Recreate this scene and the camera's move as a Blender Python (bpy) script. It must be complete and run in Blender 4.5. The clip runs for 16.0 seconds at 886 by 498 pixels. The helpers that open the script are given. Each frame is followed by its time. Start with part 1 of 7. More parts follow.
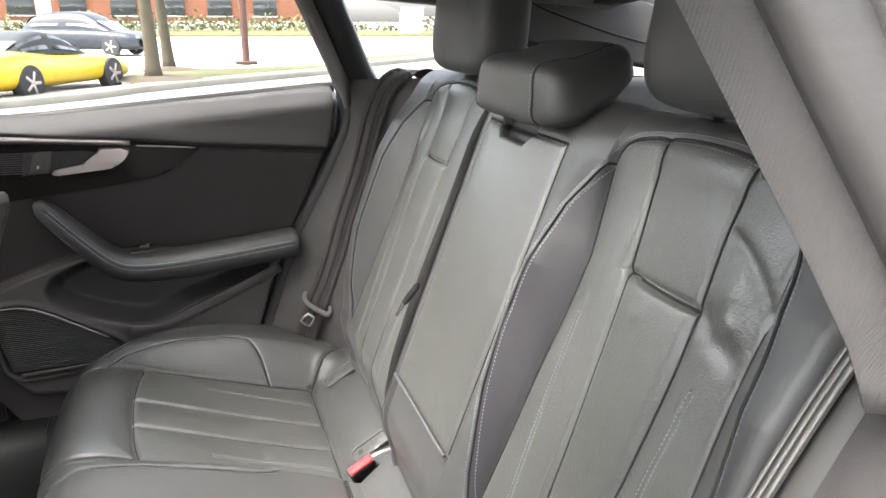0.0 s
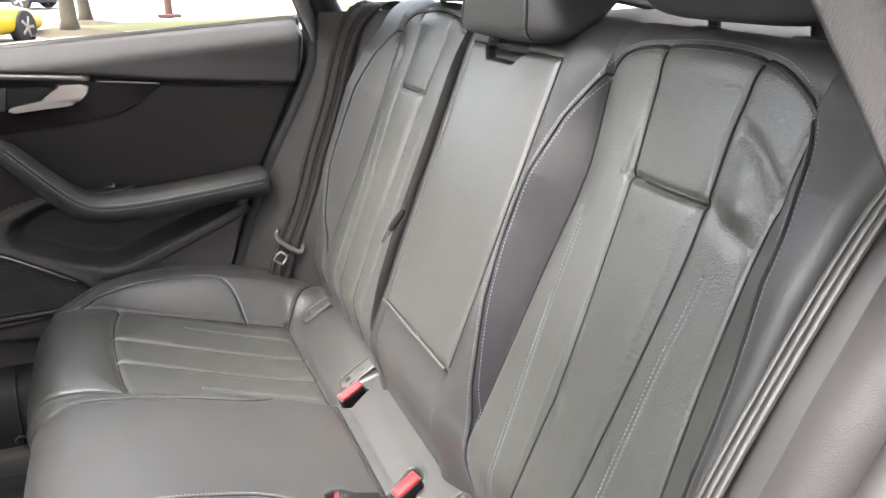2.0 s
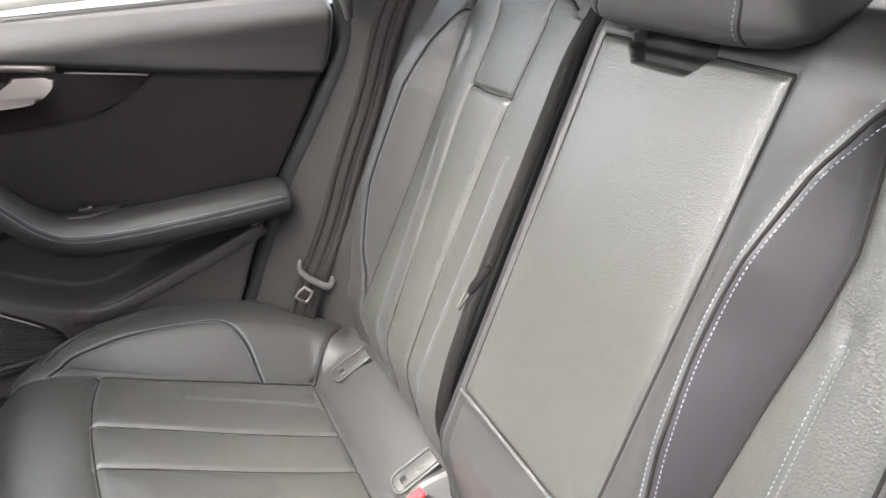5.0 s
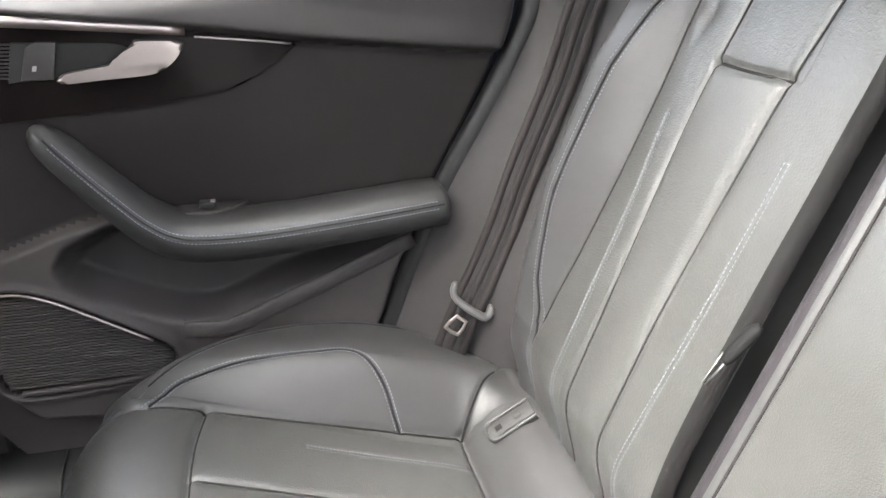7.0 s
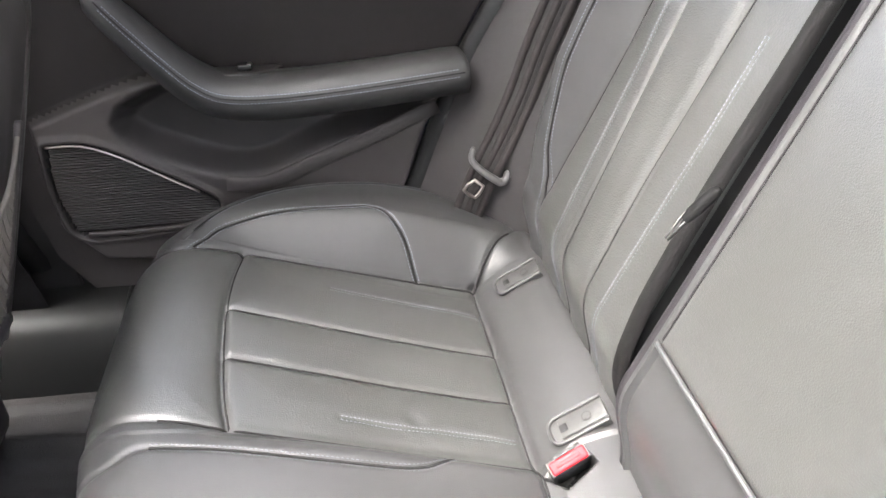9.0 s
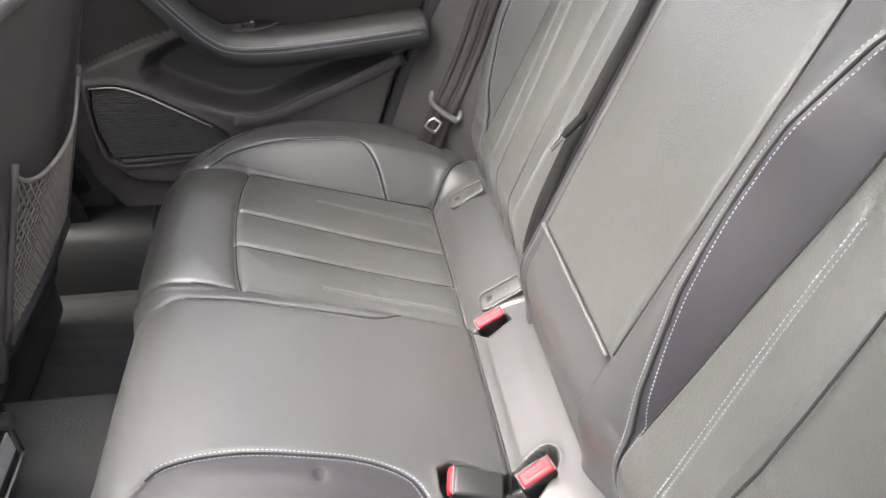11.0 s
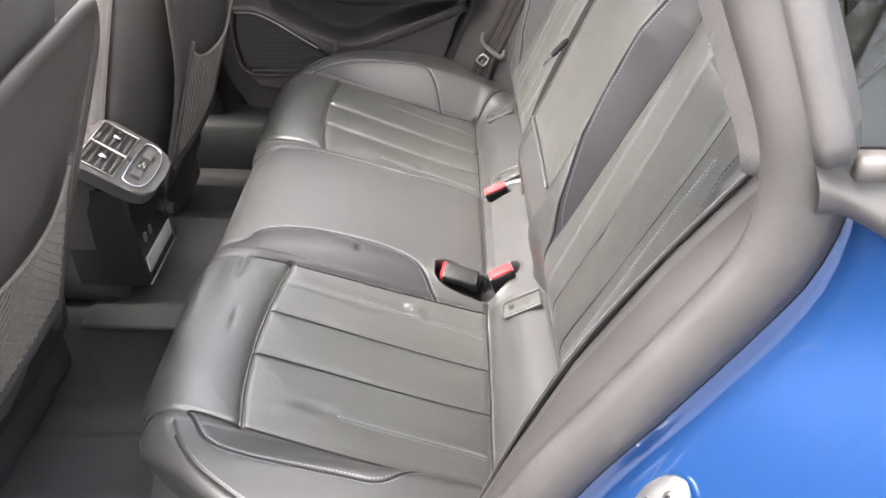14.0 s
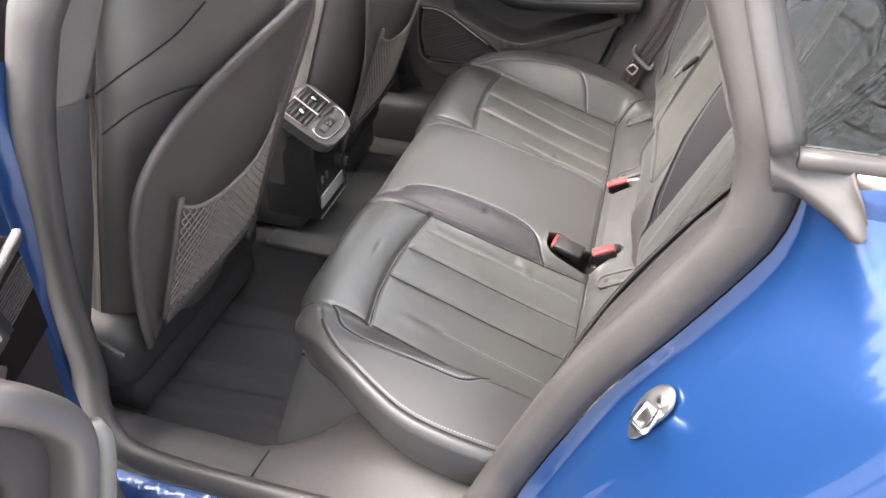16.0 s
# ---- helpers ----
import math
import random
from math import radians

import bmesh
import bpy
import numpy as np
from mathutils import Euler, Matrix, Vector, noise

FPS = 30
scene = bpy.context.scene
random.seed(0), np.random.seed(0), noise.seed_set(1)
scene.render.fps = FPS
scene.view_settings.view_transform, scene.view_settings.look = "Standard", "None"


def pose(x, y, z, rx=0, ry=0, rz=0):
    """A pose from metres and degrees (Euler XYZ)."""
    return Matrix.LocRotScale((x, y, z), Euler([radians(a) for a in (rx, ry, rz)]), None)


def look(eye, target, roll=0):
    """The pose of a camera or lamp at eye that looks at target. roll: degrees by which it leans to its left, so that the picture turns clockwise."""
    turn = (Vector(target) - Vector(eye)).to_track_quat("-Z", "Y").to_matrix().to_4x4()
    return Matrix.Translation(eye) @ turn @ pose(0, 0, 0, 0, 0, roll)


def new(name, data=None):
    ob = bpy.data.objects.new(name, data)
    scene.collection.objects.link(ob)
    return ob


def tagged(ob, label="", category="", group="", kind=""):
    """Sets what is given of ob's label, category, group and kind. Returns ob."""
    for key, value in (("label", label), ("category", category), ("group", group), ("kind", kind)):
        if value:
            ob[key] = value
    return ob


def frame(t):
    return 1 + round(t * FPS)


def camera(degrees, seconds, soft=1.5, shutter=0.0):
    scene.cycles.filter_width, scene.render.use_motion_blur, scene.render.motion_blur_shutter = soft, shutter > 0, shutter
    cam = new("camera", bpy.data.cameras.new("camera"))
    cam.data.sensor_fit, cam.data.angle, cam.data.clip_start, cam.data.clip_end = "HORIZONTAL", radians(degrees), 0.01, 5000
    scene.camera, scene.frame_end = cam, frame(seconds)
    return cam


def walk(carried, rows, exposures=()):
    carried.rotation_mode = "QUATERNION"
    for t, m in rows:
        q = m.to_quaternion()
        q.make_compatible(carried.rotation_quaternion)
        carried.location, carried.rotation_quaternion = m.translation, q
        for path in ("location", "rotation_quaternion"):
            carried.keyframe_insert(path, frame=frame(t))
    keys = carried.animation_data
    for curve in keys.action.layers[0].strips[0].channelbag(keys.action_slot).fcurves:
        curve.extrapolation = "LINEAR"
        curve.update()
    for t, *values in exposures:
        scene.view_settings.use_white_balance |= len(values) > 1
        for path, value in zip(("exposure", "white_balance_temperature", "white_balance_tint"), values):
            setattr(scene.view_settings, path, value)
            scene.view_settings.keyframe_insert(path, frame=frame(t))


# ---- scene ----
cam = camera(61.8, 16.0)
PATH = [
    (0, (-0.229, -0.891, 1.228), (0.375, 0.919, 0.628), 0.3),
    (0.5, (-0.233, -0.881, 1.223), (0.411, 0.914, 0.621), 0.3),
    (1, (-0.253, -0.895, 1.209), (0.434, 0.878, 0.588), 0.2),
    (1.5, (-0.297, -0.899, 1.201), (0.429, 0.845, 0.545), 0.3),
    (2, (-0.313, -0.895, 1.186), (0.439, 0.818, 0.478), 0.4),
    (2.5, (-0.308, -0.9, 1.197), (0.462, 0.784, 0.441), 0.5),
    (3, (-0.3, -0.885, 1.198), (0.475, 0.781, 0.409), 0.6),
    (3.5, (-0.285, -0.76, 1.207), (0.492, 0.899, 0.404), 0.5),
    (4, (-0.284, -0.668, 1.212), (0.496, 0.989, 0.408), 0.7),
    (4.2, (-0.286, -0.646, 1.212), (0.494, 1.011, 0.409), 0.8),
    (6.3, (-0.282, -0.32, 1.105), (0.312, 1.425, 0.328), 1.0),
    (6.5, (-0.285, -0.303, 1.099), (0.269, 1.458, 0.329), 1.0),
    (7, (-0.279, -0.265, 1.097), (0.178, 1.518, 0.316), 1.1),
    (7.5, (-0.268, -0.266, 1.097), (0.112, 1.518, 0.277), 1.2),
    (8, (-0.242, -0.283, 1.103), (0.077, 1.474, 0.202), 1.0),
    (8.5, (-0.229, -0.309, 1.107), (0.062, 1.402, 0.114), 0.9),
    (9, (-0.238, -0.351, 1.114), (0.036, 1.314, 0.04), 0.9),
    (9.5, (-0.232, -0.415, 1.126), (0.036, 1.212, -0.006), 0.9),
    (9.7, (-0.231, -0.444, 1.138), (0.04, 1.172, -0.008), 1.0),
    (11.8, (-0.188, -0.725, 1.241), (0.072, 0.869, 0.062), 1.8),
    (12, (-0.172, -0.752, 1.249), (0.073, 0.837, 0.059), 1.7),
    (12.5, (-0.148, -0.828, 1.257), (0.063, 0.765, 0.066), 2.0),
    (13, (-0.135, -0.905, 1.268), (0.025, 0.692, 0.075), 2.1),
    (13.5, (-0.136, -1.004, 1.282), (-0.04, 0.595, 0.086), 2.2),
    (14, (-0.136, -1.085, 1.295), (-0.115, 0.517, 0.098), 2.3),
    (14.5, (-0.127, -1.15, 1.317), (-0.198, 0.448, 0.117), 2.3),
    (15, (-0.104, -1.209, 1.331), (-0.271, 0.38, 0.127), 2.3),
    (15.5, (-0.075, -1.265, 1.351), (-0.347, 0.308, 0.145), 2.2),
    (16, (-0.041, -1.303, 1.384), (-0.439, 0.241, 0.177), 2.1),
]
walk(cam, [(t, look(eye, target, roll)) for t, eye, target, roll in PATH],
     exposures=[(0, 3.34, 6600, 8), (3, 3.42, 6600, 10), (4.2, 3.48, 6600, 10), (6.5, 3.8, 6500, 10), (7, 3.9, 6500, 10), (8, 4.0, 6500, 11), (9.5, 3.7, 6500, 12), (12, 3.60, 6700, 13), (13, 3.73, 6700, 13), (14, 3.66, 6700, 12), (15, 3.55, 6800, 12), (16, 3.5, 6800, 12)])

# ---- light ----
world = bpy.data.worlds.new("sky")
scene.world = world
world.use_nodes = True
wn = world.node_tree.nodes
sky = wn.new("ShaderNodeTexSky")
sky.sky_type, sky.sun_disc = "NISHITA", False
sky.sun_elevation, sky.sun_rotation = radians(61), radians(257)
sky.air_density, sky.dust_density, sky.ozone_density = 1.0, 4.0, 1.0
wn["Background"].inputs["Strength"].default_value = 0.145
cloud = wn.new("ShaderNodeHueSaturation")        # thin overcast: paler than a clear sky
cloud.inputs["Saturation"].default_value = 0.4
world.node_tree.links.new(sky.outputs[0], cloud.inputs["Color"])
world.node_tree.links.new(cloud.outputs[0], wn["Background"].inputs[0])
sun = new("sun", bpy.data.lights.new("sun", "SUN"))
sun.data.energy, sun.data.angle, sun.data.color = 1.0, radians(45), (1.0, 0.96, 0.9)
sun.matrix_world = look((-2.7, -0.6, 5.6), (0, 0, 0.5))

# ---- materials ----
def links(m):
    return m.node_tree.nodes, m.node_tree.links


def make_mat(name, col, rough=0.5, metal=0.0, var=0.15, var_scale=6.0, grain=0.0, grain_scale=900.0, grain_kind="voronoi",
             wrinkle=0.0, wrinkle_scale=60.0, rough_var=0.1, coat=0.0, spec=0.5):
    m = bpy.data.materials.new(name)
    m.use_nodes = True
    n, l = links(m)
    b = n["Principled BSDF"]
    b.inputs["Roughness"].default_value, b.inputs["Metallic"].default_value = rough, metal
    b.inputs["Specular IOR Level"].default_value = spec
    if coat:
        b.inputs["Coat Weight"].default_value, b.inputs["Coat Roughness"].default_value = coat, 0.03
    co = n.new("ShaderNodeTexCoord").outputs["Object"]
    big = n.new("ShaderNodeTexNoise")
    big.inputs["Scale"].default_value, big.inputs["Detail"].default_value = var_scale, 5
    fine = n.new("ShaderNodeTexNoise")
    fine.inputs["Scale"].default_value, fine.inputs["Detail"].default_value = var_scale * 25, 3
    l.new(co, big.inputs["Vector"])
    l.new(co, fine.inputs["Vector"])
    add = n.new("ShaderNodeMath")
    add.operation = "ADD"
    l.new(big.outputs["Fac"], add.inputs[0])
    half = n.new("ShaderNodeMath")
    half.operation, half.inputs[1].default_value = "MULTIPLY", 0.5
    l.new(fine.outputs["Fac"], half.inputs[0])
    l.new(half.outputs[0], add.inputs[1])
    ramp = n.new("ShaderNodeMapRange")
    ramp.inputs["From Min"].default_value, ramp.inputs["From Max"].default_value = 0.45, 1.05
    ramp.inputs["To Min"].default_value, ramp.inputs["To Max"].default_value = 1 - var, 1 + var
    l.new(add.outputs[0], ramp.inputs["Value"])
    mul = n.new("ShaderNodeVectorMath")
    mul.operation = "SCALE"
    mul.inputs[0].default_value = col
    l.new(ramp.outputs[0], mul.inputs["Scale"])
    l.new(mul.outputs[0], b.inputs["Base Color"])
    rr = n.new("ShaderNodeMapRange")
    rr.inputs["From Min"].default_value, rr.inputs["From Max"].default_value = 0.3, 0.7
    rr.inputs["To Min"].default_value, rr.inputs["To Max"].default_value = rough * (1 - rough_var), min(1, rough * (1 + rough_var))
    l.new(big.outputs["Fac"], rr.inputs["Value"])
    l.new(rr.outputs[0], b.inputs["Roughness"])
    last = None
    if grain:
        if grain_kind == "voronoi":
            g = n.new("ShaderNodeTexVoronoi")
            g.feature = "F1"
            out = g.outputs["Distance"]
        else:
            g = n.new("ShaderNodeTexNoise")
            g.inputs["Detail"].default_value = 4
            out = g.outputs["Fac"]
        g.inputs["Scale"].default_value = grain_scale
        l.new(co, g.inputs["Vector"])
        bp = n.new("ShaderNodeBump")
        bp.inputs["Strength"].default_value, bp.inputs["Distance"].default_value = 1.0, grain
        l.new(out, bp.inputs["Height"])
        last = bp
    if wrinkle:
        w = n.new("ShaderNodeTexNoise")
        w.inputs["Scale"].default_value, w.inputs["Detail"].default_value, w.inputs["Distortion"].default_value = wrinkle_scale, 4, 1.2
        stretch = n.new("ShaderNodeVectorMath")
        stretch.operation, stretch.inputs[1].default_value = "MULTIPLY", (1.3, 0.55, 2.0)
        l.new(co, stretch.inputs[0])
        l.new(stretch.outputs[0], w.inputs["Vector"])
        bw = n.new("ShaderNodeBump")
        bw.inputs["Strength"].default_value, bw.inputs["Distance"].default_value = 1.0, wrinkle
        patch = n.new("ShaderNodeTexNoise")
        patch.inputs["Scale"].default_value, patch.inputs["Detail"].default_value = wrinkle_scale * 0.13, 2
        l.new(co, patch.inputs["Vector"])
        keep = n.new("ShaderNodeMapRange")
        keep.inputs["From Min"].default_value, keep.inputs["From Max"].default_value = 0.42, 0.66
        keep.inputs["To Min"].default_value = 0.35
        l.new(patch.outputs["Fac"], keep.inputs["Value"])
        tall = n.new("ShaderNodeMath")
        tall.operation = "MULTIPLY"
        l.new(w.outputs["Fac"], tall.inputs[0])
        l.new(keep.outputs[0], tall.inputs[1])
        l.new(tall.outputs[0], bw.inputs["Height"])
        if last:
            l.new(last.outputs[0], bw.inputs["Normal"])
        last = bw
    if last:
        l.new(last.outputs[0], b.inputs["Normal"])
    return m


def glass_mat(name, col=(1, 1, 1), rough=0.0):
    m = bpy.data.materials.new(name)
    m.use_nodes = True
    b = m.node_tree.nodes["Principled BSDF"]
    b.inputs["Base Color"].default_value = (*col, 1)
    b.inputs["Transmission Weight"].default_value, b.inputs["Roughness"].default_value = 1.0, rough
    b.inputs["IOR"].default_value = 1.45
    return m


def weave(m, scale, depth):
    """Fine crossed threads as relief, running diagonally."""
    n, l = links(m)
    co = n.new("ShaderNodeTexCoord").outputs["Object"]
    total = None
    for way in ((0.62, 0.30, 0.72), (-0.62, -0.30, 0.72)):
        dot = n.new("ShaderNodeVectorMath")
        dot.operation, dot.inputs[1].default_value = "DOT_PRODUCT", tuple(scale * w * 2.6 for w in way)
        l.new(co, dot.inputs[0])
        sine = n.new("ShaderNodeMath")
        sine.operation = "SINE"
        l.new(dot.outputs["Value"], sine.inputs[0])
        if total is None:
            total = sine.outputs[0]
        else:
            both = n.new("ShaderNodeMath")
            both.operation = "MULTIPLY"
            l.new(total, both.inputs[0])
            l.new(sine.outputs[0], both.inputs[1])
            total = both.outputs[0]
    bump = n.new("ShaderNodeBump")
    bump.inputs["Strength"].default_value, bump.inputs["Distance"].default_value = 1.0, depth
    l.new(total, bump.inputs["Height"])
    l.new(bump.outputs[0], n["Principled BSDF"].inputs["Normal"])


LEATHER = make_mat("grained_leather", (0.0425, 0.0428, 0.0403), 0.385, var=0.10, var_scale=5, grain=0.00020, grain_scale=760, wrinkle=0.00034, wrinkle_scale=150, rough_var=0.22, spec=1.0)
PEBBLED = make_mat("pebbled_leather", (0.0425, 0.0428, 0.0403), 0.43, var=0.10, var_scale=5, grain=0.00027, grain_scale=450, wrinkle=0.00028, wrinkle_scale=150, rough_var=0.22, spec=0.85)
SMOOTH = make_mat("smooth_leather", (0.0345, 0.0341, 0.0341), 0.47, var=0.08, var_scale=4, grain=0.00010, grain_scale=1000, rough_var=0.15, spec=0.62)
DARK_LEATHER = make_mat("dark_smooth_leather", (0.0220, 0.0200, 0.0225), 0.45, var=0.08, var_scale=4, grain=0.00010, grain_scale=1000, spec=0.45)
STITCH = make_mat("grey_blue_thread", (0.175, 0.19, 0.225), 0.7, var=0.2, var_scale=80)
DARK_THREAD = make_mat("dark_grey_thread", (0.085, 0.087, 0.10), 0.7, var=0.2, var_scale=80)
SEAM = make_mat("dark_seam_fold", (0.018, 0.017, 0.017), 0.8, var=0.1, spec=0.15)
# same leather in a brighter copy: door-side daylight put into its colour
LIT_LEATHER = make_mat("lit_leather", (0.070, 0.064, 0.061), 0.45, var=0.08, var_scale=4, grain=0.00016, grain_scale=800, rough_var=0.15, spec=0.9)
# smooth leather copied darker, putting the headrests' weak light into colour
DIMMED_LEATHER = make_mat("dimmed_leather", (0.025, 0.0245, 0.0245), 0.5, var=0.08, var_scale=4, grain=0.00010, grain_scale=1000, rough_var=0.15, spec=0.5)
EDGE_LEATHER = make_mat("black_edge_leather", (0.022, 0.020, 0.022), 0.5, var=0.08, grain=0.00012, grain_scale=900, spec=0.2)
PLASTIC = make_mat("dark_soft_plastic", (0.037, 0.034, 0.034), 0.5, var=0.10, var_scale=5, grain=0.00015, grain_scale=1200, spec=0.35)
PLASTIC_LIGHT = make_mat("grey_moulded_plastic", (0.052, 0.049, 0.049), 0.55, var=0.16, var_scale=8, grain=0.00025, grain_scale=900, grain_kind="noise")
PILLAR_PANEL = make_mat("fine_grained_pillar_panel", (0.13, 0.122, 0.118), 0.6, var=0.08, var_scale=8, grain=0.0003, grain_scale=900)
DOOR_EDGE = make_mat("pale_grey_trim", (0.13, 0.128, 0.12), 0.45, var=0.08, var_scale=6, grain=0.00015, grain_scale=900)
TRIM_EDGE = make_mat("smooth_grey_plastic", (0.058, 0.056, 0.055), 0.42, var=0.05, var_scale=4)
PIANO = make_mat("gloss_black_trim", (0.008, 0.006, 0.006), 0.22, var=0.1, spec=0.12)
SATIN = make_mat("satin_aluminium", (0.44, 0.39, 0.37), 0.38, metal=1.0, var=0.05)
CHROME = make_mat("polished_steel", (0.75, 0.75, 0.76), 0.16, metal=1.0, var=0.05)
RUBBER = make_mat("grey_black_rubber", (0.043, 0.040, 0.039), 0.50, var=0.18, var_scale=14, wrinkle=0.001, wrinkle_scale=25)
FABRIC = make_mat("woven_pillar_cloth", (0.128, 0.120, 0.118), 0.95, var=0.08, var_scale=10, spec=0.2)
weave(FABRIC, 2400.0, 0.00016)
CARPET = make_mat("dark_carpet", (0.038, 0.035, 0.034), 0.95, var=0.25, var_scale=9, grain=0.002, grain_scale=500, grain_kind="noise")
MAT = make_mat("dark_ribbed_mat", (0.040, 0.038, 0.038), 0.75, var=0.2, var_scale=7, grain=0.001, grain_scale=500, grain_kind="noise")
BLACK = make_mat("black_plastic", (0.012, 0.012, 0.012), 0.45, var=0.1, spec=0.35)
RED = make_mat("red_button_plastic", (0.58, 0.012, 0.018), 0.5, var=0.08, spec=0.3)
PAINT = make_mat("blue_car_paint", (0.008, 0.040, 0.138), 0.30, metal=0.45, var=0.04, coat=0.8)
# long drawn waves in the clear coat, running up along the door opening
n, l = links(PAINT)
co = n.new("ShaderNodeTexCoord").outputs["Object"]
axes = n.new("ShaderNodeCombineXYZ")
for slot, way in (("X", (1.6, 0.4, 3.4)), ("Y", (34.0, -14.0, -15.0)), ("Z", (0.0, 4.0, 0.0))):
    dot = n.new("ShaderNodeVectorMath")
    dot.operation, dot.inputs[1].default_value = "DOT_PRODUCT", way
    l.new(co, dot.inputs[0])
    l.new(dot.outputs["Value"], axes.inputs[slot])
swirl = n.new("ShaderNodeTexNoise")
swirl.inputs["Scale"].default_value, swirl.inputs["Detail"].default_value = 1.0, 2.0
wave = n.new("ShaderNodeBump")
wave.inputs["Strength"].default_value, wave.inputs["Distance"].default_value = 1.0, 0.0046
l.new(axes.outputs[0], swirl.inputs["Vector"])
l.new(swirl.outputs["Fac"], wave.inputs["Height"])
l.new(wave.outputs[0], n["Principled BSDF"].inputs["Coat Normal"])
WEB = make_mat("belt_webbing", (0.027, 0.025, 0.025), 0.65, spec=0.3, var=0.1, var_scale=20, grain=0.0005, grain_scale=1500, grain_kind="noise")
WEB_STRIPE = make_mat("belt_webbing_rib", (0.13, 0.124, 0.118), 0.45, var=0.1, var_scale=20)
HEADLINER = make_mat("grey_headliner_cloth", (0.30, 0.29, 0.275), 0.95, var=0.08, grain=0.0006, grain_scale=900, grain_kind="noise")
GLASS = glass_mat("window_glass")
TINT = glass_mat("tinted_window_glass", (0.35, 0.36, 0.34))

# ---- building tools ----
def thing(name, label, category, at=(0, 0, 0), group="", kind=""):
    e = new(name)
    e.empty_display_size = 0.05
    e.location = at
    return tagged(e, label, category, group, kind)


def mesh_of(name, verts, faces, smooth=True):
    me = bpy.data.meshes.new(name)
    me.from_pydata([tuple(v) for v in verts], [], [tuple(f) for f in faces])
    if smooth:
        me.polygons.foreach_set("use_smooth", [True] * len(me.polygons))
    me.update()
    return me


def mpart(name, verts, faces, material, parent=None, label="", smooth=True):
    ob = new(name, mesh_of(name, verts, faces, smooth))
    ob.data.materials.append(material)
    if parent:
        ob.parent = parent
        ob.matrix_parent_inverse = Matrix.Translation(-parent.location) if parent.type == "EMPTY" and not parent.parent else Matrix()
    if label:
        ob["label"] = label
    return ob


def part(name, bm, material, parent=None, label="", smooth=True):
    me = bpy.data.meshes.new(name)
    bm.to_mesh(me)
    bm.free()
    me.polygons.foreach_set("use_smooth", [smooth] * len(me.polygons))
    me.set_sharp_from_angle(angle=radians(40))
    me.materials.append(material)
    ob = new(name, me)
    if parent:
        ob.parent = parent
        ob.matrix_parent_inverse = Matrix.Translation(-parent.location) if parent.type == "EMPTY" and not parent.parent else Matrix()
    if label:
        ob["label"] = label
    return ob


def rbox(size, bevel=0.004, at=(0, 0, 0), rot=(0, 0, 0), seg=3):
    """A rounded box as a bmesh, in world axes."""
    bm = bmesh.new()
    bmesh.ops.create_cube(bm, size=1)
    bmesh.ops.scale(bm, vec=size, verts=bm.verts)
    if bevel:
        bmesh.ops.bevel(bm, geom=bm.edges[:], offset=min(bevel, 0.49 * min(size)), segments=seg, profile=0.5, affect="EDGES")
    bmesh.ops.transform(bm, matrix=pose(*at, *rot), verts=bm.verts)
    return bm


def cyl(r, h, at=(0, 0, 0), rot=(0, 0, 0), r2=None, seg=24, bevel=0.0):
    bm = bmesh.new()
    bmesh.ops.create_cone(bm, cap_ends=True, segments=seg, radius1=r, radius2=r if r2 is None else r2, depth=h)
    if bevel:
        rim = [e for e in bm.edges if len(e.link_faces) == 2 and any(len(f.verts) > 4 for f in e.link_faces)]
        bmesh.ops.bevel(bm, geom=rim, offset=bevel, segments=2, profile=0.5, affect="EDGES")
    bmesh.ops.transform(bm, matrix=pose(*at, *rot), verts=bm.verts)
    return bm


def prism(outline, depth, to_world, bevel=0.0, seg=2):
    """A plate from a 2D outline (u, v), thickness depth, laid into the world by to_world(u, v, w)."""
    bm = bmesh.new()
    a = [bm.verts.new((u, v, 0)) for u, v in outline]
    b = [bm.verts.new((u, v, depth)) for u, v in outline]
    bm.faces.new(a[::-1])
    top = bm.faces.new(b)
    k = len(a)
    for i in range(k):
        bm.faces.new((a[i], a[(i + 1) % k], b[(i + 1) % k], b[i]))
    if bevel:
        bmesh.ops.bevel(bm, geom=list(top.edges), offset=bevel, segments=seg, profile=0.5, affect="EDGES")
    for v in bm.verts:
        v.co = Vector(to_world(*v.co))
    bmesh.ops.recalc_face_normals(bm, faces=bm.faces[:])
    return bm


def smooth_line(pts, n):
    """n points at even steps on a Catmull-Rom line through pts (any dimension)."""
    p = np.array(pts, float)
    p = np.vstack([2 * p[0] - p[1], p, 2 * p[-1] - p[-2]])
    out = []
    for i in range(1, len(p) - 2):
        for t in np.linspace(0, 1, 24, endpoint=False):
            a, b, c, d = p[i - 1], p[i], p[i + 1], p[i + 2]
            out.append(0.5 * (2 * b + (c - a) * t + (2 * a - 5 * b + 4 * c - d) * t**2 + (3 * b - a - 3 * c + d) * t**3))
    out.append(p[-2])
    out = np.array(out)
    s = np.r_[0, np.cumsum(np.linalg.norm(np.diff(out, axis=0), axis=1))]
    q = np.linspace(0, s[-1], n)
    return np.stack([np.interp(q, s, out[:, k]) for k in range(out.shape[1])], 1)


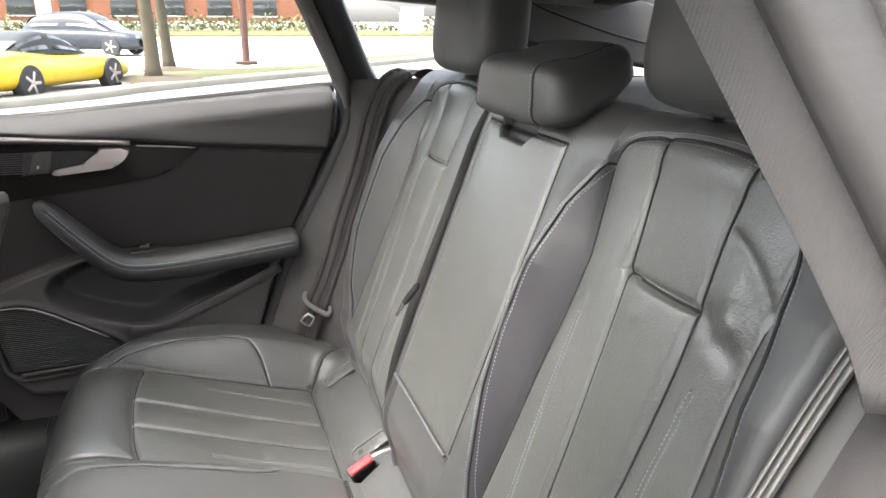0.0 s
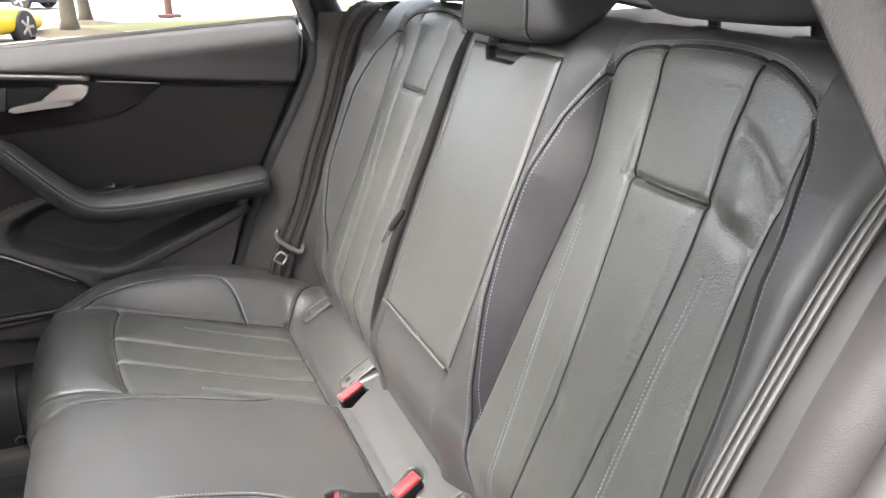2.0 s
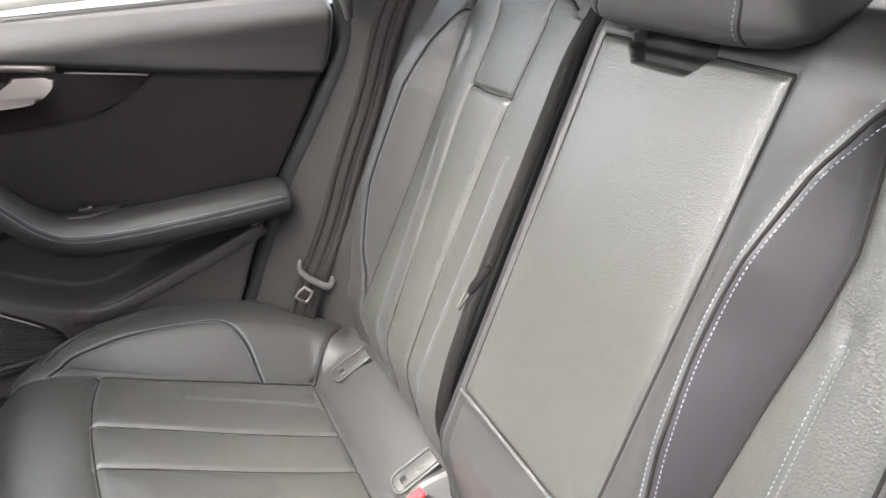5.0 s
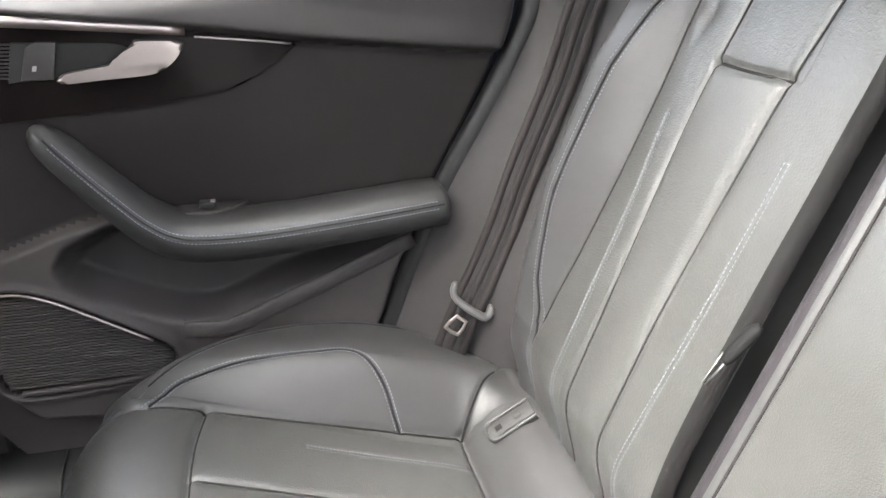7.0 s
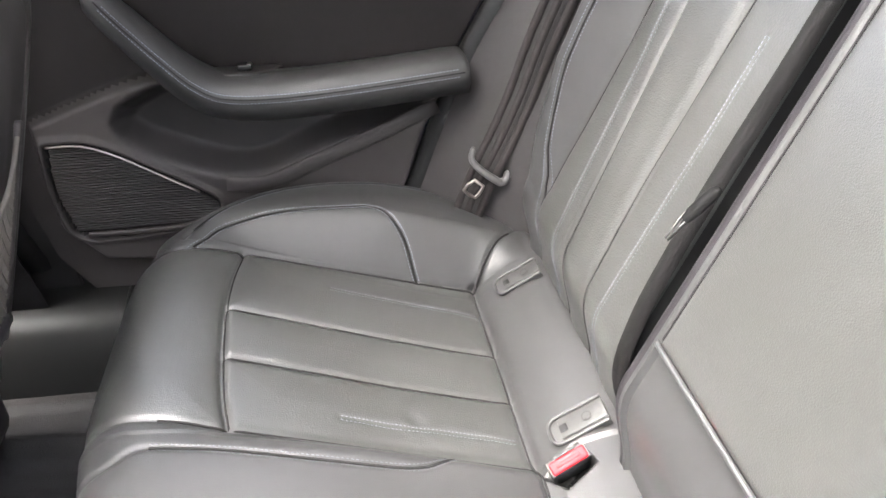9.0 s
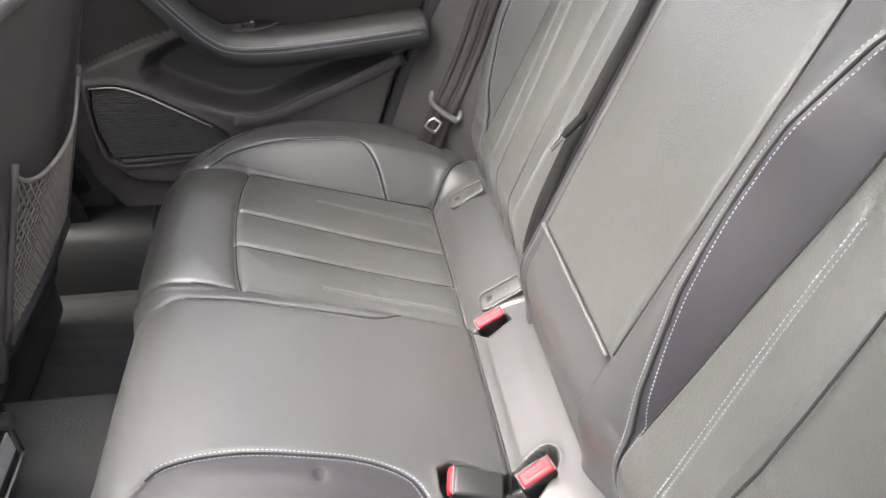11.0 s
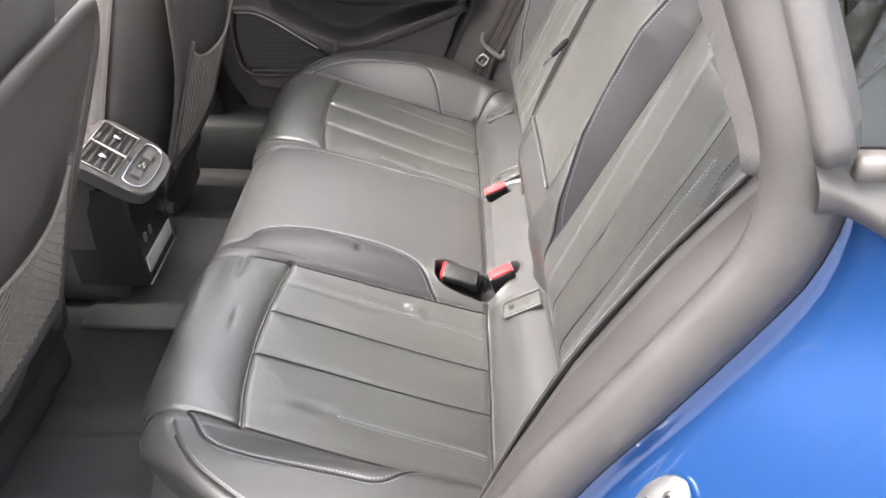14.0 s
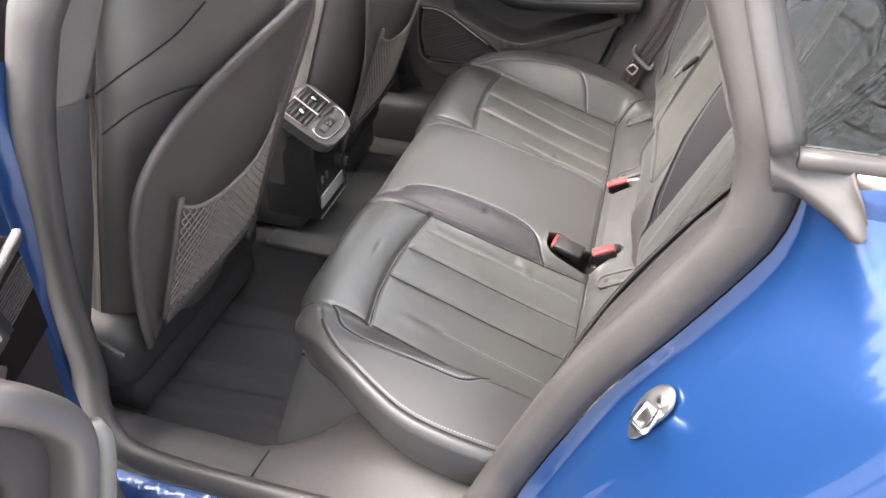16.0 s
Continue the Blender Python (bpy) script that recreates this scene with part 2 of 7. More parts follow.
def sweep(path, section, side=(0, 1, 0), closed=False, scale=None):
    """A section (u along side, v across it) swept along a path; side is kept as far as the path allows."""
    p = np.array(path, float)
    n, k = len(p), len(section)
    t = np.roll(p, -1, 0) - np.roll(p, 1, 0) if closed else np.gradient(p, axis=0)
    t /= np.linalg.norm(t, axis=1)[:, None]
    s = np.array(side, float) if np.ndim(side) == 2 else np.tile(np.array(side, float), (n, 1))
    u = s - (s * t).sum(1)[:, None] * t
    u /= np.linalg.norm(u, axis=1)[:, None]
    v = np.cross(t, u)
    sec = np.array(section, float)
    if np.sum(sec[:, 0] * np.roll(sec[:, 1], -1) - sec[:, 1] * np.roll(sec[:, 0], -1)) < 0:
        sec = sec[::-1]
    sc = np.ones(n) if scale is None else np.array(scale, float)
    verts = (p[:, None] + sc[:, None, None] * (sec[None, :, :1] * u[:, None] + sec[None, :, 1:] * v[:, None])).reshape(-1, 3)
    faces = []
    for i in range(n if closed else n - 1):
        j = (i + 1) % n
        for a in range(k):
            b = (a + 1) % k
            faces.append((i * k + a, i * k + b, j * k + b, j * k + a))
    if not closed:
        faces += [tuple(range(k))[::-1], tuple((n - 1) * k + a for a in range(k))]
    return verts, faces


def ring(ru, rv, k=12, power=1.0):
    a = np.linspace(0, 2 * np.pi, k, endpoint=False)
    c, s = np.cos(a), np.sin(a)
    return np.stack([ru * np.sign(c) * np.abs(c) ** power, rv * np.sign(s) * np.abs(s) ** power], 1)


def join(meshes):
    verts, faces, base = [], [], 0
    for v, f in meshes:
        verts.append(np.asarray(v))
        faces += [tuple(base + i for i in q) for q in f]
        base += len(v)
    return np.concatenate(verts), faces


def seam_distance(u, v, line):
    """Distance of every point (u, v) from a polyline."""
    best = np.full(u.shape, 9.0)
    for (a, b), (c, d) in zip(line[:-1], line[1:]):
        ex, ey = c - a, d - b
        q = np.clip(((u - a) * ex + (v - b) * ey) / (ex * ex + ey * ey + 1e-12), 0, 1)
        best = np.minimum(best, np.hypot(u - a - q * ex, v - b - q * ey))
    return best


def inside(u, v, poly):
    """Whether points lie in a polygon."""
    hit = np.zeros(u.shape, bool)
    for (a, b), (c, d) in zip(poly, np.roll(np.array(poly), -1, 0)):
        cross = (b > v) != (d > v)
        with np.errstate(divide="ignore", invalid="ignore"):
            hit ^= cross & (u < (c - a) * (v - b) / (d - b + 1e-15) + a)
    return hit


def signed(u, v, poly):
    """Signed distance to a polygon, positive within."""
    d = seam_distance(u, v, [*poly, poly[0]])
    return np.where(inside(u, v, poly), d, -d)


def ease(x, a, b):
    t = np.clip((x - a) / (b - a), 0, 1)
    return t * t * (3 - 2 * t)


def grid_parts(grid, tags, table, parent):
    """Cuts one smooth grid (n, m, 3) into a mesh for every tag of its cells; the cut meshes keep the grid's normals."""
    n, m = grid.shape[:2]
    du, dv = np.gradient(grid, axis=0), np.gradient(grid, axis=1)
    nor = np.cross(du, dv)
    nor /= np.linalg.norm(nor, axis=2)[..., None] + 1e-12
    idx = np.arange(n * m).reshape(n, m)
    quads = np.stack([idx[:-1, :-1], idx[1:, :-1], idx[1:, 1:], idx[:-1, 1:]], -1).reshape(-1, 4)
    cell = tags.reshape(-1)
    flat, fn = grid.reshape(-1, 3), nor.reshape(-1, 3)
    made = []
    for tag, (name, material, label) in table.items():
        q = quads[cell == tag]
        if not len(q):
            continue
        used, inv = np.unique(q, return_inverse=True)
        ob = mpart(name, flat[used], inv.reshape(-1, 4), material, parent, label)
        ob.data.normals_split_custom_set_from_vertices([tuple(x) for x in fn[used]])
        made.append(ob)
    return made


def stitches(points, normals, length=0.0031, gap=0.0016, r=0.00048, lift=0.0003):
    """Short threads along a line on a surface, as verts and faces."""
    p, nn = np.array(points), np.array(normals)
    s = np.r_[0, np.cumsum(np.linalg.norm(np.diff(p, axis=0), axis=1))]
    out = []
    sec = np.array([(-1, 0), (-0.6, 0.8), (0.6, 0.8), (1, 0)]) * r
    for a in np.arange(0, s[-1] - length, length + gap):
        at = lambda q: np.array([np.interp(q, s, p[:, k]) for k in range(3)])
        no = np.array([np.interp(a + length / 2, s, nn[:, k]) for k in range(3)])
        a0, a1 = at(a), at(a + length)
        t = (a1 - a0) / (np.linalg.norm(a1 - a0) + 1e-12)
        side = np.cross(t, no)
        side /= np.linalg.norm(side) + 1e-12
        v = []
        for c, h in ((a0, -r), (a0 + t * length * 0.25, lift), (a1 - t * length * 0.25, lift), (a1, -r)):
            v += [c + side * x + no * (y + h) for x, y in sec]
        f = [(i * 4 + j, i * 4 + j + 1, i * 4 + j + 5, i * 4 + j + 4) for i in range(3) for j in range(3)]
        out.append((v, f))
    return join(out)


def seam_tube(points, normals, r=0.0016):
    """A thin dark fold line sunk in a surface."""
    p, n = np.array(points), np.array(normals)
    return sweep(p + n * 0.0005, ring(r, r, 6), side=tuple(n.mean(0)))

# ---- rear bench ----
SLOPE, BACK0 = 0.3717, -0.197          # the backrest's lean and foot
NORM = np.array([-1.0, 0.0, SLOPE]) / math.hypot(1, SLOPE)
ALONG = np.array([SLOPE, 0.0, 1.0]) / math.hypot(1, SLOPE)
V_TOP, R_TOP = 1.088, 0.045


def back_base(v):
    """Foot points and normals of the backrest's side line; v is the height, and the way along the line past the shoulder."""
    v = np.asarray(v, float)
    x, z = BACK0 + SLOPE * np.minimum(v, V_TOP) + 0.058 * ease(v, 0.635, 0.50), np.minimum(v, V_TOP)
    arc = np.clip((v - V_TOP) / R_TOP, 0, 1.75)
    rest = np.maximum(v - V_TOP - 1.75 * R_TOP, 0)
    lean = math.atan2(ALONG[2], ALONG[0])
    ang = lean - arc
    cx, cz = BACK0 + SLOPE * V_TOP + R_TOP * math.sin(lean), V_TOP - R_TOP * math.cos(lean)
    px = np.where(v > V_TOP, cx - R_TOP * np.sin(ang), x) + rest * np.cos(ang)
    pz = np.where(v > V_TOP, cz + R_TOP * np.cos(ang), z) + rest * np.sin(ang)
    nx, nz = -np.sin(ang), np.cos(ang)
    return px, pz, nx, nz


def knots(table, q):
    t = np.array(table)
    return np.interp(q, t[:, 0], t[:, 1])


ARCH_IN = [(0.56, 0.190), (0.64, 0.185), (0.70, 0.178), (0.80, 0.166), (0.90, 0.160), (1.0, 0.172), (1.05, 0.184), (1.075, 0.192)]
ARCH_OUT = [(0.56, 0.495), (0.652, 0.497), (0.70, 0.514), (0.75, 0.527), (0.80, 0.532), (0.87, 0.530), (0.96, 0.519), (1.0, 0.511), (1.04, 0.497), (1.074, 0.475)]
EDGE_IN = [(0.56, 0.192), (0.657, 0.187), (0.75, 0.196), (0.85, 0.203), (0.93, 0.212), (0.98, 0.214), (1.02, 0.206), (1.075, 0.192)]
EDGE_OUT = [(0.56, 0.495), (0.652, 0.4935), (0.70, 0.489), (0.75, 0.482), (0.85, 0.474), (0.95, 0.471), (1.0, 0.473), (1.04, 0.473), (1.074, 0.474)]
CREST = [(0.56, 0.004), (0.64, 0.006), (0.70, 0.024), (0.80, 0.042), (0.95, 0.045), (1.02, 0.032), (1.075, 0.012), (1.12, 0.004)]
FLIP = lambda t: [(b, a) for a, b in t]
ARCH = smooth_line(FLIP(ARCH_IN) + [(0.211, 1.099), (0.264, 1.113), (0.345, 1.116), (0.403, 1.112), (0.45, 1.095)] + FLIP(ARCH_OUT)[::-1], 90)
STRIP_A = smooth_line([(0.266, 1.110), (0.275, 1.054), (0.287, 0.985), (0.295, 0.90), (0.303, 0.767), (0.301, 0.665), (0.295, 0.53)], 40)
STRIP_B = smooth_line([(0.395, 1.110), (0.391, 1.05), (0.397, 0.985), (0.399, 0.914), (0.392, 0.785), (0.385, 0.676), (0.375, 0.53)], 40)
BAR = [(0.286, 0.986), (0.342, 0.984), (0.397, 0.985)]
LINE_IN = smooth_line([(0.239, 0.926), (0.241, 0.86), (0.244, 0.794), (0.250, 0.70), (0.255, 0.60), (0.258, 0.52)], 60)
LINE_OUT = smooth_line([(0.432, 0.927), (0.428, 0.88), (0.424, 0.836), (0.420, 0.69), (0.414, 0.56), (0.412, 0.52)], 60)
PULL = [(0.076, 1.094), (0.078, 1.078), (0.058, 1.060), (-0.016, 1.060), (-0.036, 1.078), (-0.034, 1.096)]
PANEL = [(0.12, 0.685), (0.12, 1.078), (-0.12, 1.078), (-0.12, 0.685)]


def groove(d, depth, width):
    return -depth * np.exp(-(d / width) ** 2)


def pillow(d, rise, reach):
    return rise * (1 - np.exp(-d / reach))


def back_height(y, v):
    """How far the upholstery stands off the backrest's line."""
    a = np.abs(y)
    crest = knots(CREST, v)
    ain, ein, eout, aout = knots(ARCH_IN, v), knots(EDGE_IN, v), knots(EDGE_OUT, v), knots(ARCH_OUT, v)
    up = ease(v, 1.13, 1.07)
    mid = 0.024 + (crest - 0.024) * ease(a, 0.122, ain)
    far_in = (y > 0) & (a < 0.30)          # the far half has no inner bolster
    mid = np.where(far_in, 0.024, mid)
    h = np.where(a < np.where(far_in, 0.172, ain), mid, 0.0)
    wall_in = crest * (1 - np.clip((a - ain) / np.maximum(ein - ain, 0.004), 0, 1))
    h = np.where((a >= ain) & (a < ein) & ~far_in, wall_in, h)
    wall_out = crest * np.clip((a - eout) / np.maximum(aout - eout, 0.004), 0, 1)
    h = np.where((a >= eout) & (a < aout), wall_out, h)
    side = crest + 0.006 * ease(a, aout, 0.548) - 0.13 * ease(a, 0.540, 0.606) ** 1.5
    h = np.where(a >= aout, side, h) 
    h = h * (0.25 + 0.75 * up) + 0.008 * (1 - up)
    d_arch, d_a, d_b = seam_distance(a, v, ARCH), seam_distance(a, v, STRIP_A), seam_distance(a, v, STRIP_B)
    e_in = seam_distance(a, v, [(k[1], k[0]) for k in EDGE_IN[1:]])
    e_out = seam_distance(a, v, [(k[1], k[0]) for k in EDGE_OUT[1:]])
    d_bar = seam_distance(a, v, BAR)
    d_arch, e_in = np.where(far_in & (v < 1.09), 1.0, d_arch), np.where(far_in, np.maximum(a - 0.176, 0.0) + 1.0 * (a < 0.172), e_in)
    ins = (a > np.where(far_in, 0.172, ein)) & (a < eout)
    seams = np.minimum(np.minimum(d_a, d_b), np.minimum(e_in, e_out))
    h += np.where(ins, pillow(seams, 0.0045, 0.022), 0.0)
    below = (a > STRIP_A[12, 0]) & (a < 0.396) & ins & (v < 0.985)
    above = (a > 0.27) & (a < 0.395) & ins & (v >= 0.985)
    h += np.where(below, 0.0035 * (1 - np.exp(-d_bar / 0.009)) * (0.3 + 0.7 * ease(v, 0.6, 0.95)) * ease(np.minimum(d_a, d_b), 0.0, 0.014), 0) - np.where(above, 0.004 * np.exp(-d_bar / 0.05) * ease(np.minimum(d_a, d_b), 0.0, 0.014), 0)
    h += groove(d_arch, 0.0022, 0.0034) + pillow(d_arch, 0.0015, 0.010)
    fade = 0.35 + 0.65 * ease(v, 0.60, 0.85)
    h += groove(d_a, 0.0032, 0.0038) * fade + groove(d_b, 0.0032, 0.0038) * fade
    h += np.where(far_in, 0.0, groove(e_in, 0.0022, 0.0036)) + groove(e_out, 0.0022, 0.0036) + groove(d_bar, 0.0045, 0.0040)
    for line in (LINE_IN, LINE_OUT):
        h += groove(seam_distance(a, v, line), 0.0012, 0.0035)
    # leather gathered along the sewn strips
    pull = np.sin(v * 640 + 5 * np.sin(v * 47 + a * 90)) * (0.5 + 0.5 * np.sin(v * 31 + 1.3))
    h += 0.00018 * pull * (np.exp(-((d_b - 0.008) / 0.006) ** 2) + 0.6 * np.exp(-((d_a - 0.008) / 0.006) ** 2) + np.exp(-((e_out - 0.009) / 0.007) ** 2)) * ins * ease(v, 0.66, 0.74)
    # the fold-down armrest between the seats
    d_pan = signed(y, v, PANEL)
    h += np.where(d_pan > 0, pillow(np.abs(d_pan), 0.005, 0.020), 0.0) + groove(d_pan, 0.0030, 0.0036) * ease(a, 0.2, 0.13)
    h += np.where((a < 0.12) & (v < 0.685), -0.006, 0.0)
    h -= 0.013 * ease(signed(y, v, PULL), -0.002, 0.004)
    h -= 0.040 * ease(y, 0.132, 0.178) * (y < 0.172) * ease(v, 1.16, 1.10)
    h -= 0.08 * np.exp(-((y - 0.175) / 0.0105) ** 2) * ease(v, 1.16, 1.13)
    # creases and dimples of use
    furrow = [(-0.408, 1.050), (-0.420, 1.047), (-0.436, 1.038), (-0.457, 1.022), (-0.474, 1.004)]
    h += groove(seam_distance(y, v, furrow), 0.0030, 0.008) * ease(y, -0.30, -0.40)
    h += groove(seam_distance(y, v, [(-0.412, 0.985), (-0.422, 0.974), (-0.440, 0.970), (-0.452, 0.966)]), 0.0028, 0.010) * ease(y, -0.30, -0.40)
    for cy, cv, ry, rv, k in ((-0.432, 1.010, 0.018, 0.022, 0.0036), (-0.442, 0.988, 0.010, 0.008, 0.0028),
                              (-0.236, 0.938, 0.007, 0.010, -0.0020), (-0.330, 0.955, 0.010, 0.008, 0.0012),
                              (-0.315, 0.745, 0.012, 0.016, -0.003), (0.440, 1.030, 0.012, 0.020, -0.005), (0.452, 1.020, 0.008, 0.016, 0.004),
                              (-0.345, 0.80, 0.03, 0.05, -0.002), (0.33, 0.83, 0.03, 0.06, -0.002), (-0.36, 0.66, 0.03, 0.03, 0.002)):
        h += k * np.exp(-((y - cy) / ry) ** 2 - ((v - cv) / rv) ** 2)
    return h


def back_point(y, v):
    px, pz, nx, nz = back_base(v)
    h = back_height(y, v)
    return np.stack([px + nx * h, y + 0 * h, pz + nz * h], -1)


def lie_on(fn, line, eps=0.002):
    """Points and normals of a surface fn(a, b) along a line of (a, b)."""
    l = np.array(line)
    p = fn(l[:, 0], l[:, 1])
    da, db = fn(l[:, 0] + eps, l[:, 1]) - fn(l[:, 0] - eps, l[:, 1]), fn(l[:, 0], l[:, 1] + eps) - fn(l[:, 0], l[:, 1] - eps)
    n = np.cross(da, db)
    return p, n / (np.linalg.norm(n, axis=1)[:, None] + 1e-12)


def beside(line, d):
    """A line of (a, b) moved sideways by d."""
    l = np.array(line)
    t = np.gradient(l, axis=0)
    t /= np.linalg.norm(t, axis=1)[:, None]
    return l + d * np.stack([-t[:, 1], t[:, 0]], 1)


def fine(line):
    """The same line at steps of 2 mm."""
    l = np.array(line, float)
    s = np.r_[0, np.cumsum(np.linalg.norm(np.diff(l, axis=0), axis=1))]
    q = np.linspace(0, s[-1], max(4, int(s[-1] / 0.002)))
    return np.stack([np.interp(q, s, l[:, k]) for k in range(2)], 1)


def build_backrests():
    far = thing("back_seat", "dark grey leather rear backrest with light stitching, passenger side", "car seat", (0.1, 0.4, 0.47))
    near = thing("back_seat", "dark grey creased leather rear backrest with fold-down armrest panel", "car seat", (0.1, -0.2, 0.47))
    ys = np.arange(-0.602, 0.6021, 0.0016)
    vs = np.r_[np.arange(0.475, 1.17, 0.0018), np.arange(1.17, 1.30, 0.008)]
    V, Y = np.meshgrid(vs, ys, indexing="ij")
    P = back_point(Y, V)
    Y, V = ((q[:-1, :-1] + q[1:, :-1] + q[1:, 1:] + q[:-1, 1:]) / 4 for q in (Y, V))
    a = np.abs(Y)
    ain, ein, eout, aout = knots(ARCH_IN, V), knots(EDGE_IN, V), knots(EDGE_OUT, V), knots(ARCH_OUT, V)
    arch = inside(a, V, [*ARCH, (0.49, 0.40), (0.19, 0.40)])
    sa, sb = np.interp(V, STRIP_A[::-1, 1], STRIP_A[::-1, 0]), np.interp(V, STRIP_B[::-1, 1], STRIP_B[::-1, 0])
    tag = np.zeros(Y.shape, int)
    tag[arch] = 2
    tag[arch & (a > sa)] = 3
    tag[arch & (a > sa) & (V > 0.985)] = 4
    tag[arch & (a > sb)] = 5
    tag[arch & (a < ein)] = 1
    tag[arch & (a > eout)] = 11
    tag[(a < 0.12) & (V > 0.685) & (V < 1.078)] = 6
    tag[(a < 0.12) & (V <= 0.685)] = 7
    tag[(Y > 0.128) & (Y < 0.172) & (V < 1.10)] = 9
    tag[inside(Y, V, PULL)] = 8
    # both walls of the split are painted black as the crease's shade
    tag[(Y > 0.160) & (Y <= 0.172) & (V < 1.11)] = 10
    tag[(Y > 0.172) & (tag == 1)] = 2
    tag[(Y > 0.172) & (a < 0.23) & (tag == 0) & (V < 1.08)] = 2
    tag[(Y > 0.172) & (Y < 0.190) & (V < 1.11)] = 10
    tag[(Y > 0.172)] += 20
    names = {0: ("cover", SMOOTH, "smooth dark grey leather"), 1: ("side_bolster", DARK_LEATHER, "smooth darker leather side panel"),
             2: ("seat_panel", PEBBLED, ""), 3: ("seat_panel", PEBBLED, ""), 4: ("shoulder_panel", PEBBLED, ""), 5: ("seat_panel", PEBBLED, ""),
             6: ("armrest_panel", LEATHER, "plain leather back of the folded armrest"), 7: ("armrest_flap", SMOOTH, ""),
             10: ("split_wall", BLACK, "wall of the split between the backrests, shade painted black"), 8: ("pull_recess", BLACK, "black hollow of the armrest pull"), 9: ("rounded_edge", EDGE_LEATHER, "dark rounded edge beside the split"), 11: ("side_bolster", LEATHER, "")}
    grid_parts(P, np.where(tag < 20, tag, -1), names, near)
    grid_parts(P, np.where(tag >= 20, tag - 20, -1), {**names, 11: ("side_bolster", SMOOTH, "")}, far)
    for sign, par in ((1, far), (-1, near)):
        flip = lambda l: np.stack([sign * np.array(l)[:, 0], np.array(l)[:, 1]], 1)
        rows = []
        lines = [beside(LINE_IN, 0.0032), beside(LINE_IN, -0.0032), beside(LINE_OUT, 0.0032), beside(LINE_OUT, -0.0032)]
        arch = ARCH if sign < 0 else ARCH[(ARCH[:, 0] > 0.205) & (np.arange(90) > 25)]
        for l in lines + [beside(arch, 0.005), beside(arch, -0.005) if sign > 0 else beside(arch, -0.005)[:62]]:
            p, n = lie_on(lambda q, r: back_point(q, r), flip(l))
            n = np.where((n @ NORM)[:, None] < 0, -n, n)
            rows.append(stitches(p, n, r=0.00042 if sign > 0 else 0.00052, lift=0.0003 if sign > 0 else 0.0004))
        for l in (LINE_IN, LINE_OUT):
            p, n = lie_on(lambda q, r: back_point(q, r), flip([(l[0, 0] - 0.003, l[0, 1]), (l[0, 0] + 0.004, l[0, 1])]))
            rows.append(stitches(p, np.where((n @ NORM)[:, None] < 0, -n, n)))
        for l in [arch, STRIP_A, STRIP_B, smooth_line(BAR, 20), smooth_line(FLIP(EDGE_OUT[1:]), 40)] + ([smooth_line(FLIP(EDGE_IN[1:]), 40)] if sign < 0 else []):
            p, n = lie_on(lambda q, r: back_point(q, r), fine(flip(l)), 0.004)
            n = np.where((n @ NORM)[:, None] < 0, -n, n)
            mpart("seam", *seam_tube(p, n), SEAM, par)
        for v, f in rows:
            mpart("stitching", v, f, STITCH, par, "light grey-blue decorative stitching")
    for l in ([(0.12, 0.69), (0.12, 0.88), (0.12, 1.078)], [(-0.12, 0.69), (-0.12, 0.88), (-0.12, 1.078)], [(0.12, 1.078), (0.08, 1.078)], [(-0.038, 1.078), (-0.12, 1.078)]):
        p, n = lie_on(lambda q, r: back_point(q, r), fine(l), 0.004)
        mpart("seam", *seam_tube(p, np.where((n @ NORM)[:, None] < 0, -n, n)), SEAM, near)
    # lower lip of the armrest panel, its highlight put in as paler colour
    lip = [(y, 0.687) for y in np.linspace(-0.119, 0.119, 30)]
    p, n = lie_on(lambda q, r: back_point(q, r), lip)
    v, f = sweep(p - 0.006 * np.array([NORM] * len(p)) * -1, ring(0.0026, 0.0026, 10), side=NORM)
    mpart("armrest_lip", v, f, make_mat("lip_highlight_leather", (0.050, 0.050, 0.050), 0.42, var=0.05), near, "smooth piped lip, paler as a highlight")
    return far, near


# ---- bench cushion ----
Z_SEAT = smooth_line([(0.10, 0.48), (0.055, 0.526), (0.03, 0.530), (0.0, 0.520), (-0.03, 0.494), (-0.05, 0.476), (-0.09, 0.486), (-0.13, 0.499), (-0.19, 0.520),
                      (-0.25, 0.542), (-0.31, 0.564), (-0.36, 0.582), (-0.40, 0.597), (-0.43, 0.602), (-0.455, 0.602), (-0.50, 0.602)], 120)
Z_SIDE = smooth_line([(0.10, 0.48), (0.05, 0.524), (0.03, 0.527), (-0.02, 0.548), (-0.07, 0.566), (-0.15, 0.587), (-0.23, 0.598), (-0.34, 0.607), (-0.43, 0.606), (-0.50, 0.603)], 120)
Z_MID = smooth_line([(0.10, 0.48), (0.055, 0.527), (0.01, 0.526), (-0.03, 0.512), (-0.05, 0.508), (-0.15, 0.546), (-0.25, 0.577), (-0.35, 0.598), (-0.43, 0.603), (-0.50, 0.603)], 120)
ROLL = smooth_line([(-0.364, 0.499), (-0.373, 0.43), (-0.3745, 0.344), (-0.367, 0.239), (-0.357, 0.182)], 30)
SEAM_OUT = smooth_line([(-0.364, 0.499), (-0.20, 0.508), (-0.051, 0.511)], 20)
SEAM_IN = smooth_line([(-0.357, 0.182), (-0.20, 0.178), (-0.05, 0.172)], 20)
ROLL_OUT = smooth_line([(-0.364, 0.499), (-0.40, 0.495), (-0.43, 0.492), (-0.50, 0.488), (-0.66, 0.480)], 20)
ROLL_IN = smooth_line([(-0.357, 0.182), (-0.40, 0.185), (-0.44, 0.187), (-0.50, 0.190), (-0.66, 0.190)], 20)
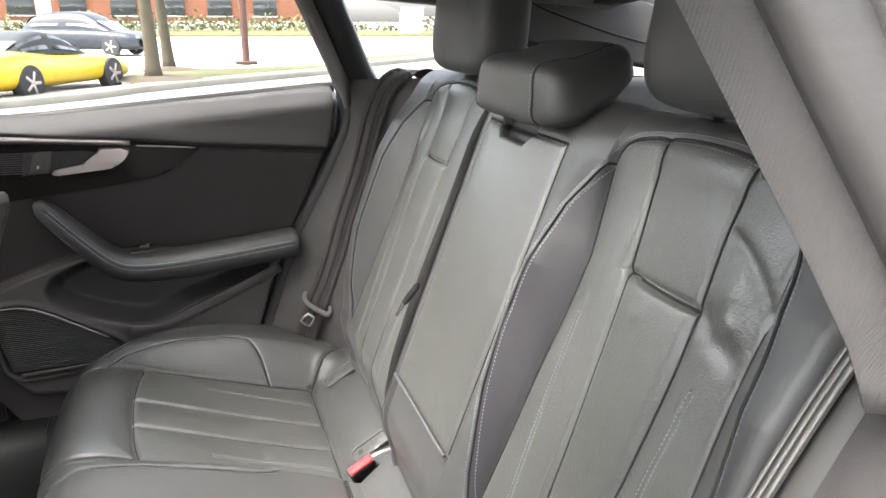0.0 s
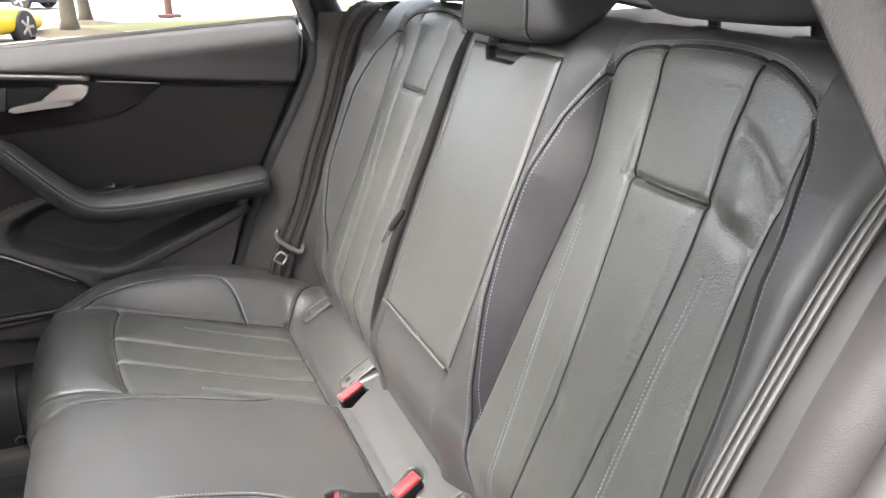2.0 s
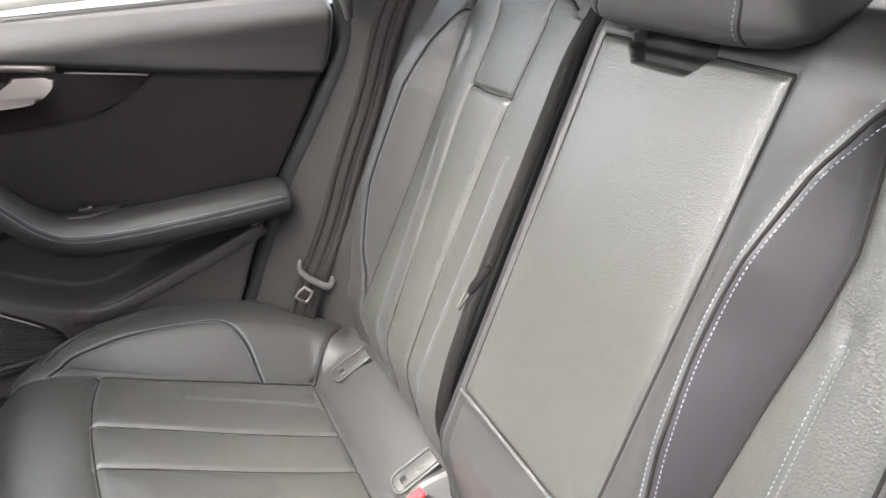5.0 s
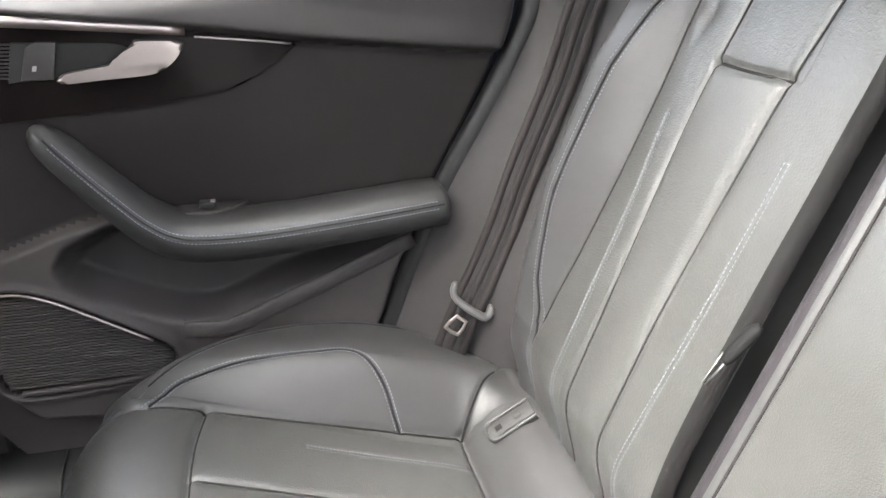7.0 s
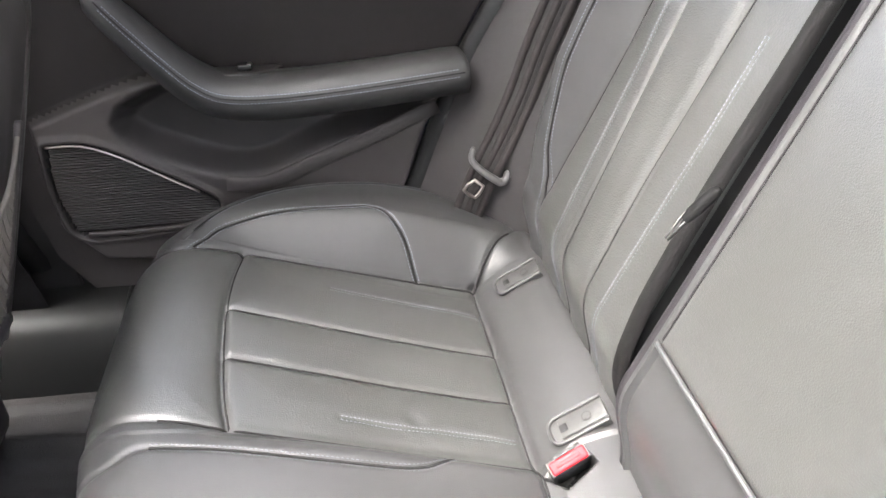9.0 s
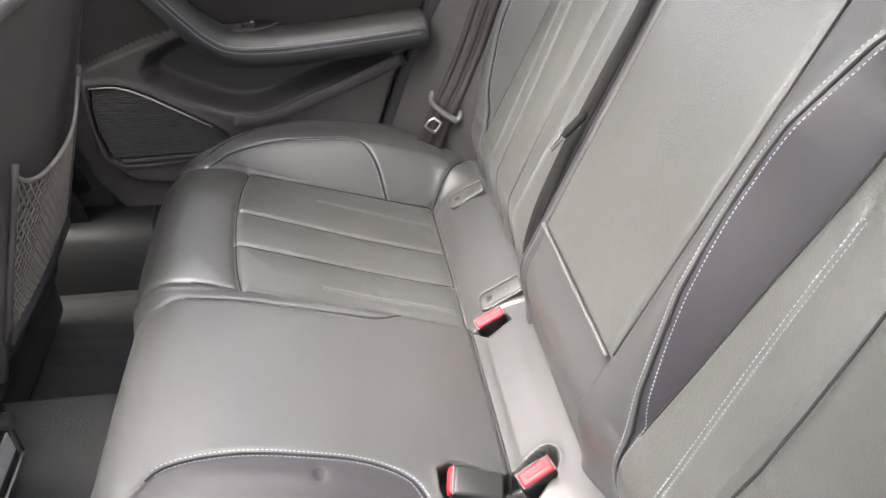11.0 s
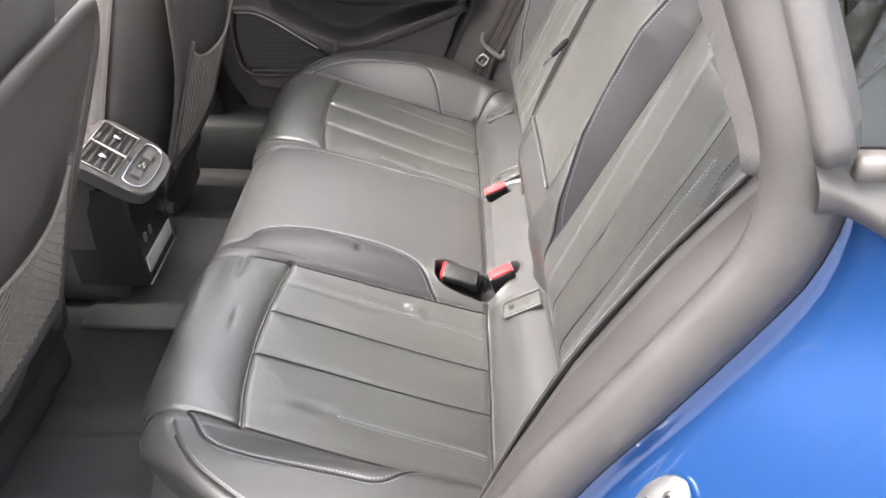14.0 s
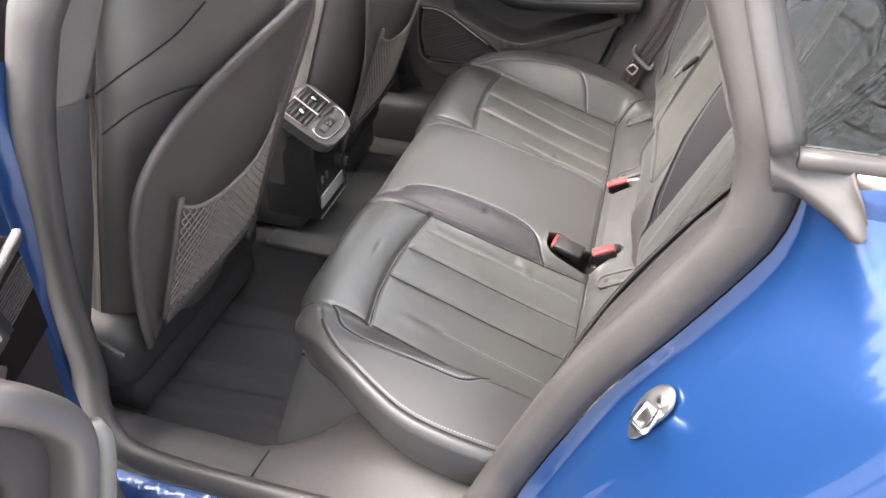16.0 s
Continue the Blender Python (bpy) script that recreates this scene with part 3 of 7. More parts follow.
CUT_A, CUT_B = [(-0.3735, 0.376), (-0.05, 0.376)], [(-0.371, 0.289), (-0.05, 0.289)]
REAR = [(-0.05, -0.511), (-0.047, -0.3), (-0.046, 0.0), (-0.047, 0.3), (-0.05, 0.511)]
REAR_OUT = smooth_line([(-0.05, 0.511), (-0.008, 0.555), (0.05, 0.62)], 12)
MID_SEAM = smooth_line([(-0.66, 0.135), (-0.52, 0.142), (-0.445, 0.150), (-0.411, 0.117), (-0.342, 0.104), (-0.27, 0.104), (-0.21, 0.108), (-0.166, 0.125), (-0.142, 0.160), (-0.131, 0.176)], 60)
MID_FAR = smooth_line([(-0.66, 0.125), (-0.52, 0.130), (-0.460, 0.134), (-0.430, 0.150), (-0.381, 0.146), (-0.304, 0.137), (-0.228, 0.132), (-0.18, 0.134), (-0.152, 0.148), (-0.135, 0.176)], 60)
BOLSTER = smooth_line([(-0.43, 0.492), (-0.415, 0.507), (-0.390, 0.538), (-0.329, 0.562), (-0.236, 0.577), (-0.187, 0.580), (-0.150, 0.548), (-0.133, 0.509)], 60)
ROW_IN = smooth_line([(-0.25, 0.220), (-0.15, 0.2205), (-0.056, 0.221)], 40)
ROW_OUT = smooth_line([(-0.254, 0.453), (-0.15, 0.4545), (-0.056, 0.456)], 40)
EDGE = np.vstack([[(-0.432 - 0.010 * ease(y, 0.10, 0.2) + 0.006 * ease(y, 0.44, 0.5), y) for y in np.linspace(0, 0.5, 60)],
                  smooth_line([(-0.440, 0.512), (-0.416, 0.552), (-0.372, 0.594), (-0.276, 0.652), (-0.203, 0.671), (-0.12, 0.672), (-0.03, 0.660)], 60)])


WELL_NEAR = smooth_line([(-0.134, -0.110), (-0.112, -0.099), (-0.062, -0.109), (-0.045, -0.100), (-0.002, -0.082), (0.004, -0.108), (-0.042, -0.152), (-0.072, -0.156), (-0.128, -0.146), (-0.134, -0.110)], 60)[:-1].tolist()
WELL_FAR = [(-0.045, 0.150), (-0.03, 0.122), (0.006, 0.140), (-0.006, 0.172)]


def seat_top(x, y):
    a = np.abs(y)
    zi, zb, zm = (np.interp(x, t[::-1, 0], t[::-1, 1]) for t in (Z_SEAT, Z_SIDE, Z_MID))
    z = zi + (zb - zi) * ease(a, 0.495, 0.575)
    z = z + (zm - z) * np.where(y > 0, ease(a, 0.195, 0.140), ease(a, 0.205, 0.125))
    return z - 0.012 * ease(a, 0.60, 0.70)


def seat_height(x, y):
    """Puff, seams and creases of the bench cushion over its plain form, in the plan's unrolled coordinates."""
    a = np.abs(y)
    h = 0 * x
    dists = [seam_distance(x, a, l) for l in (ROLL, SEAM_OUT, SEAM_IN, ROLL_OUT, ROLL_IN)]
    cuts = [seam_distance(x, a, l) for l in (CUT_A, CUT_B)]
    rear, rout, midl, bol = seam_distance(x, y, REAR), seam_distance(x, a, REAR_OUT), np.where(y > 0, seam_distance(x, a, MID_FAR), seam_distance(x, a, MID_SEAM)), seam_distance(x, a, BOLSTER)
    near = np.minimum.reduce(dists + cuts + [rear])
    ins = (a > 0.17) & (a < 0.51)
    h += np.where(ins, pillow(near, 0.006, 0.026) - 0.002, pillow(np.minimum(near, midl), 0.0032, 0.03) - 0.002)
    h += groove(dists[0], 0.0050, 0.0044)
    for d in dists[1:]:
        h += groove(d, 0.0024, 0.0036)
    for d in cuts:
        h += groove(d, 0.0032, 0.0040)
    h += groove(rear, 0.005, 0.0050) + groove(rout, 0.003, 0.0038) + groove(midl, 0.0020, 0.0036) + groove(bol, 0.0020, 0.0036)
    near_well = signed(x, y, WELL_NEAR)
    h -= 0.030 * ease(near_well, -0.002, 0.005)
    h += 0.002 * np.exp(-(near_well / 0.005) ** 2)
    h -= 0.025 * ease(signed(x, y, WELL_FAR), -0.002, 0.005)
    edge = seam_distance(x, a, EDGE[60:])
    h += groove(edge, 0.003, 0.003)
    for l in (ROW_IN, ROW_OUT):
        h += groove(seam_distance(x, a, l), 0.0012, 0.004)
    for cx, cy, rx, ry, k in ((-0.26, -0.128, 0.007, 0.009, -0.003), (-0.16, -0.205, 0.012, 0.014, 0.002), (-0.145, -0.215, 0.010, 0.016, -0.002), (-0.185, -0.20, 0.012, 0.01, -0.003),
                              (-0.30, -0.46, 0.03, 0.010, 0.003), (-0.28, -0.445, 0.02, 0.008, -0.003), (-0.41, -0.33, 0.004, 0.02, -0.003), (-0.425, -0.21, 0.006, 0.02, -0.004),
                              (-0.445, -0.25, 0.006, 0.03, -0.002), (-0.17, 0.235, 0.012, 0.014, -0.003), (-0.145, 0.205, 0.014, 0.010, 0.003), (-0.20, 0.215, 0.02, 0.01, -0.002),
                              (-0.30, -0.225, 0.05, 0.006, -0.003), (-0.2, -0.34, 0.03, 0.03, -0.002), (-0.2, 0.33, 0.05, 0.03, -0.003), (-0.21, -0.25, 0.03, 0.02, -0.003)):
        h += k * np.exp(-((x - cx) / rx) ** 2 - ((y - cy) / ry) ** 2)
    return h


def build_cushion():
    bench = thing("rear_bench_cushion", "dark grey leather rear bench cushion with sewn strips and creases", "car seat", (-0.2, 0, 0.3))
    edge = np.vstack([EDGE[::-1] * (1, -1), EDGE[1:]])
    s = np.r_[0, np.cumsum(np.linalg.norm(np.diff(edge, axis=0), axis=1))]
    q = np.linspace(0, s[-1], 860)
    edge = np.stack([np.interp(q, s, edge[:, k]) for k in range(2)], 1)
    out = np.gradient(edge, axis=0)
    out = np.stack([-out[:, 1], out[:, 0]], 1)
    out /= np.linalg.norm(out, axis=1)[:, None]
    ay = np.abs(edge[:, 1])
    w = np.where(ay <= 0.5, ay, 0.5 + 0 * ay)
    arcs = np.abs(q - s[-1] / 2)
    rear_y = np.sign(edge[:, 1]) * np.where(arcs <= 0.5, arcs, 0.5 + 0.165 * np.clip((arcs - 0.5) / (arcs.max() - 0.5), 0, 1))
    ns = 250
    f = np.linspace(0, 1, ns)
    X = 0.075 + (edge[:, :1] - 0.075) * f
    Y = rear_y[:, None] + (edge[:, 1:] - rear_y[:, None]) * f ** 1.0
    outer = ease(arcs, 0.46, 0.60)[:, None]
    rad = 0.058 - 0.044 * outer
    th = np.linspace(0, np.pi / 2, 17)[1:]
    drop_all = 0.150 - 0.02 * outer
    down = np.linspace(0, 1, 46)[1:]
    O = np.hstack([rad * np.sin(th), rad + 0 * down - (0.03 - 0.02 * outer) * down - 0.035 * outer * down ** 4])
    D = np.hstack([rad * (1 - np.cos(th)), rad + (drop_all - rad) * down])
    L = np.hstack([rad * th, rad * np.pi / 2 + (drop_all - rad) * down])
    Z0 = seat_top(X, Y)
    Ux, Uy = np.hstack([X, edge[:, :1] + out[:, :1] * L]), np.hstack([Y, edge[:, 1:] + out[:, 1:] * L])
    Px, Py = np.hstack([X, edge[:, :1] + out[:, :1] * O]), np.hstack([Y, edge[:, 1:] + out[:, 1:] * O])
    Pz = np.hstack([Z0, Z0[:, -1:] - D])
    base = np.stack([Px, Py, Pz], -1)
    n = np.cross(np.gradient(base, axis=0), np.gradient(base, axis=1))
    n /= np.linalg.norm(n, axis=2)[..., None] + 1e-12
    h = seat_height(Ux, Uy)
    # lower wired seam of the outer flank
    low = np.abs(np.hstack([9 + 0 * X, L]) - 0.105)
    h += np.hstack([0 * X, 0 * L]) + groove(low, 0.004, 0.004) * np.hstack([0 * X, outer + 0 * L])
    P = base + n * h[..., None]
    ridge = np.hstack([0 * X, (L > 0) & (outer > 0.5)]) > 0.5
    Ux, Uy = ((q[:-1, :-1] + q[1:, :-1] + q[1:, 1:] + q[:-1, 1:]) / 4 for q in (Ux, Uy))
    a = np.abs(Uy)
    tag = np.zeros(a.shape, int)
    roll = inside(Ux, a, [*ROLL, *ROLL_IN[1:], *ROLL_OUT[::-1]])
    ins = inside(Ux, a, [*ROLL[::-1], *SEAM_OUT[1:], *SEAM_IN[::-1]])
    tag[a < 0.3] = 8
    for line, half in ((MID_SEAM, Uy < 0), (MID_FAR, Uy >= 0)):
        tag[half & inside(Ux, a, [*line, (-0.05, 0.172), (-0.05, -0.01), (-0.7, -0.01)])] = 5
    tag[roll] = 1
    tag[ins & (a > 0.376)] = 2
    tag[ins & (a <= 0.376)] = 3
    tag[ins & (a <= 0.289)] = 4
    tag[inside(Ux, a, [*BOLSTER, *SEAM_OUT[8::-1], (-0.364, 0.499)])] = 6
    tag[(Ux > -0.048) & (a < 0.62) & (seam_distance(Ux, a, REAR_OUT) >= 0) & ((a < 0.511) | (Ux > np.interp(a, REAR_OUT[:, 1], REAR_OUT[:, 0])))] = 7
    tag[ridge[1:, 1:]] = 9
    # sunken leather round the buckles is coloured black for the hollows' shade
    tag[signed(Ux, Uy, WELL_NEAR) > 0.001] = 10
    tag[signed(Ux, Uy, WELL_FAR) > 0.001] = 12
    # small dark oval in the dimple of the middle bolster
    tag[((Ux + 0.26) / 0.0065) ** 2 + ((Uy + 0.128) / 0.0085) ** 2 < 1] = 11
    left = Uy < 0
    tag[left & (tag > 0)] += 20
    tag[left & (tag == 0)] = 20
    base_names = {0: ("bolster_cover", SMOOTH, ""), 1: ("front_roll", LEATHER, "grained leather front roll"), 2: ("seat_strip", LEATHER, ""), 3: ("seat_strip", LEATHER, ""),
                  4: ("seat_strip", LEATHER, ""), 5: ("middle_panel", SMOOTH, "flat plain middle seat"), 6: ("bolster_inset", SMOOTH, ""), 7: ("rear_strip", SMOOTH, ""),
                  8: ("middle_bolster", DARK_LEATHER, "smooth leather between the seats, near side darkened as shade"), 9: ("side_flank", SMOOTH, ""), 10: ("buckle_well", BLACK, "well round two belt buckles, its shade painted black"), 12: ("buckle_well", BLACK, "well round one belt buckle, its shade painted black"), 11: ("worn_spot", EDGE_LEATHER, "small dark oval spot")}
    # near half takes darker leather: shade on its slope put into the colour
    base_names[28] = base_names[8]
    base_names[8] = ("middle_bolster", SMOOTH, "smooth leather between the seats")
    for b in (5, 7, 10, 12):
        tag[tag == 20 + b] = b
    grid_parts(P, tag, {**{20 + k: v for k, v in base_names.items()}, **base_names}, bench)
    # threads
    top = lambda x, y: np.stack([x, y, seat_top(x, y) + seat_height(x, y)], -1)
    rows = []
    for sg in (1, -1):
        mid_seam = MID_FAR if sg > 0 else MID_SEAM
        for l, ds in ((ROW_IN, (0.003, -0.003)), (ROW_OUT, (0.003, -0.003)), (BOLSTER, (0.004, -0.004)), (mid_seam[mid_seam[:, 0] > -0.425], (0.004, -0.004)), (EDGE[66:], (-0.005,))):
            for d in ds:
                ll = beside(l, d) * (1, sg)
                p, nn = lie_on(top, ll)
                # far middle seam gets darker thread, painting shade over stitches the sun lights
                rows.append((*stitches(p, np.where(nn[:, 2:] < 0, -nn, nn)), DARK_THREAD if l.shape == mid_seam[mid_seam[:, 0] > -0.425].shape and sg > 0 else STITCH))
        for l in (ROW_IN, ROW_OUT):
            p, nn = lie_on(top, np.array([(l[0, 0], l[0, 1] - 0.0035), (l[0, 0], l[0, 1] + 0.0035)]) * (1, sg))
            rows.append((*stitches(p, np.where(nn[:, 2:] < 0, -nn, nn)), STITCH))
    for sg in (1, -1):
        mid_seam = MID_FAR if sg > 0 else MID_SEAM
        for l in (ROLL, SEAM_OUT, SEAM_IN, ROLL_OUT[:8], ROLL_IN[:8], smooth_line(CUT_A, 20), smooth_line(CUT_B, 20), REAR_OUT[:8], BOLSTER, mid_seam[mid_seam[:, 0] > -0.43], EDGE[62:]):
            l = l[l[:, 0] > -0.43] * (1, sg)
            p, nn = lie_on(top, fine(l), 0.004)
            mpart("seam", *seam_tube(p, np.where(nn[:, 2:] < 0, -nn, nn)), SEAM, bench)
    p, nn = lie_on(top, fine(REAR), 0.004)
    mpart("seam", *seam_tube(p, np.where(nn[:, 2:] < 0, -nn, nn), 0.0014), SEAM, bench)
    # piping low on the outer flanks
    for sel in (slice(30, 300), slice(-300, -30)):
        k = np.argmin(np.abs(L - 0.105), axis=1)[sel] + X.shape[1]
        rows_ = P[sel][np.arange(len(k)), k]
        mpart("piping", *sweep(rows_, ring(0.0028, 0.0028, 8), side=(0, 0, 1)), SMOOTH, bench, "thin piping round the cushion flank")
    for v, fc, thread in rows:
        mpart("stitching", v, fc, thread, bench, "light grey-blue decorative stitching")
    return bench


build_backrests()
bench = build_cushion()

# ---- car body round the bench ----
def pane(name, v, f, material, parent, label):
    """A glass sheet of 4 mm."""
    ob = mpart(name, v, f, material, parent, label)
    mod = ob.modifiers.new("thickness", "SOLIDIFY")
    mod.thickness, mod.offset = 0.004, 0.0
    return ob


def y_side(z):
    """Half width of the cabin's side at height z."""
    return np.interp(z, [0.2, 0.42, 0.55, 1.1, 1.34], [0.735, 0.730, 0.690, 0.690, 0.605])


HOOP = [(-0.03, 1.325), (0.03, 1.203), (0.077, 1.104), (0.091, 1.045), (0.088, 1.0), (0.072, 0.960), (0.030, 0.875), (-0.028, 0.765), (-0.070, 0.655), (-0.120, 0.515),
        (-0.165, 0.452), (-0.25, 0.425), (-0.42, 0.415), (-0.60, 0.415), (-0.695, 0.435), (-0.735, 0.50), (-0.738, 0.60), (-0.730, 0.76), (-0.695, 0.95), (-0.64, 1.10), (-0.565, 1.25), (-0.50, 1.325)]
HOOP = smooth_line(HOOP, 130)


def along_hoop(inset=0.0, dy=0.0, sign=1, part_of=slice(None)):
    """The door opening's line, moved inwards in its own plane and sideways."""
    l = beside(HOOP, -inset)[part_of]
    return np.stack([l[:, 0], sign * (y_side(l[:, 1]) + dy), l[:, 1]], 1)


car = thing("car", "glossy bright blue car body with open rear door", "car", (0, 0, 0.2))
SEAL_SECTION = [(-0.012, -0.008), (-0.008, -0.022), (0.004, -0.027), (0.014, -0.020), (0.018, -0.006), (0.016, 0.014), (0.008, 0.029), (-0.008, 0.026)]
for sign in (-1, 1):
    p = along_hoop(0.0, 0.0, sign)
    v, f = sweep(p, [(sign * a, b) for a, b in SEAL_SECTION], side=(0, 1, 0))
    # far seal goes black: the cabin's shade on it put into its colour
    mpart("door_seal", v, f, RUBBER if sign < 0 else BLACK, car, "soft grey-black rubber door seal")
    # cloth-covered inner lip of the seal, from the sill's rear end up to the roof
    q = along_hoop(0.016, -0.033, sign, slice(0, int(np.argmax(HOOP[:, 1] < 1.042))))
    v, f = sweep(q, [(a * sign, b) for a, b in [(-0.022, -0.010), (-0.012, -0.016), (0.012, 0.012), (0.020, 0.022), (0.012, 0.022), (-0.020, 0.0)]], side=(0, 1, 0), scale=np.interp(q[:, 2], [1.04, 1.10, 1.2], [0.35, 1.0, 1.0]))
    mpart("seal_lip", v, f, FABRIC, car, "grey woven cloth lip of the door seal")


def loft_rows(rows):
    g = np.array(rows)
    n, m = g.shape[:2]
    idx = np.arange(n * m).reshape(n, m)
    return g.reshape(-1, 3), np.stack([idx[:-1, :-1], idx[1:, :-1], idx[1:, 1:], idx[:-1, 1:]], -1).reshape(-1, 4)


def back_x(z):
    px, pz, nx, nz = back_base(np.asarray(z, float))
    return px


# side trim between the backrest's flank and the seal
up = HOOP[12:62]
zt = np.linspace(0.455, 1.052, 60)
hoop_x = np.interp(zt, up[::-1, 1], up[::-1, 0])
belt_x = np.interp(zt, [0.45, 0.55, 0.68, 0.82, 0.938, 1.035, 1.06], [-0.130, -0.100, -0.060, -0.010, 0.050, 0.112, 0.128])
close = ease(zt, 0.90, 1.05)
well = np.stack([belt_x + 0.040, np.full(60, -0.572), zt], 1)
brink = np.stack([belt_x + 0.003, -(0.605 + 0.006 * ease(zt, 1.0, 0.8)), zt], 1)
ridge = np.stack([belt_x - 0.006 + 0.004 * close, -(0.632 - 0.008 * close), zt], 1)
outer = np.stack([hoop_x + 0.004, -(y_side(zt) - 0.012), zt], 1)
v, f = loft_rows([well, brink] + [brink * (1 - k) + ridge * k for k in (0.3, 0.6, 0.9, 1.0)])
mpart("trim_edge", v, f, TRIM_EDGE, car, "smooth grey plastic trim edge")
v, f = loft_rows([ridge * (1 - k) + outer * k - np.array((0.010 * math.sin(np.pi * k), 0, 0)) for k in np.linspace(0, 1, 8)])
mpart("pillar_trim", v, f, PLASTIC, car, "grained grey plastic side trim")
q = along_hoop(0.006, -0.012, 1, slice(13, 60))
rows = []
for k in np.linspace(0, 1, 14):
    inner = np.stack([back_x(np.clip(q[:, 2], 0.45, 1.08)) + 0.045 + 0.04 * ease(q[:, 2], 1.05, 1.25), np.full(len(q), 0.565), q[:, 2] + 0.01], 1)
    mid = q * (1 - k) + inner * k
    mid[:, 0] += 0.012 * np.sin(np.pi * k) * -1
    rows.append(mid)
v, f = loft_rows(rows[::-1])
mpart("pillar_trim", v, f, PLASTIC, car, "dark plastic side trim behind the belt")

# sills: trim inside, painted outside
for sign in (-1, 1):
    xs = np.linspace(-1.9, -0.08, 60)
    prof = [(0.600, 0.275), (0.612, 0.33), (0.625, 0.375), (0.645, 0.397), (0.680, 0.405), (0.715, 0.408), (0.735, 0.405)]
    rise = lambda x, y: (0.035 * ease(x, -0.42, -0.25) + 0.09 * ease(x, -0.24, -0.08)) * ease(y, 0.695, 0.66) * ease(y, 0.53, 0.60)
    flat = lambda x: ease(x, -0.52, -0.36)
    rows = [[(x, sign * (y - 0.075 * flat(x) * (0.735 - y) / 0.135), z + (0.402 - z) * flat(x) + rise(x, y - 0.075 * flat(x) * (0.735 - y) / 0.135)) for x in xs] for y, z in prof]
    v, f = loft_rows(rows if sign < 0 else rows[::-1])
    # far sill is blackened to paint in the footwell's shade
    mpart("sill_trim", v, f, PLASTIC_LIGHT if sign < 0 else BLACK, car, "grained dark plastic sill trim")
    prof = [(0.748, 0.402), (0.775, 0.398), (0.800, 0.385), (0.815, 0.35), (0.820, 0.26), (0.80, 0.20)]
    xs = np.linspace(-1.9, 0.10, 60)
    rows = [[(x, sign * (y + 0.03 * ease(x, -0.15, 0.1)), z) for x in xs] for y, z in prof]
    v, f = loft_rows(rows if sign < 0 else rows[::-1])
    mpart("sill", v, f, PAINT, car)
v, f = sweep([(-0.487, y, z) for y, z in ((-0.60, 0.28), (-0.615, 0.335), (-0.628, 0.380), (-0.648, 0.400), (-0.70, 0.4085), (-0.735, 0.408))], ring(0.0016, 0.0016, 6), side=(1, 0, 0))
mpart("trim_joint", v, f, BLACK, car)
v, f = sweep([(-0.580, y, z) for y, z in ((0.601, 0.28), (0.613, 0.335), (0.626, 0.378), (0.646, 0.400), (0.70, 0.4085))], ring(0.0016, 0.0016, 6), side=(1, 0, 0))
mpart("trim_joint", v, f, BLACK, car)

# rear quarter: shut face behind the seal, rounding into the outer skin
for sign in (-1, 1):
    top = int(np.argmax(HOOP[:, 1] < 1.058))
    l = along_hoop(-0.032, 0.006, sign, slice(top, 62))
    zz = l[:, 2]
    rows = [l]
    wide = 0.17 * ease(zz, 1.065, 0.92) + 0.03
    for k, (fx, fy) in enumerate([(0.045, 0.002), (0.080, 0.005), (0.086, 0.012), (0.095, 0.035), (0.110, 0.078), (0.135, 0.140), (0.165, 0.205), (0.27, 0.36), (0.38, 0.51), (0.53, 0.70), (0.74, 0.86), (1.05, 0.96), (1.75, 1.02), (3.0, 1.0), (6.0, 0.96)]):
        r = l.copy()
        r[:, 0] += wide * fx * 1.15 + 0.03 * fx * ease(zz, 0.8, 0.4)
        r[:, 1] += sign * wide * fy
        rows.append(r)
    v, f = loft_rows(rows if sign > 0 else rows[::-1])
    mpart("quarter_panel", v, f, PAINT, car, "bright blue glossy painted rear quarter")
    edge = np.array([r[0] for r in rows])
    inner = np.stack([edge[:, 0] + 0.004, np.full(len(edge), sign * 0.702), np.full(len(edge), 1.082)], 1)
    belt_line = [edge * (1 - k) + inner * k + np.array((0, sign * 0.006, 0.010)) * math.sin(np.pi * k) for k in np.linspace(0, 1, 7)]
    v, f = loft_rows(belt_line if sign < 0 else belt_line[::-1])
    mpart("shoulder", v, f, PAINT, car)


def side_plate(outline, y0, sign, thick, material, name, parent, label="", bevel=0.003):
    """A plate in the cabin's side, following its lean; outline in (x, z)."""
    def world_of(u, v, w):
        return (u, sign * (np.interp(v, [0.2, 1.1, 1.34], [y0, y0, y0 - 0.085]) - w), v)
    return part(name, prism(outline, thick, world_of, bevel), material, parent, label)


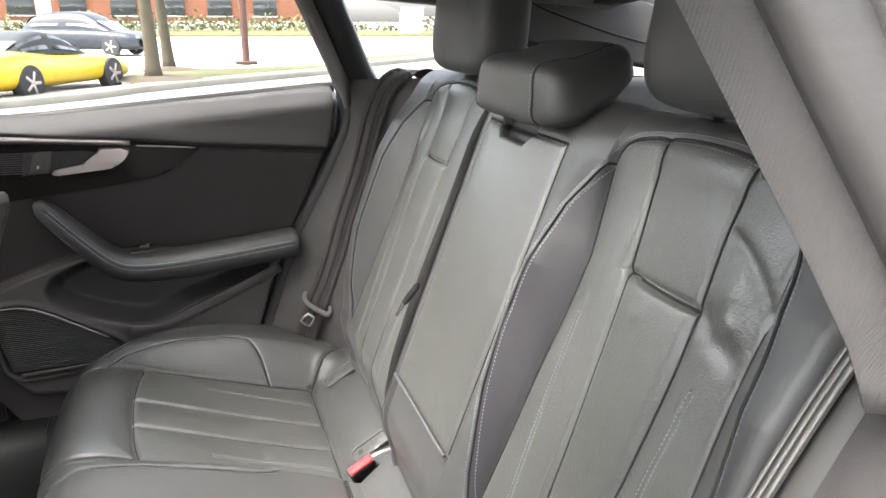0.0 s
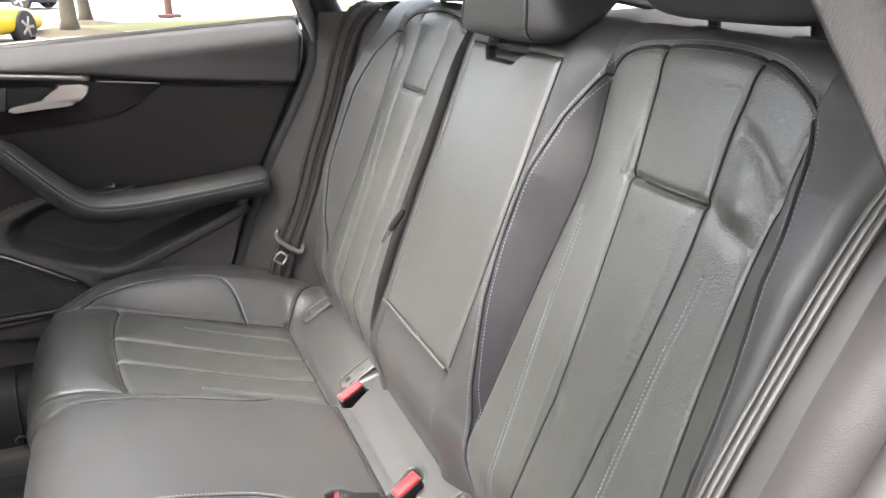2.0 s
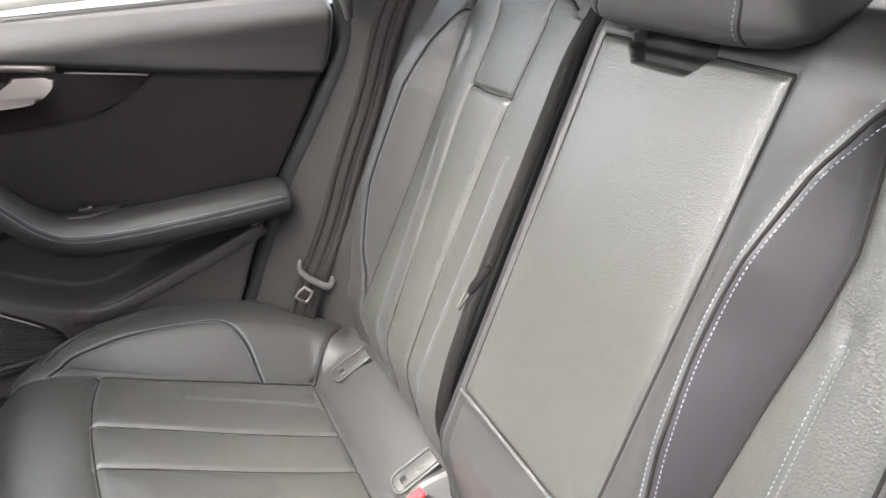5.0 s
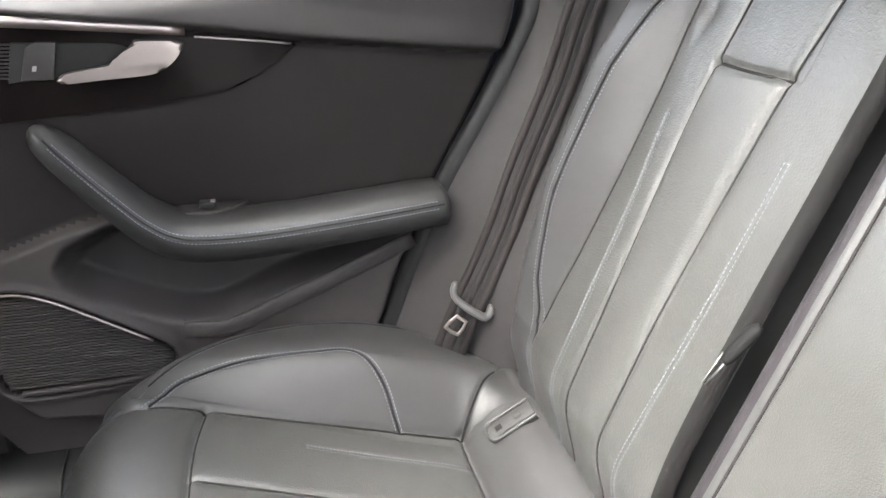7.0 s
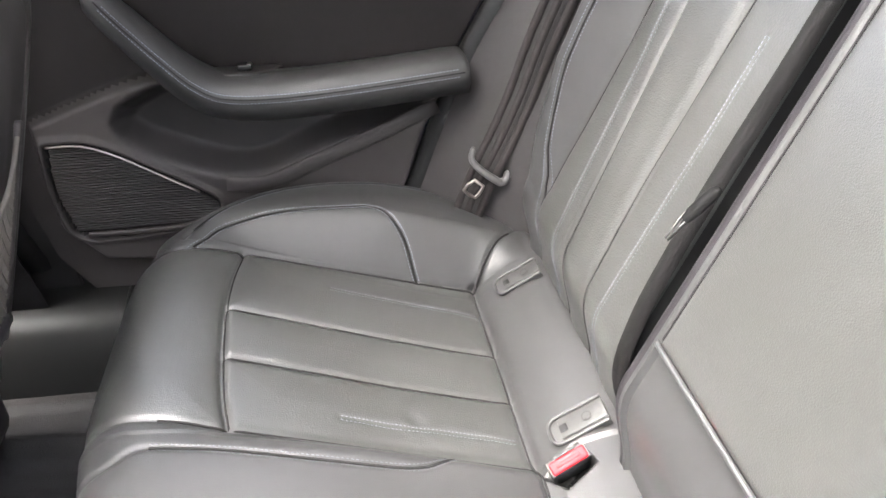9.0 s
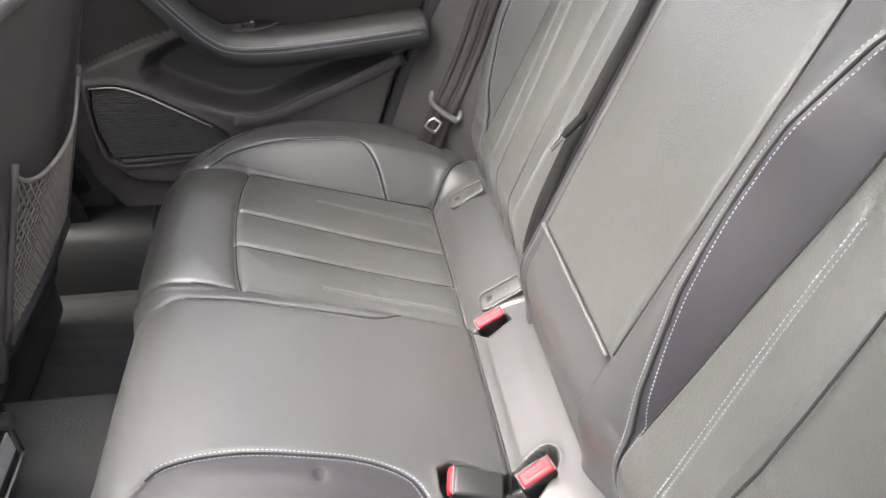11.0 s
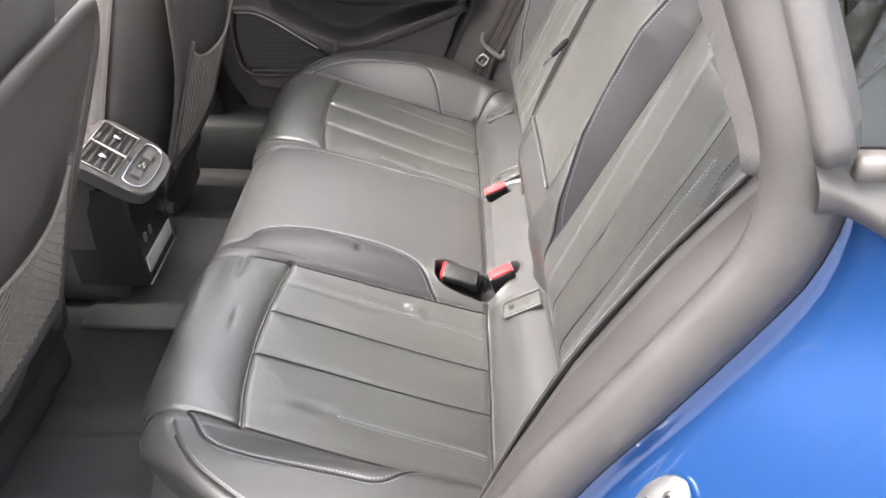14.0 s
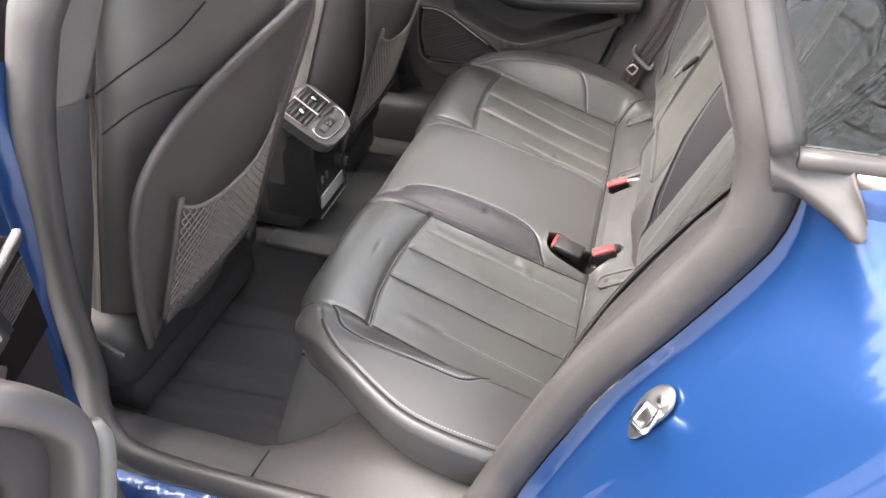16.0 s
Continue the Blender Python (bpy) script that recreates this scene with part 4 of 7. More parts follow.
# fixed quarter windows
for sign in (-1, 1):
    glass_line = [(0.100, 1.092), (0.048, 1.205), (0.006, 1.30), (0.12, 1.318), (0.30, 1.285), (0.50, 1.20), (0.585, 1.11), (0.45, 1.096)]
    side_plate(glass_line, 0.703, sign, 0.004, TINT if sign < 0 else GLASS, "quarter_window", car, "dark tinted fixed quarter glass", 0.0)
    q = [(0.10, 1.088), (0.050, 1.203), (0.008, 1.305)] if sign > 0 else [(0.091, 1.088), (0.041, 1.203), (-0.001, 1.305)]
    slim = 1.0 if sign > 0 else 0.55
    pts = [(x, sign * (np.interp(z, [1.1, 1.34], [0.706, 0.621])), z) for x, z in smooth_line(q, 20)]
    v, f = sweep(pts, [(a * sign, b * slim) for a, b in [(-0.014, -0.022), (0.008, -0.022), (0.012, -0.012), (0.012, 0.010), (0.006, 0.016), (-0.014, 0.016)]], side=(0, 1, 0))
    mpart("window_frame", v, f, PLASTIC_LIGHT, car, "grey-black window frame strip")
    q = [(0.105, 1.086), (0.30, 1.090), (0.60, 1.103)]
    pts = [(x, sign * 0.712, z) for x, z in smooth_line(q, 20)]
    v, f = sweep(pts, ring(0.009, 0.008, 10, 0.6), side=(0, 1, 0))
    mpart("window_frame", v, f, RUBBER, car)
    v, f = sweep([(x + 0.045, y * 1.006, z - 0.012) for x, y, z in pts], ring(0.007, 0.010, 10, 0.6), side=(0, 1, 0))
    # the far trim takes plain black
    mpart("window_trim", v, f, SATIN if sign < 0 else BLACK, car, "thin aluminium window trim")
# rubber corner flap under the near quarter glass
UPPER = [(0.080, -0.704, 1.098), (0.100, -0.708, 1.087), (0.122, -0.711, 1.087), (0.143, -0.716, 1.089), (0.150, -0.728, 1.078), (0.158, -0.738, 1.066), (0.164, -0.744, 1.053)]
RIDGE = [(0.086, -0.716, 1.074), (0.104, -0.719, 1.068), (0.122, -0.725, 1.062), (0.138, -0.733, 1.056), (0.150, -0.741, 1.050), (0.160, -0.747, 1.046), (0.166, -0.748, 1.043)]
LOWER = [(0.098, -0.700, 1.040), (0.112, -0.703, 1.046), (0.125, -0.712, 1.044), (0.138, -0.722, 1.040), (0.150, -0.733, 1.037), (0.155, -0.740, 1.034), (0.160, -0.743, 1.033)]
U, R, L = (smooth_line(q, 30) for q in (UPPER, RIDGE, LOWER))
rows = [U + (0, 0.02, 0)]
rows += [U * (1 - k) + R * k + np.array((0, 0.004 * math.sin(np.pi * k), 0)) for k in np.linspace(0, 1, 7)]
rows += [R * (1 - k) + L * k - np.array((0, 0.005 * math.sin(np.pi * k), 0)) for k in np.linspace(0, 1, 7)[1:]]
rows += [L + (0, 0.02, 0.004)]
v, f = loft_rows(rows)
mpart("seal_corner", v, f, RUBBER, car, "weathered rubber corner of the door seal")

# roof with headliner, pillars and far glass; the glass roof is added, unseen
def roof_z(x):
    return np.interp(x, [-2.0, -1.3, -0.6, 0.1, 0.7, 1.3], [1.02, 1.30, 1.365, 1.365, 1.318, 1.16])


xs = np.linspace(-1.25, 0.62, 40)
# unseen roof opening, added and sized to bring daylight onto the bench
LIGHT_X, LIGHT_Y = (-0.94, -0.06), 0.41


def roof_part(name, zfn, half, material, flip):
    """A roof sheet with the added light opening left out, in four strips."""
    out = []
    for (xa, xb), (ya, yb) in (((-1.25, LIGHT_X[0]), (-half, half)), ((LIGHT_X[1], 0.62), (-half, half)), (LIGHT_X, (-half, -LIGHT_Y)), (LIGHT_X, (LIGHT_Y, half))):
        g = [[(x, y, zfn(x, y)) for x in np.linspace(xa, xb, 22)] for y in np.linspace(ya, yb, 14)]
        v, f = loft_rows(g)
        out.append((v, f[:, ::-1] if flip else f))
    return mpart(name, *join(out), material)


liner = roof_part("ceiling", lambda x, y: roof_z(x) - 0.045 - 0.05 * (abs(y) / 0.605) ** 4, 0.605, HEADLINER, True)
tagged(liner, "pale grey woven headliner cloth round an added light opening", "ceiling", kind="structure")
skin = roof_part("roof", lambda x, y: roof_z(x) + 0.01 - 0.06 * (abs(y) / 0.66) ** 3, 0.66, PAINT, False)
skin.parent = car
skin.matrix_parent_inverse = Matrix.Translation(-car.location)
v, f = loft_rows([[(x, y, roof_z(x) - 0.004 - 0.02 * (y / 0.5) ** 2) for x in np.linspace(LIGHT_X[0] - 0.02, LIGHT_X[1] + 0.02, 12)] for y in np.linspace(-LIGHT_Y - 0.02, LIGHT_Y + 0.02, 8)])
pane("glass_roof", v, f, GLASS, car, "clear roof pane, unseen, added to let light in")
for sign in (-1, 1):
    rail = [(x, sign * 0.615, roof_z(x) - 0.075) for x in xs]
    v, f = sweep(rail, ring(0.035, 0.030, 12, 0.7), side=(0, 1, 0))
    mpart("roof_rail", v, f, PLASTIC, car)
    # centre pillar
    pil = smooth_line([(-0.79, 0.40), (-0.80, 0.70), (-0.765, 0.95), (-0.70, 1.12), (-0.60, 1.31)], 24)
    pts = [(x, sign * (y_side(z) - 0.005), z) for x, z in pil]
    v, f = sweep(pts, [(a * sign, b) for a, b in [(-0.055, -0.085), (-0.02, -0.060), (0.02, -0.050), (0.03, -0.03), (0.03, 0.06), (-0.02, 0.075), (-0.055, 0.06)]], side=(0, 1, 0), scale=np.interp(np.linspace(0, 1, 24), [0, 0.4, 1], [1.1, 0.95, 0.6]))
    if sign > 0:
        side_plate([(-0.88, 0.28), (-0.655, 0.28), (-0.66, 0.56), (-0.70, 1.0), (-0.88, 1.0)], 0.742, sign, 0.03, PLASTIC, "pillar_foot", car, "dark plastic foot of the centre pillar", 0.006)
    if sign > 0:
        mpart("centre_pillar", v, f, PLASTIC, car, "dark grey centre pillar trim")
    # front doors and windows ahead of the cabin
    side_plate([(-1.95, 0.25), (-0.80, 0.25), (-0.82, 1.02), (-1.95, 0.99)], 0.74, sign, 0.05, PLASTIC, "front_door", car, "dark front door panel", 0.01)
    side_plate([(-1.80, 1.0), (-0.83, 1.03), (-0.66, 1.29), (-1.30, 1.29)], 0.715, sign, 0.004, GLASS, "front_window", car, "clear side glass", 0.0)
# near centre pillar: seal edge, broad trim face, return towards the belt
for nm, z0, z1, mat_, lb, proud in (("centre_pillar", 0.965, 1.315, PILLAR_PANEL, "grained upper trim panel of the centre pillar", 0.0), ("pillar_foot", 0.26, 0.975, PLASTIC_LIGHT, "grey lower trim of the centre pillar", 0.004)):
    zs = np.linspace(z0, z1, 40)
    seal_x = np.interp(zs, [0.26, 0.44, 0.577, 0.76, 0.89, 0.976, 1.11, 1.315], [-0.80, -0.808, -0.776, -0.728, -0.708, -0.704, -0.655, -0.580])
    face_x = np.interp(zs, [0.26, 0.533, 0.773, 0.913, 0.977, 1.03, 1.10, 1.315], [-0.835, -0.797, -0.721, -0.686, -0.671, -0.650, -0.625, -0.548])
    lean = np.interp(zs, [0.2, 0.95, 1.34], [0.0, 0.0, 0.070])
    rows = [np.stack([seal_x - 0.02, -0.700 + lean, zs], 1), np.stack([seal_x + 0.004 + proud, -0.676 + lean, zs], 1), np.stack([seal_x * 0.6 + face_x * 0.4 + 0.007 + proud, -0.655 + lean, zs], 1),
            np.stack([face_x - 0.002 + proud, -0.630 + lean, zs], 1), np.stack([face_x - 0.014 + proud, -0.618 + lean + proud, zs], 1), np.stack([face_x - 0.10, -0.622 + lean + proud, zs], 1)]
    g = np.array(rows)
    g = np.stack([smooth_line(g[:, k], 26) for k in range(g.shape[1])], 1)
    v, f = loft_rows(list(g))
    mpart(nm, v, f, mat_, car, lb)
# painted pillar face outside the near seal
zs = np.linspace(0.26, 1.05, 30)
edge_x = np.interp(zs, [0.26, 0.44, 0.577, 0.76, 0.89, 0.976, 1.11], [-0.81, -0.815, -0.785, -0.740, -0.722, -0.722, -0.68])
v, f = loft_rows([np.stack([edge_x + a, 0 * zs + b, zs], 1) for a, b in ((0.01, -0.690), (0.004, -0.706), (-0.01, -0.722), (-0.03, -0.735), (-0.06, -0.748), (-0.12, -0.752))])
mpart("pillar_face", v, f[:, ::-1], PAINT, car, "blue painted face of the centre pillar")
# far pillar between door window and quarter window
pil = smooth_line([(0.135, 1.055), (0.098, 1.12), (0.055, 1.21), (0.005, 1.31)], 20)
pts = [(x, np.interp(z, [0.9, 1.1, 1.34], [0.70, 0.690, 0.605]), z) for x, z in pil]
v, f = sweep(pts, [(0.022, -0.030), (0.0, -0.036), (-0.020, -0.026), (-0.026, 0.0), (-0.020, 0.024), (0.022, 0.030)], side=(0, 1, 0))
mpart("door_frame_pillar", v, f, BLACK, car, "black door frame pillar")
# front end: dashboard wall, windscreen
part("dashboard", rbox((0.30, 1.40, 0.62), 0.05, (-2.0, 0, 0.68)), PLASTIC, car, "dark dashboard")
v, f = loft_rows([[(-1.90, y, 1.0), (-1.28, y * 0.86, 1.29)] for y in np.linspace(-0.66, 0.66, 8)])
pane("windscreen", v, f, GLASS, car, "clear windscreen")
# rear: parcel shelf, hatch
shelf = thing("parcel_shelf", "dark grey cloth parcel shelf behind the rear backrest", "shelf", (0.6, 0, 1.05))
rows = [[(x, y, 1.075 + 0.03 * ease(x, 0.45, 1.2) + 0.012 * ease(abs(y), 0.35, 0.5)) for x in np.linspace(0.345, 1.25, 30)] for y in np.linspace(-0.62, 0.62, 30)]
v, f = loft_rows(rows)
mpart("shelf_board", v, f[:, ::-1], CARPET, shelf)
hatch = thing("tailgate", "closed tailgate with sloping rear window, dark inside", "tailgate", (1.1, 0, 1.1))
v, f = loft_rows([[(0.63, y, 1.290 - 0.03 * (y / 0.6) ** 2), (1.32, y * 1.05, 1.10)] for y in np.linspace(-0.50, 0.50, 10)])
pane("rear_window", v, f, GLASS, hatch, "sloping rear window glass")
for sign in (-1, 1):
    panel = smooth_line([(0.350, 1.290), (0.364, 1.260), (0.385, 1.222), (0.405, 1.190), (0.44, 1.174), (0.52, 1.160), (0.60, 1.148), (0.95, 1.09), (1.33, 1.03)], 30).tolist() + [(1.33, 1.10), (0.95, 1.195), (0.74, 1.248), (0.63, 1.285)]
    part("hatch_side", prism(panel, 0.02, lambda a, b, w: (a, sign * (0.575 - w), b), 0.004), PLASTIC_LIGHT, hatch, "grey moulded hatch side trim")
    v, f = sweep([(x, sign * 0.553, z) for x, z in panel[:30]], ring(0.010, 0.008, 10), side=(0, 1, 0))
    mpart("hatch_seal", v, f, BLACK, hatch, "black rubber hatch seal")
    v, f = sweep([(x, sign * 0.5545, z) for x, z in smooth_line([(0.43, 1.262), (0.465, 1.245), (0.52, 1.227), (0.60, 1.203), (0.70, 1.178), (0.95, 1.13)], 24)], ring(0.0022, 0.0022, 8), side=(0, 1, 0))
    mpart("trim_joint", v, f, BLACK, hatch)
    # body side behind the quarter glass
    side_plate([(0.10, 0.25), (1.45, 0.25), (1.45, 1.09), (0.62, 1.10), (0.20, 1.085), (0.135, 1.02), (0.10, 0.9)], 0.66, sign, 0.02, PLASTIC, "cargo_side", car, "dark cargo side trim", 0.004)
pts = [(1.33, y, 1.08) for y in np.linspace(-0.57, 0.57, 12)]
v, f = sweep(pts, ring(0.05, 0.06, 12, 0.7), side=(0, 0, 1))
mpart("hatch_foot", v, f, PLASTIC, hatch)
pts = [(0.60, y, 1.305 - 0.03 * (y / 0.6) ** 2) for y in np.linspace(-0.57, 0.57, 12)]
v, f = sweep(pts, ring(0.03, 0.06, 12, 0.7), side=(0, 0, 1))
mpart("hatch_head", v, f, PLASTIC, hatch)
part("tail", rbox((0.10, 1.5, 0.85), 0.03, (1.50, 0, 0.65)), PAINT, car)

# floor, tunnel and mats
def floor_z(x, y):
    return 0.262 + 0.125 * ease(abs(y), 0.19, 0.10) + 0.02 * ease(abs(y), 0.56, 0.62)


gx, gy = np.linspace(-1.9, 0.10, 60), np.linspace(-0.64, 0.64, 90)
v, f = loft_rows([[(x, y, floor_z(x, y)) for x in gx] for y in gy])
tagged(mpart("floor", v, f[:, ::-1], CARPET), "dark charcoal carpet on the car floor", "floor", kind="structure")
def mat_ribs(x, y):
    """Two broad raised bands along the car, slightly askew."""
    q = y + 0.075 * (x + 0.75)
    return 0.011 * (ease(abs(q - 0.345), 0.078, 0.052) + ease(abs(q - 0.488), 0.040, 0.018))


for sign in (-1, 1):
    mx, my = np.linspace(-1.05, -0.515, 40), np.linspace(0.215, 0.585, 110)
    rows = [[(x, sign * y, 0.270 + mat_ribs(x, y) + 0.006 * max(ease(y, 0.565, 0.585), ease(x, -0.53, -0.515))) for x in mx] for y in my]
    v, f = loft_rows(rows if sign < 0 else rows[::-1])
    fm = thing("floor_mat", "black rubber-backed floor mat in the rear footwell", "floor mat", (-0.8, sign * 0.4, 0.27), "footwell mats")
    mpart("mat", v, f, MAT, fm)
    hook = [(-0.582 + 0.010 * math.cos(q), sign * 0.590, 0.292 + 0.010 * math.sin(q)) for q in np.linspace(-0.4, 3.9, 18)]
    v, f = sweep([(x, y + sign * 0.006 * k / 17, z) for k, (x, y, z) in enumerate(hook)], ring(0.0022, 0.0022, 8), side=(0, 1, 0))
    mpart("mat_clip", v, f, PLASTIC_LIGHT, fm, "small curled grey mat clip")
bmm = rbox((0.24, 0.34, 0.012), 0.005, (-0.63, 0.03, 0.393))
tm = thing("tunnel_mat", "dark grey carpet mat over the centre tunnel", "floor mat", (-0.63, 0.03, 0.387))
part("mat", bmm, make_mat("tunnel_carpet", (0.036, 0.036, 0.034), 0.95, var=0.2, var_scale=12, grain=0.002, grain_scale=450, grain_kind="noise"), tm)
# upright under the bench
rows = []
for z in np.linspace(0.255, 0.45, 14):
    half, front = 0.590 - 0.62 * (z - 0.27), -0.530 + 0.16 * (z - 0.27)
    side = [(front + 0.05 * ease(a, 0.40, 0.15), half * a / 0.56) for a in np.linspace(0, 0.56, 20)]
    side += [(front + 0.002 + 0.26 * k, half + 0.003 * math.sin(np.pi * k)) for k in np.linspace(0, 1, 12)[1:]]
    rows.append([(x, -y, z) for x, y in side[::-1]] + [(x, y, z) for x, y in side[1:]])
v, f = loft_rows(rows)
mpart("seat_riser", v, f, make_mat("grey_riser_carpet", (0.050, 0.049, 0.049), 0.95, var=0.2, var_scale=14, grain=0.0015, grain_scale=600, grain_kind="noise"), car, "carpeted riser under the rear bench")

# ---- rear doors ----
WIRE = make_mat("dark_mesh", (0.040, 0.038, 0.037), 0.45, metal=0.3, var=0.1)
SWITCH = make_mat("switch_plastic", (0.030, 0.027, 0.026), 0.42, var=0.1)
ICON = make_mat("pale_symbol_print", (0.32, 0.32, 0.31), 0.6, var=0.1)
TRIM_LOW = make_mat("lower_door_plastic", (0.044, 0.039, 0.038), 0.5, var=0.1, var_scale=5, grain=0.0002, grain_scale=1000, spec=0.35)
INSERT = make_mat("door_insert_leatherette", (0.0185, 0.0158, 0.0155), 0.62, var=0.1, var_scale=5, grain=0.0002, grain_scale=800, spec=0.2)
POCKET = [(-0.535, 0.722), (-0.548, 0.690), (-0.525, 0.655), (-0.44, 0.615), (-0.385, 0.600), (-0.335, 0.602), (-0.27, 0.632), (-0.16, 0.672), (-0.10, 0.706), (-0.14, 0.735), (-0.30, 0.735), (-0.40, 0.745), (-0.47, 0.752)]
SPEAKER = [(-0.640, 0.668), (-0.592, 0.668), (-0.55, 0.652), (-0.50, 0.622), (-0.44, 0.585), (-0.415, 0.560), (-0.43, 0.530), (-0.50, 0.522), (-0.615, 0.518), (-0.640, 0.560), (-0.646, 0.615)]
POCKET, SPEAKER = (smooth_line(q + q[:1], 70)[:-1].tolist() for q in (POCKET, SPEAKER))
BAND = [(-0.66, 0.698), (-0.60, 0.722), (-0.53, 0.748), (-0.47, 0.765), (-0.40, 0.76), (-0.20, 0.745), (-0.04, 0.735), (-0.06, 0.690), (-0.12, 0.575), (-0.18, 0.47), (-0.40, 0.45), (-0.60, 0.468), (-0.655, 0.53)]
TOP_LINE = [(-0.82, 1.018), (-0.546, 1.001), (-0.352, 0.986), (-0.226, 0.972), (-0.10, 0.962), (0.07, 0.950)]
REAR_LINE = [(0.40, -0.195), (0.46, -0.175), (0.52, -0.142), (0.57, -0.118), (0.66, -0.092), (0.76, -0.048), (0.86, 0.002), (0.944, 0.040), (1.0, 0.057), (1.06, 0.064), (1.10, 0.064)]


def build_door(label, shut=True):
    """A rear door in place on the far side; its inner face looks towards -y."""
    door = thing("car_door", label, "car door", (-0.4, 0.72, 0.42))
    nx, nz = 230, 190
    u = np.linspace(0, 1, nx)
    zs = np.linspace(0.405, 1.100, nz)
    rear = np.interp(zs, [r[0] for r in REAR_LINE], [r[1] for r in REAR_LINE])
    front = np.interp(zs, [0.40, 0.47, 0.56, 0.70, 1.1], [-0.60, -0.645, -0.665, -0.672, -0.672]) - 0.03
    X = front[:, None] + (rear - front)[:, None] * u
    Z = np.repeat(zs[:, None], nx, 1)
    ztop = np.interp(X, [-0.80, -0.57, -0.27, 0.03], [1.026, 1.043, 1.068, 1.092])
    Z = Z - (1.10 - ztop) * ease(Z, 0.93, 1.10)
    topl = np.interp(X, [t[0] for t in TOP_LINE], [t[1] for t in TOP_LINE])
    above = Z - topl
    y = 0.704 - 0.010 * ease(Z, 0.72, 0.95)
    band, pocket, spk = signed(X, Z, BAND), signed(X, Z, POCKET), signed(X, Z, SPEAKER)
    y -= 0.022 * ease(band, -0.004, 0.010)
    y += 0.048 * ease(pocket, -0.003, 0.030)
    y -= 0.006 * np.exp(-((spk + 0.006) / 0.005) ** 2)
    y += 0.010 * ease(spk, -0.002, 0.003)
    y -= 0.024 * ease(above, -0.001, 0.012) - 0.004 * ease(above, 0.012, 0.05)
    y += 0.055 * ease(ztop - Z, 0.055, 0.0) ** 1.4
    y += 0.004 * np.exp(-(above / 0.003) ** 2)
    edge = (rear - zs * 0)[:, None] - X
    y += 0.03 * ease(edge, 0.018, 0.0) ** 2
    P = np.stack([X, y, Z], -1)
    mid4 = lambda q: (q[:-1, :-1] + q[1:, :-1] + q[1:, 1:] + q[:-1, 1:]) / 4
    X, Z, above, band, pocket, spk = (mid4(q) for q in (X, Z, above, band, pocket, spk))
    tag = np.zeros(X.shape, int)
    tag[above > 0] = 1
    tag[band > 0] = 2
    tag[pocket > 0.002] = 3
    tag[spk > 0] = 4
    tag[(Z < 0.70) & (tag == 0)] = 2
    grid_parts(np.swapaxes(P, 0, 1)[:, ::1], tag.T, {0: ("door_insert", INSERT, "dark leatherette insert"), 1: ("top_roll", PLASTIC, "soft dark upper door trim"),
               2: ("lower_trim", TRIM_LOW, "moulded dark plastic"), 3: ("map_pocket", PLASTIC, "hollow door pocket"), 4: ("speaker_grille", BLACK, "black speaker grille")}, door)
    lay = lambda y0: (lambda a, b, w: (a, y0 - w, b))
    # gloss trim with its bright edge
    trim = smooth_line([(-0.80, 1.004), (-0.546, 0.992), (-0.36, 0.981), (-0.232, 0.9705)], 20).tolist() + smooth_line([(-0.226, 0.968), (-0.262, 0.943), (-0.300, 0.920), (-0.35, 0.910), (-0.401, 0.902), (-0.57, 0.884), (-0.80, 0.864)], 30).tolist()
    part("gloss_trim", prism(trim, 0.010, lay(0.700), 0.003), PIANO, door, "gloss black decorative trim")
    v, f = sweep([(x, 0.6845, z + 0.0065) for x, z in smooth_line([(-0.80, 1.004), (-0.546, 0.993), (-0.355, 0.982)], 24)], [(-0.004, -0.006), (0.003, -0.006), (0.003, 0.006), (-0.004, 0.006)], side=(0, 1, 0))
    mpart("trim_strip", v, f, SATIN, door, "satin aluminium strip")
    v, f = sweep([(x, 0.6865, z) for x, z in smooth_line([(-0.345, 0.9805), (-0.28, 0.9755), (-0.232, 0.971)], 12)], ring(0.002, 0.0014, 8), side=(0, 1, 0))
    mpart("trim_strip", v, f, SATIN, door)
    # handle in its black well
    well = [(-0.545, 0.976), (-0.440, 0.974), (-0.418, 0.970), (-0.428, 0.952), (-0.442, 0.946), (-0.500, 0.936), (-0.555, 0.930)]
    part("handle_well", prism(well, 0.0025, lay(0.691), 0.001), BLACK, door)
    grip = smooth_line([(-0.413, 0.978), (-0.36, 0.976), (-0.365, 0.960), (-0.378, 0.948), (-0.397, 0.9395), (-0.45, 0.9345), (-0.494, 0.9305), (-0.501, 0.934), (-0.493, 0.941), (-0.45, 0.949), (-0.434, 0.953), (-0.424, 0.961)], 44)
    part("door_handle", prism(grip.tolist(), 0.016, lay(0.689), 0.0045, 3), SATIN, door, "satin metal inner door handle")
    part("lock_switch", prism([(-0.541, 0.933), (-0.506, 0.934), (-0.497, 0.976), (-0.520, 0.976), (-0.530, 0.970)], 0.004, lay(0.690), 0.0015), SWITCH, door, "black lock button with a pale symbol")
    part("switch_symbol", prism([(-0.527, 0.944), (-0.5225, 0.944), (-0.521, 0.950), (-0.5255, 0.950)], 0.0004, lay(0.6858)), ICON, door)
    for k in range(10):
        zz = 0.936 + 0.0042 * k
        part("vent_rib", rbox((0.10, 0.003, 0.0022), 0.0008, (-0.602 + 0.001 * k, 0.6905, zz)), SWITCH, door)
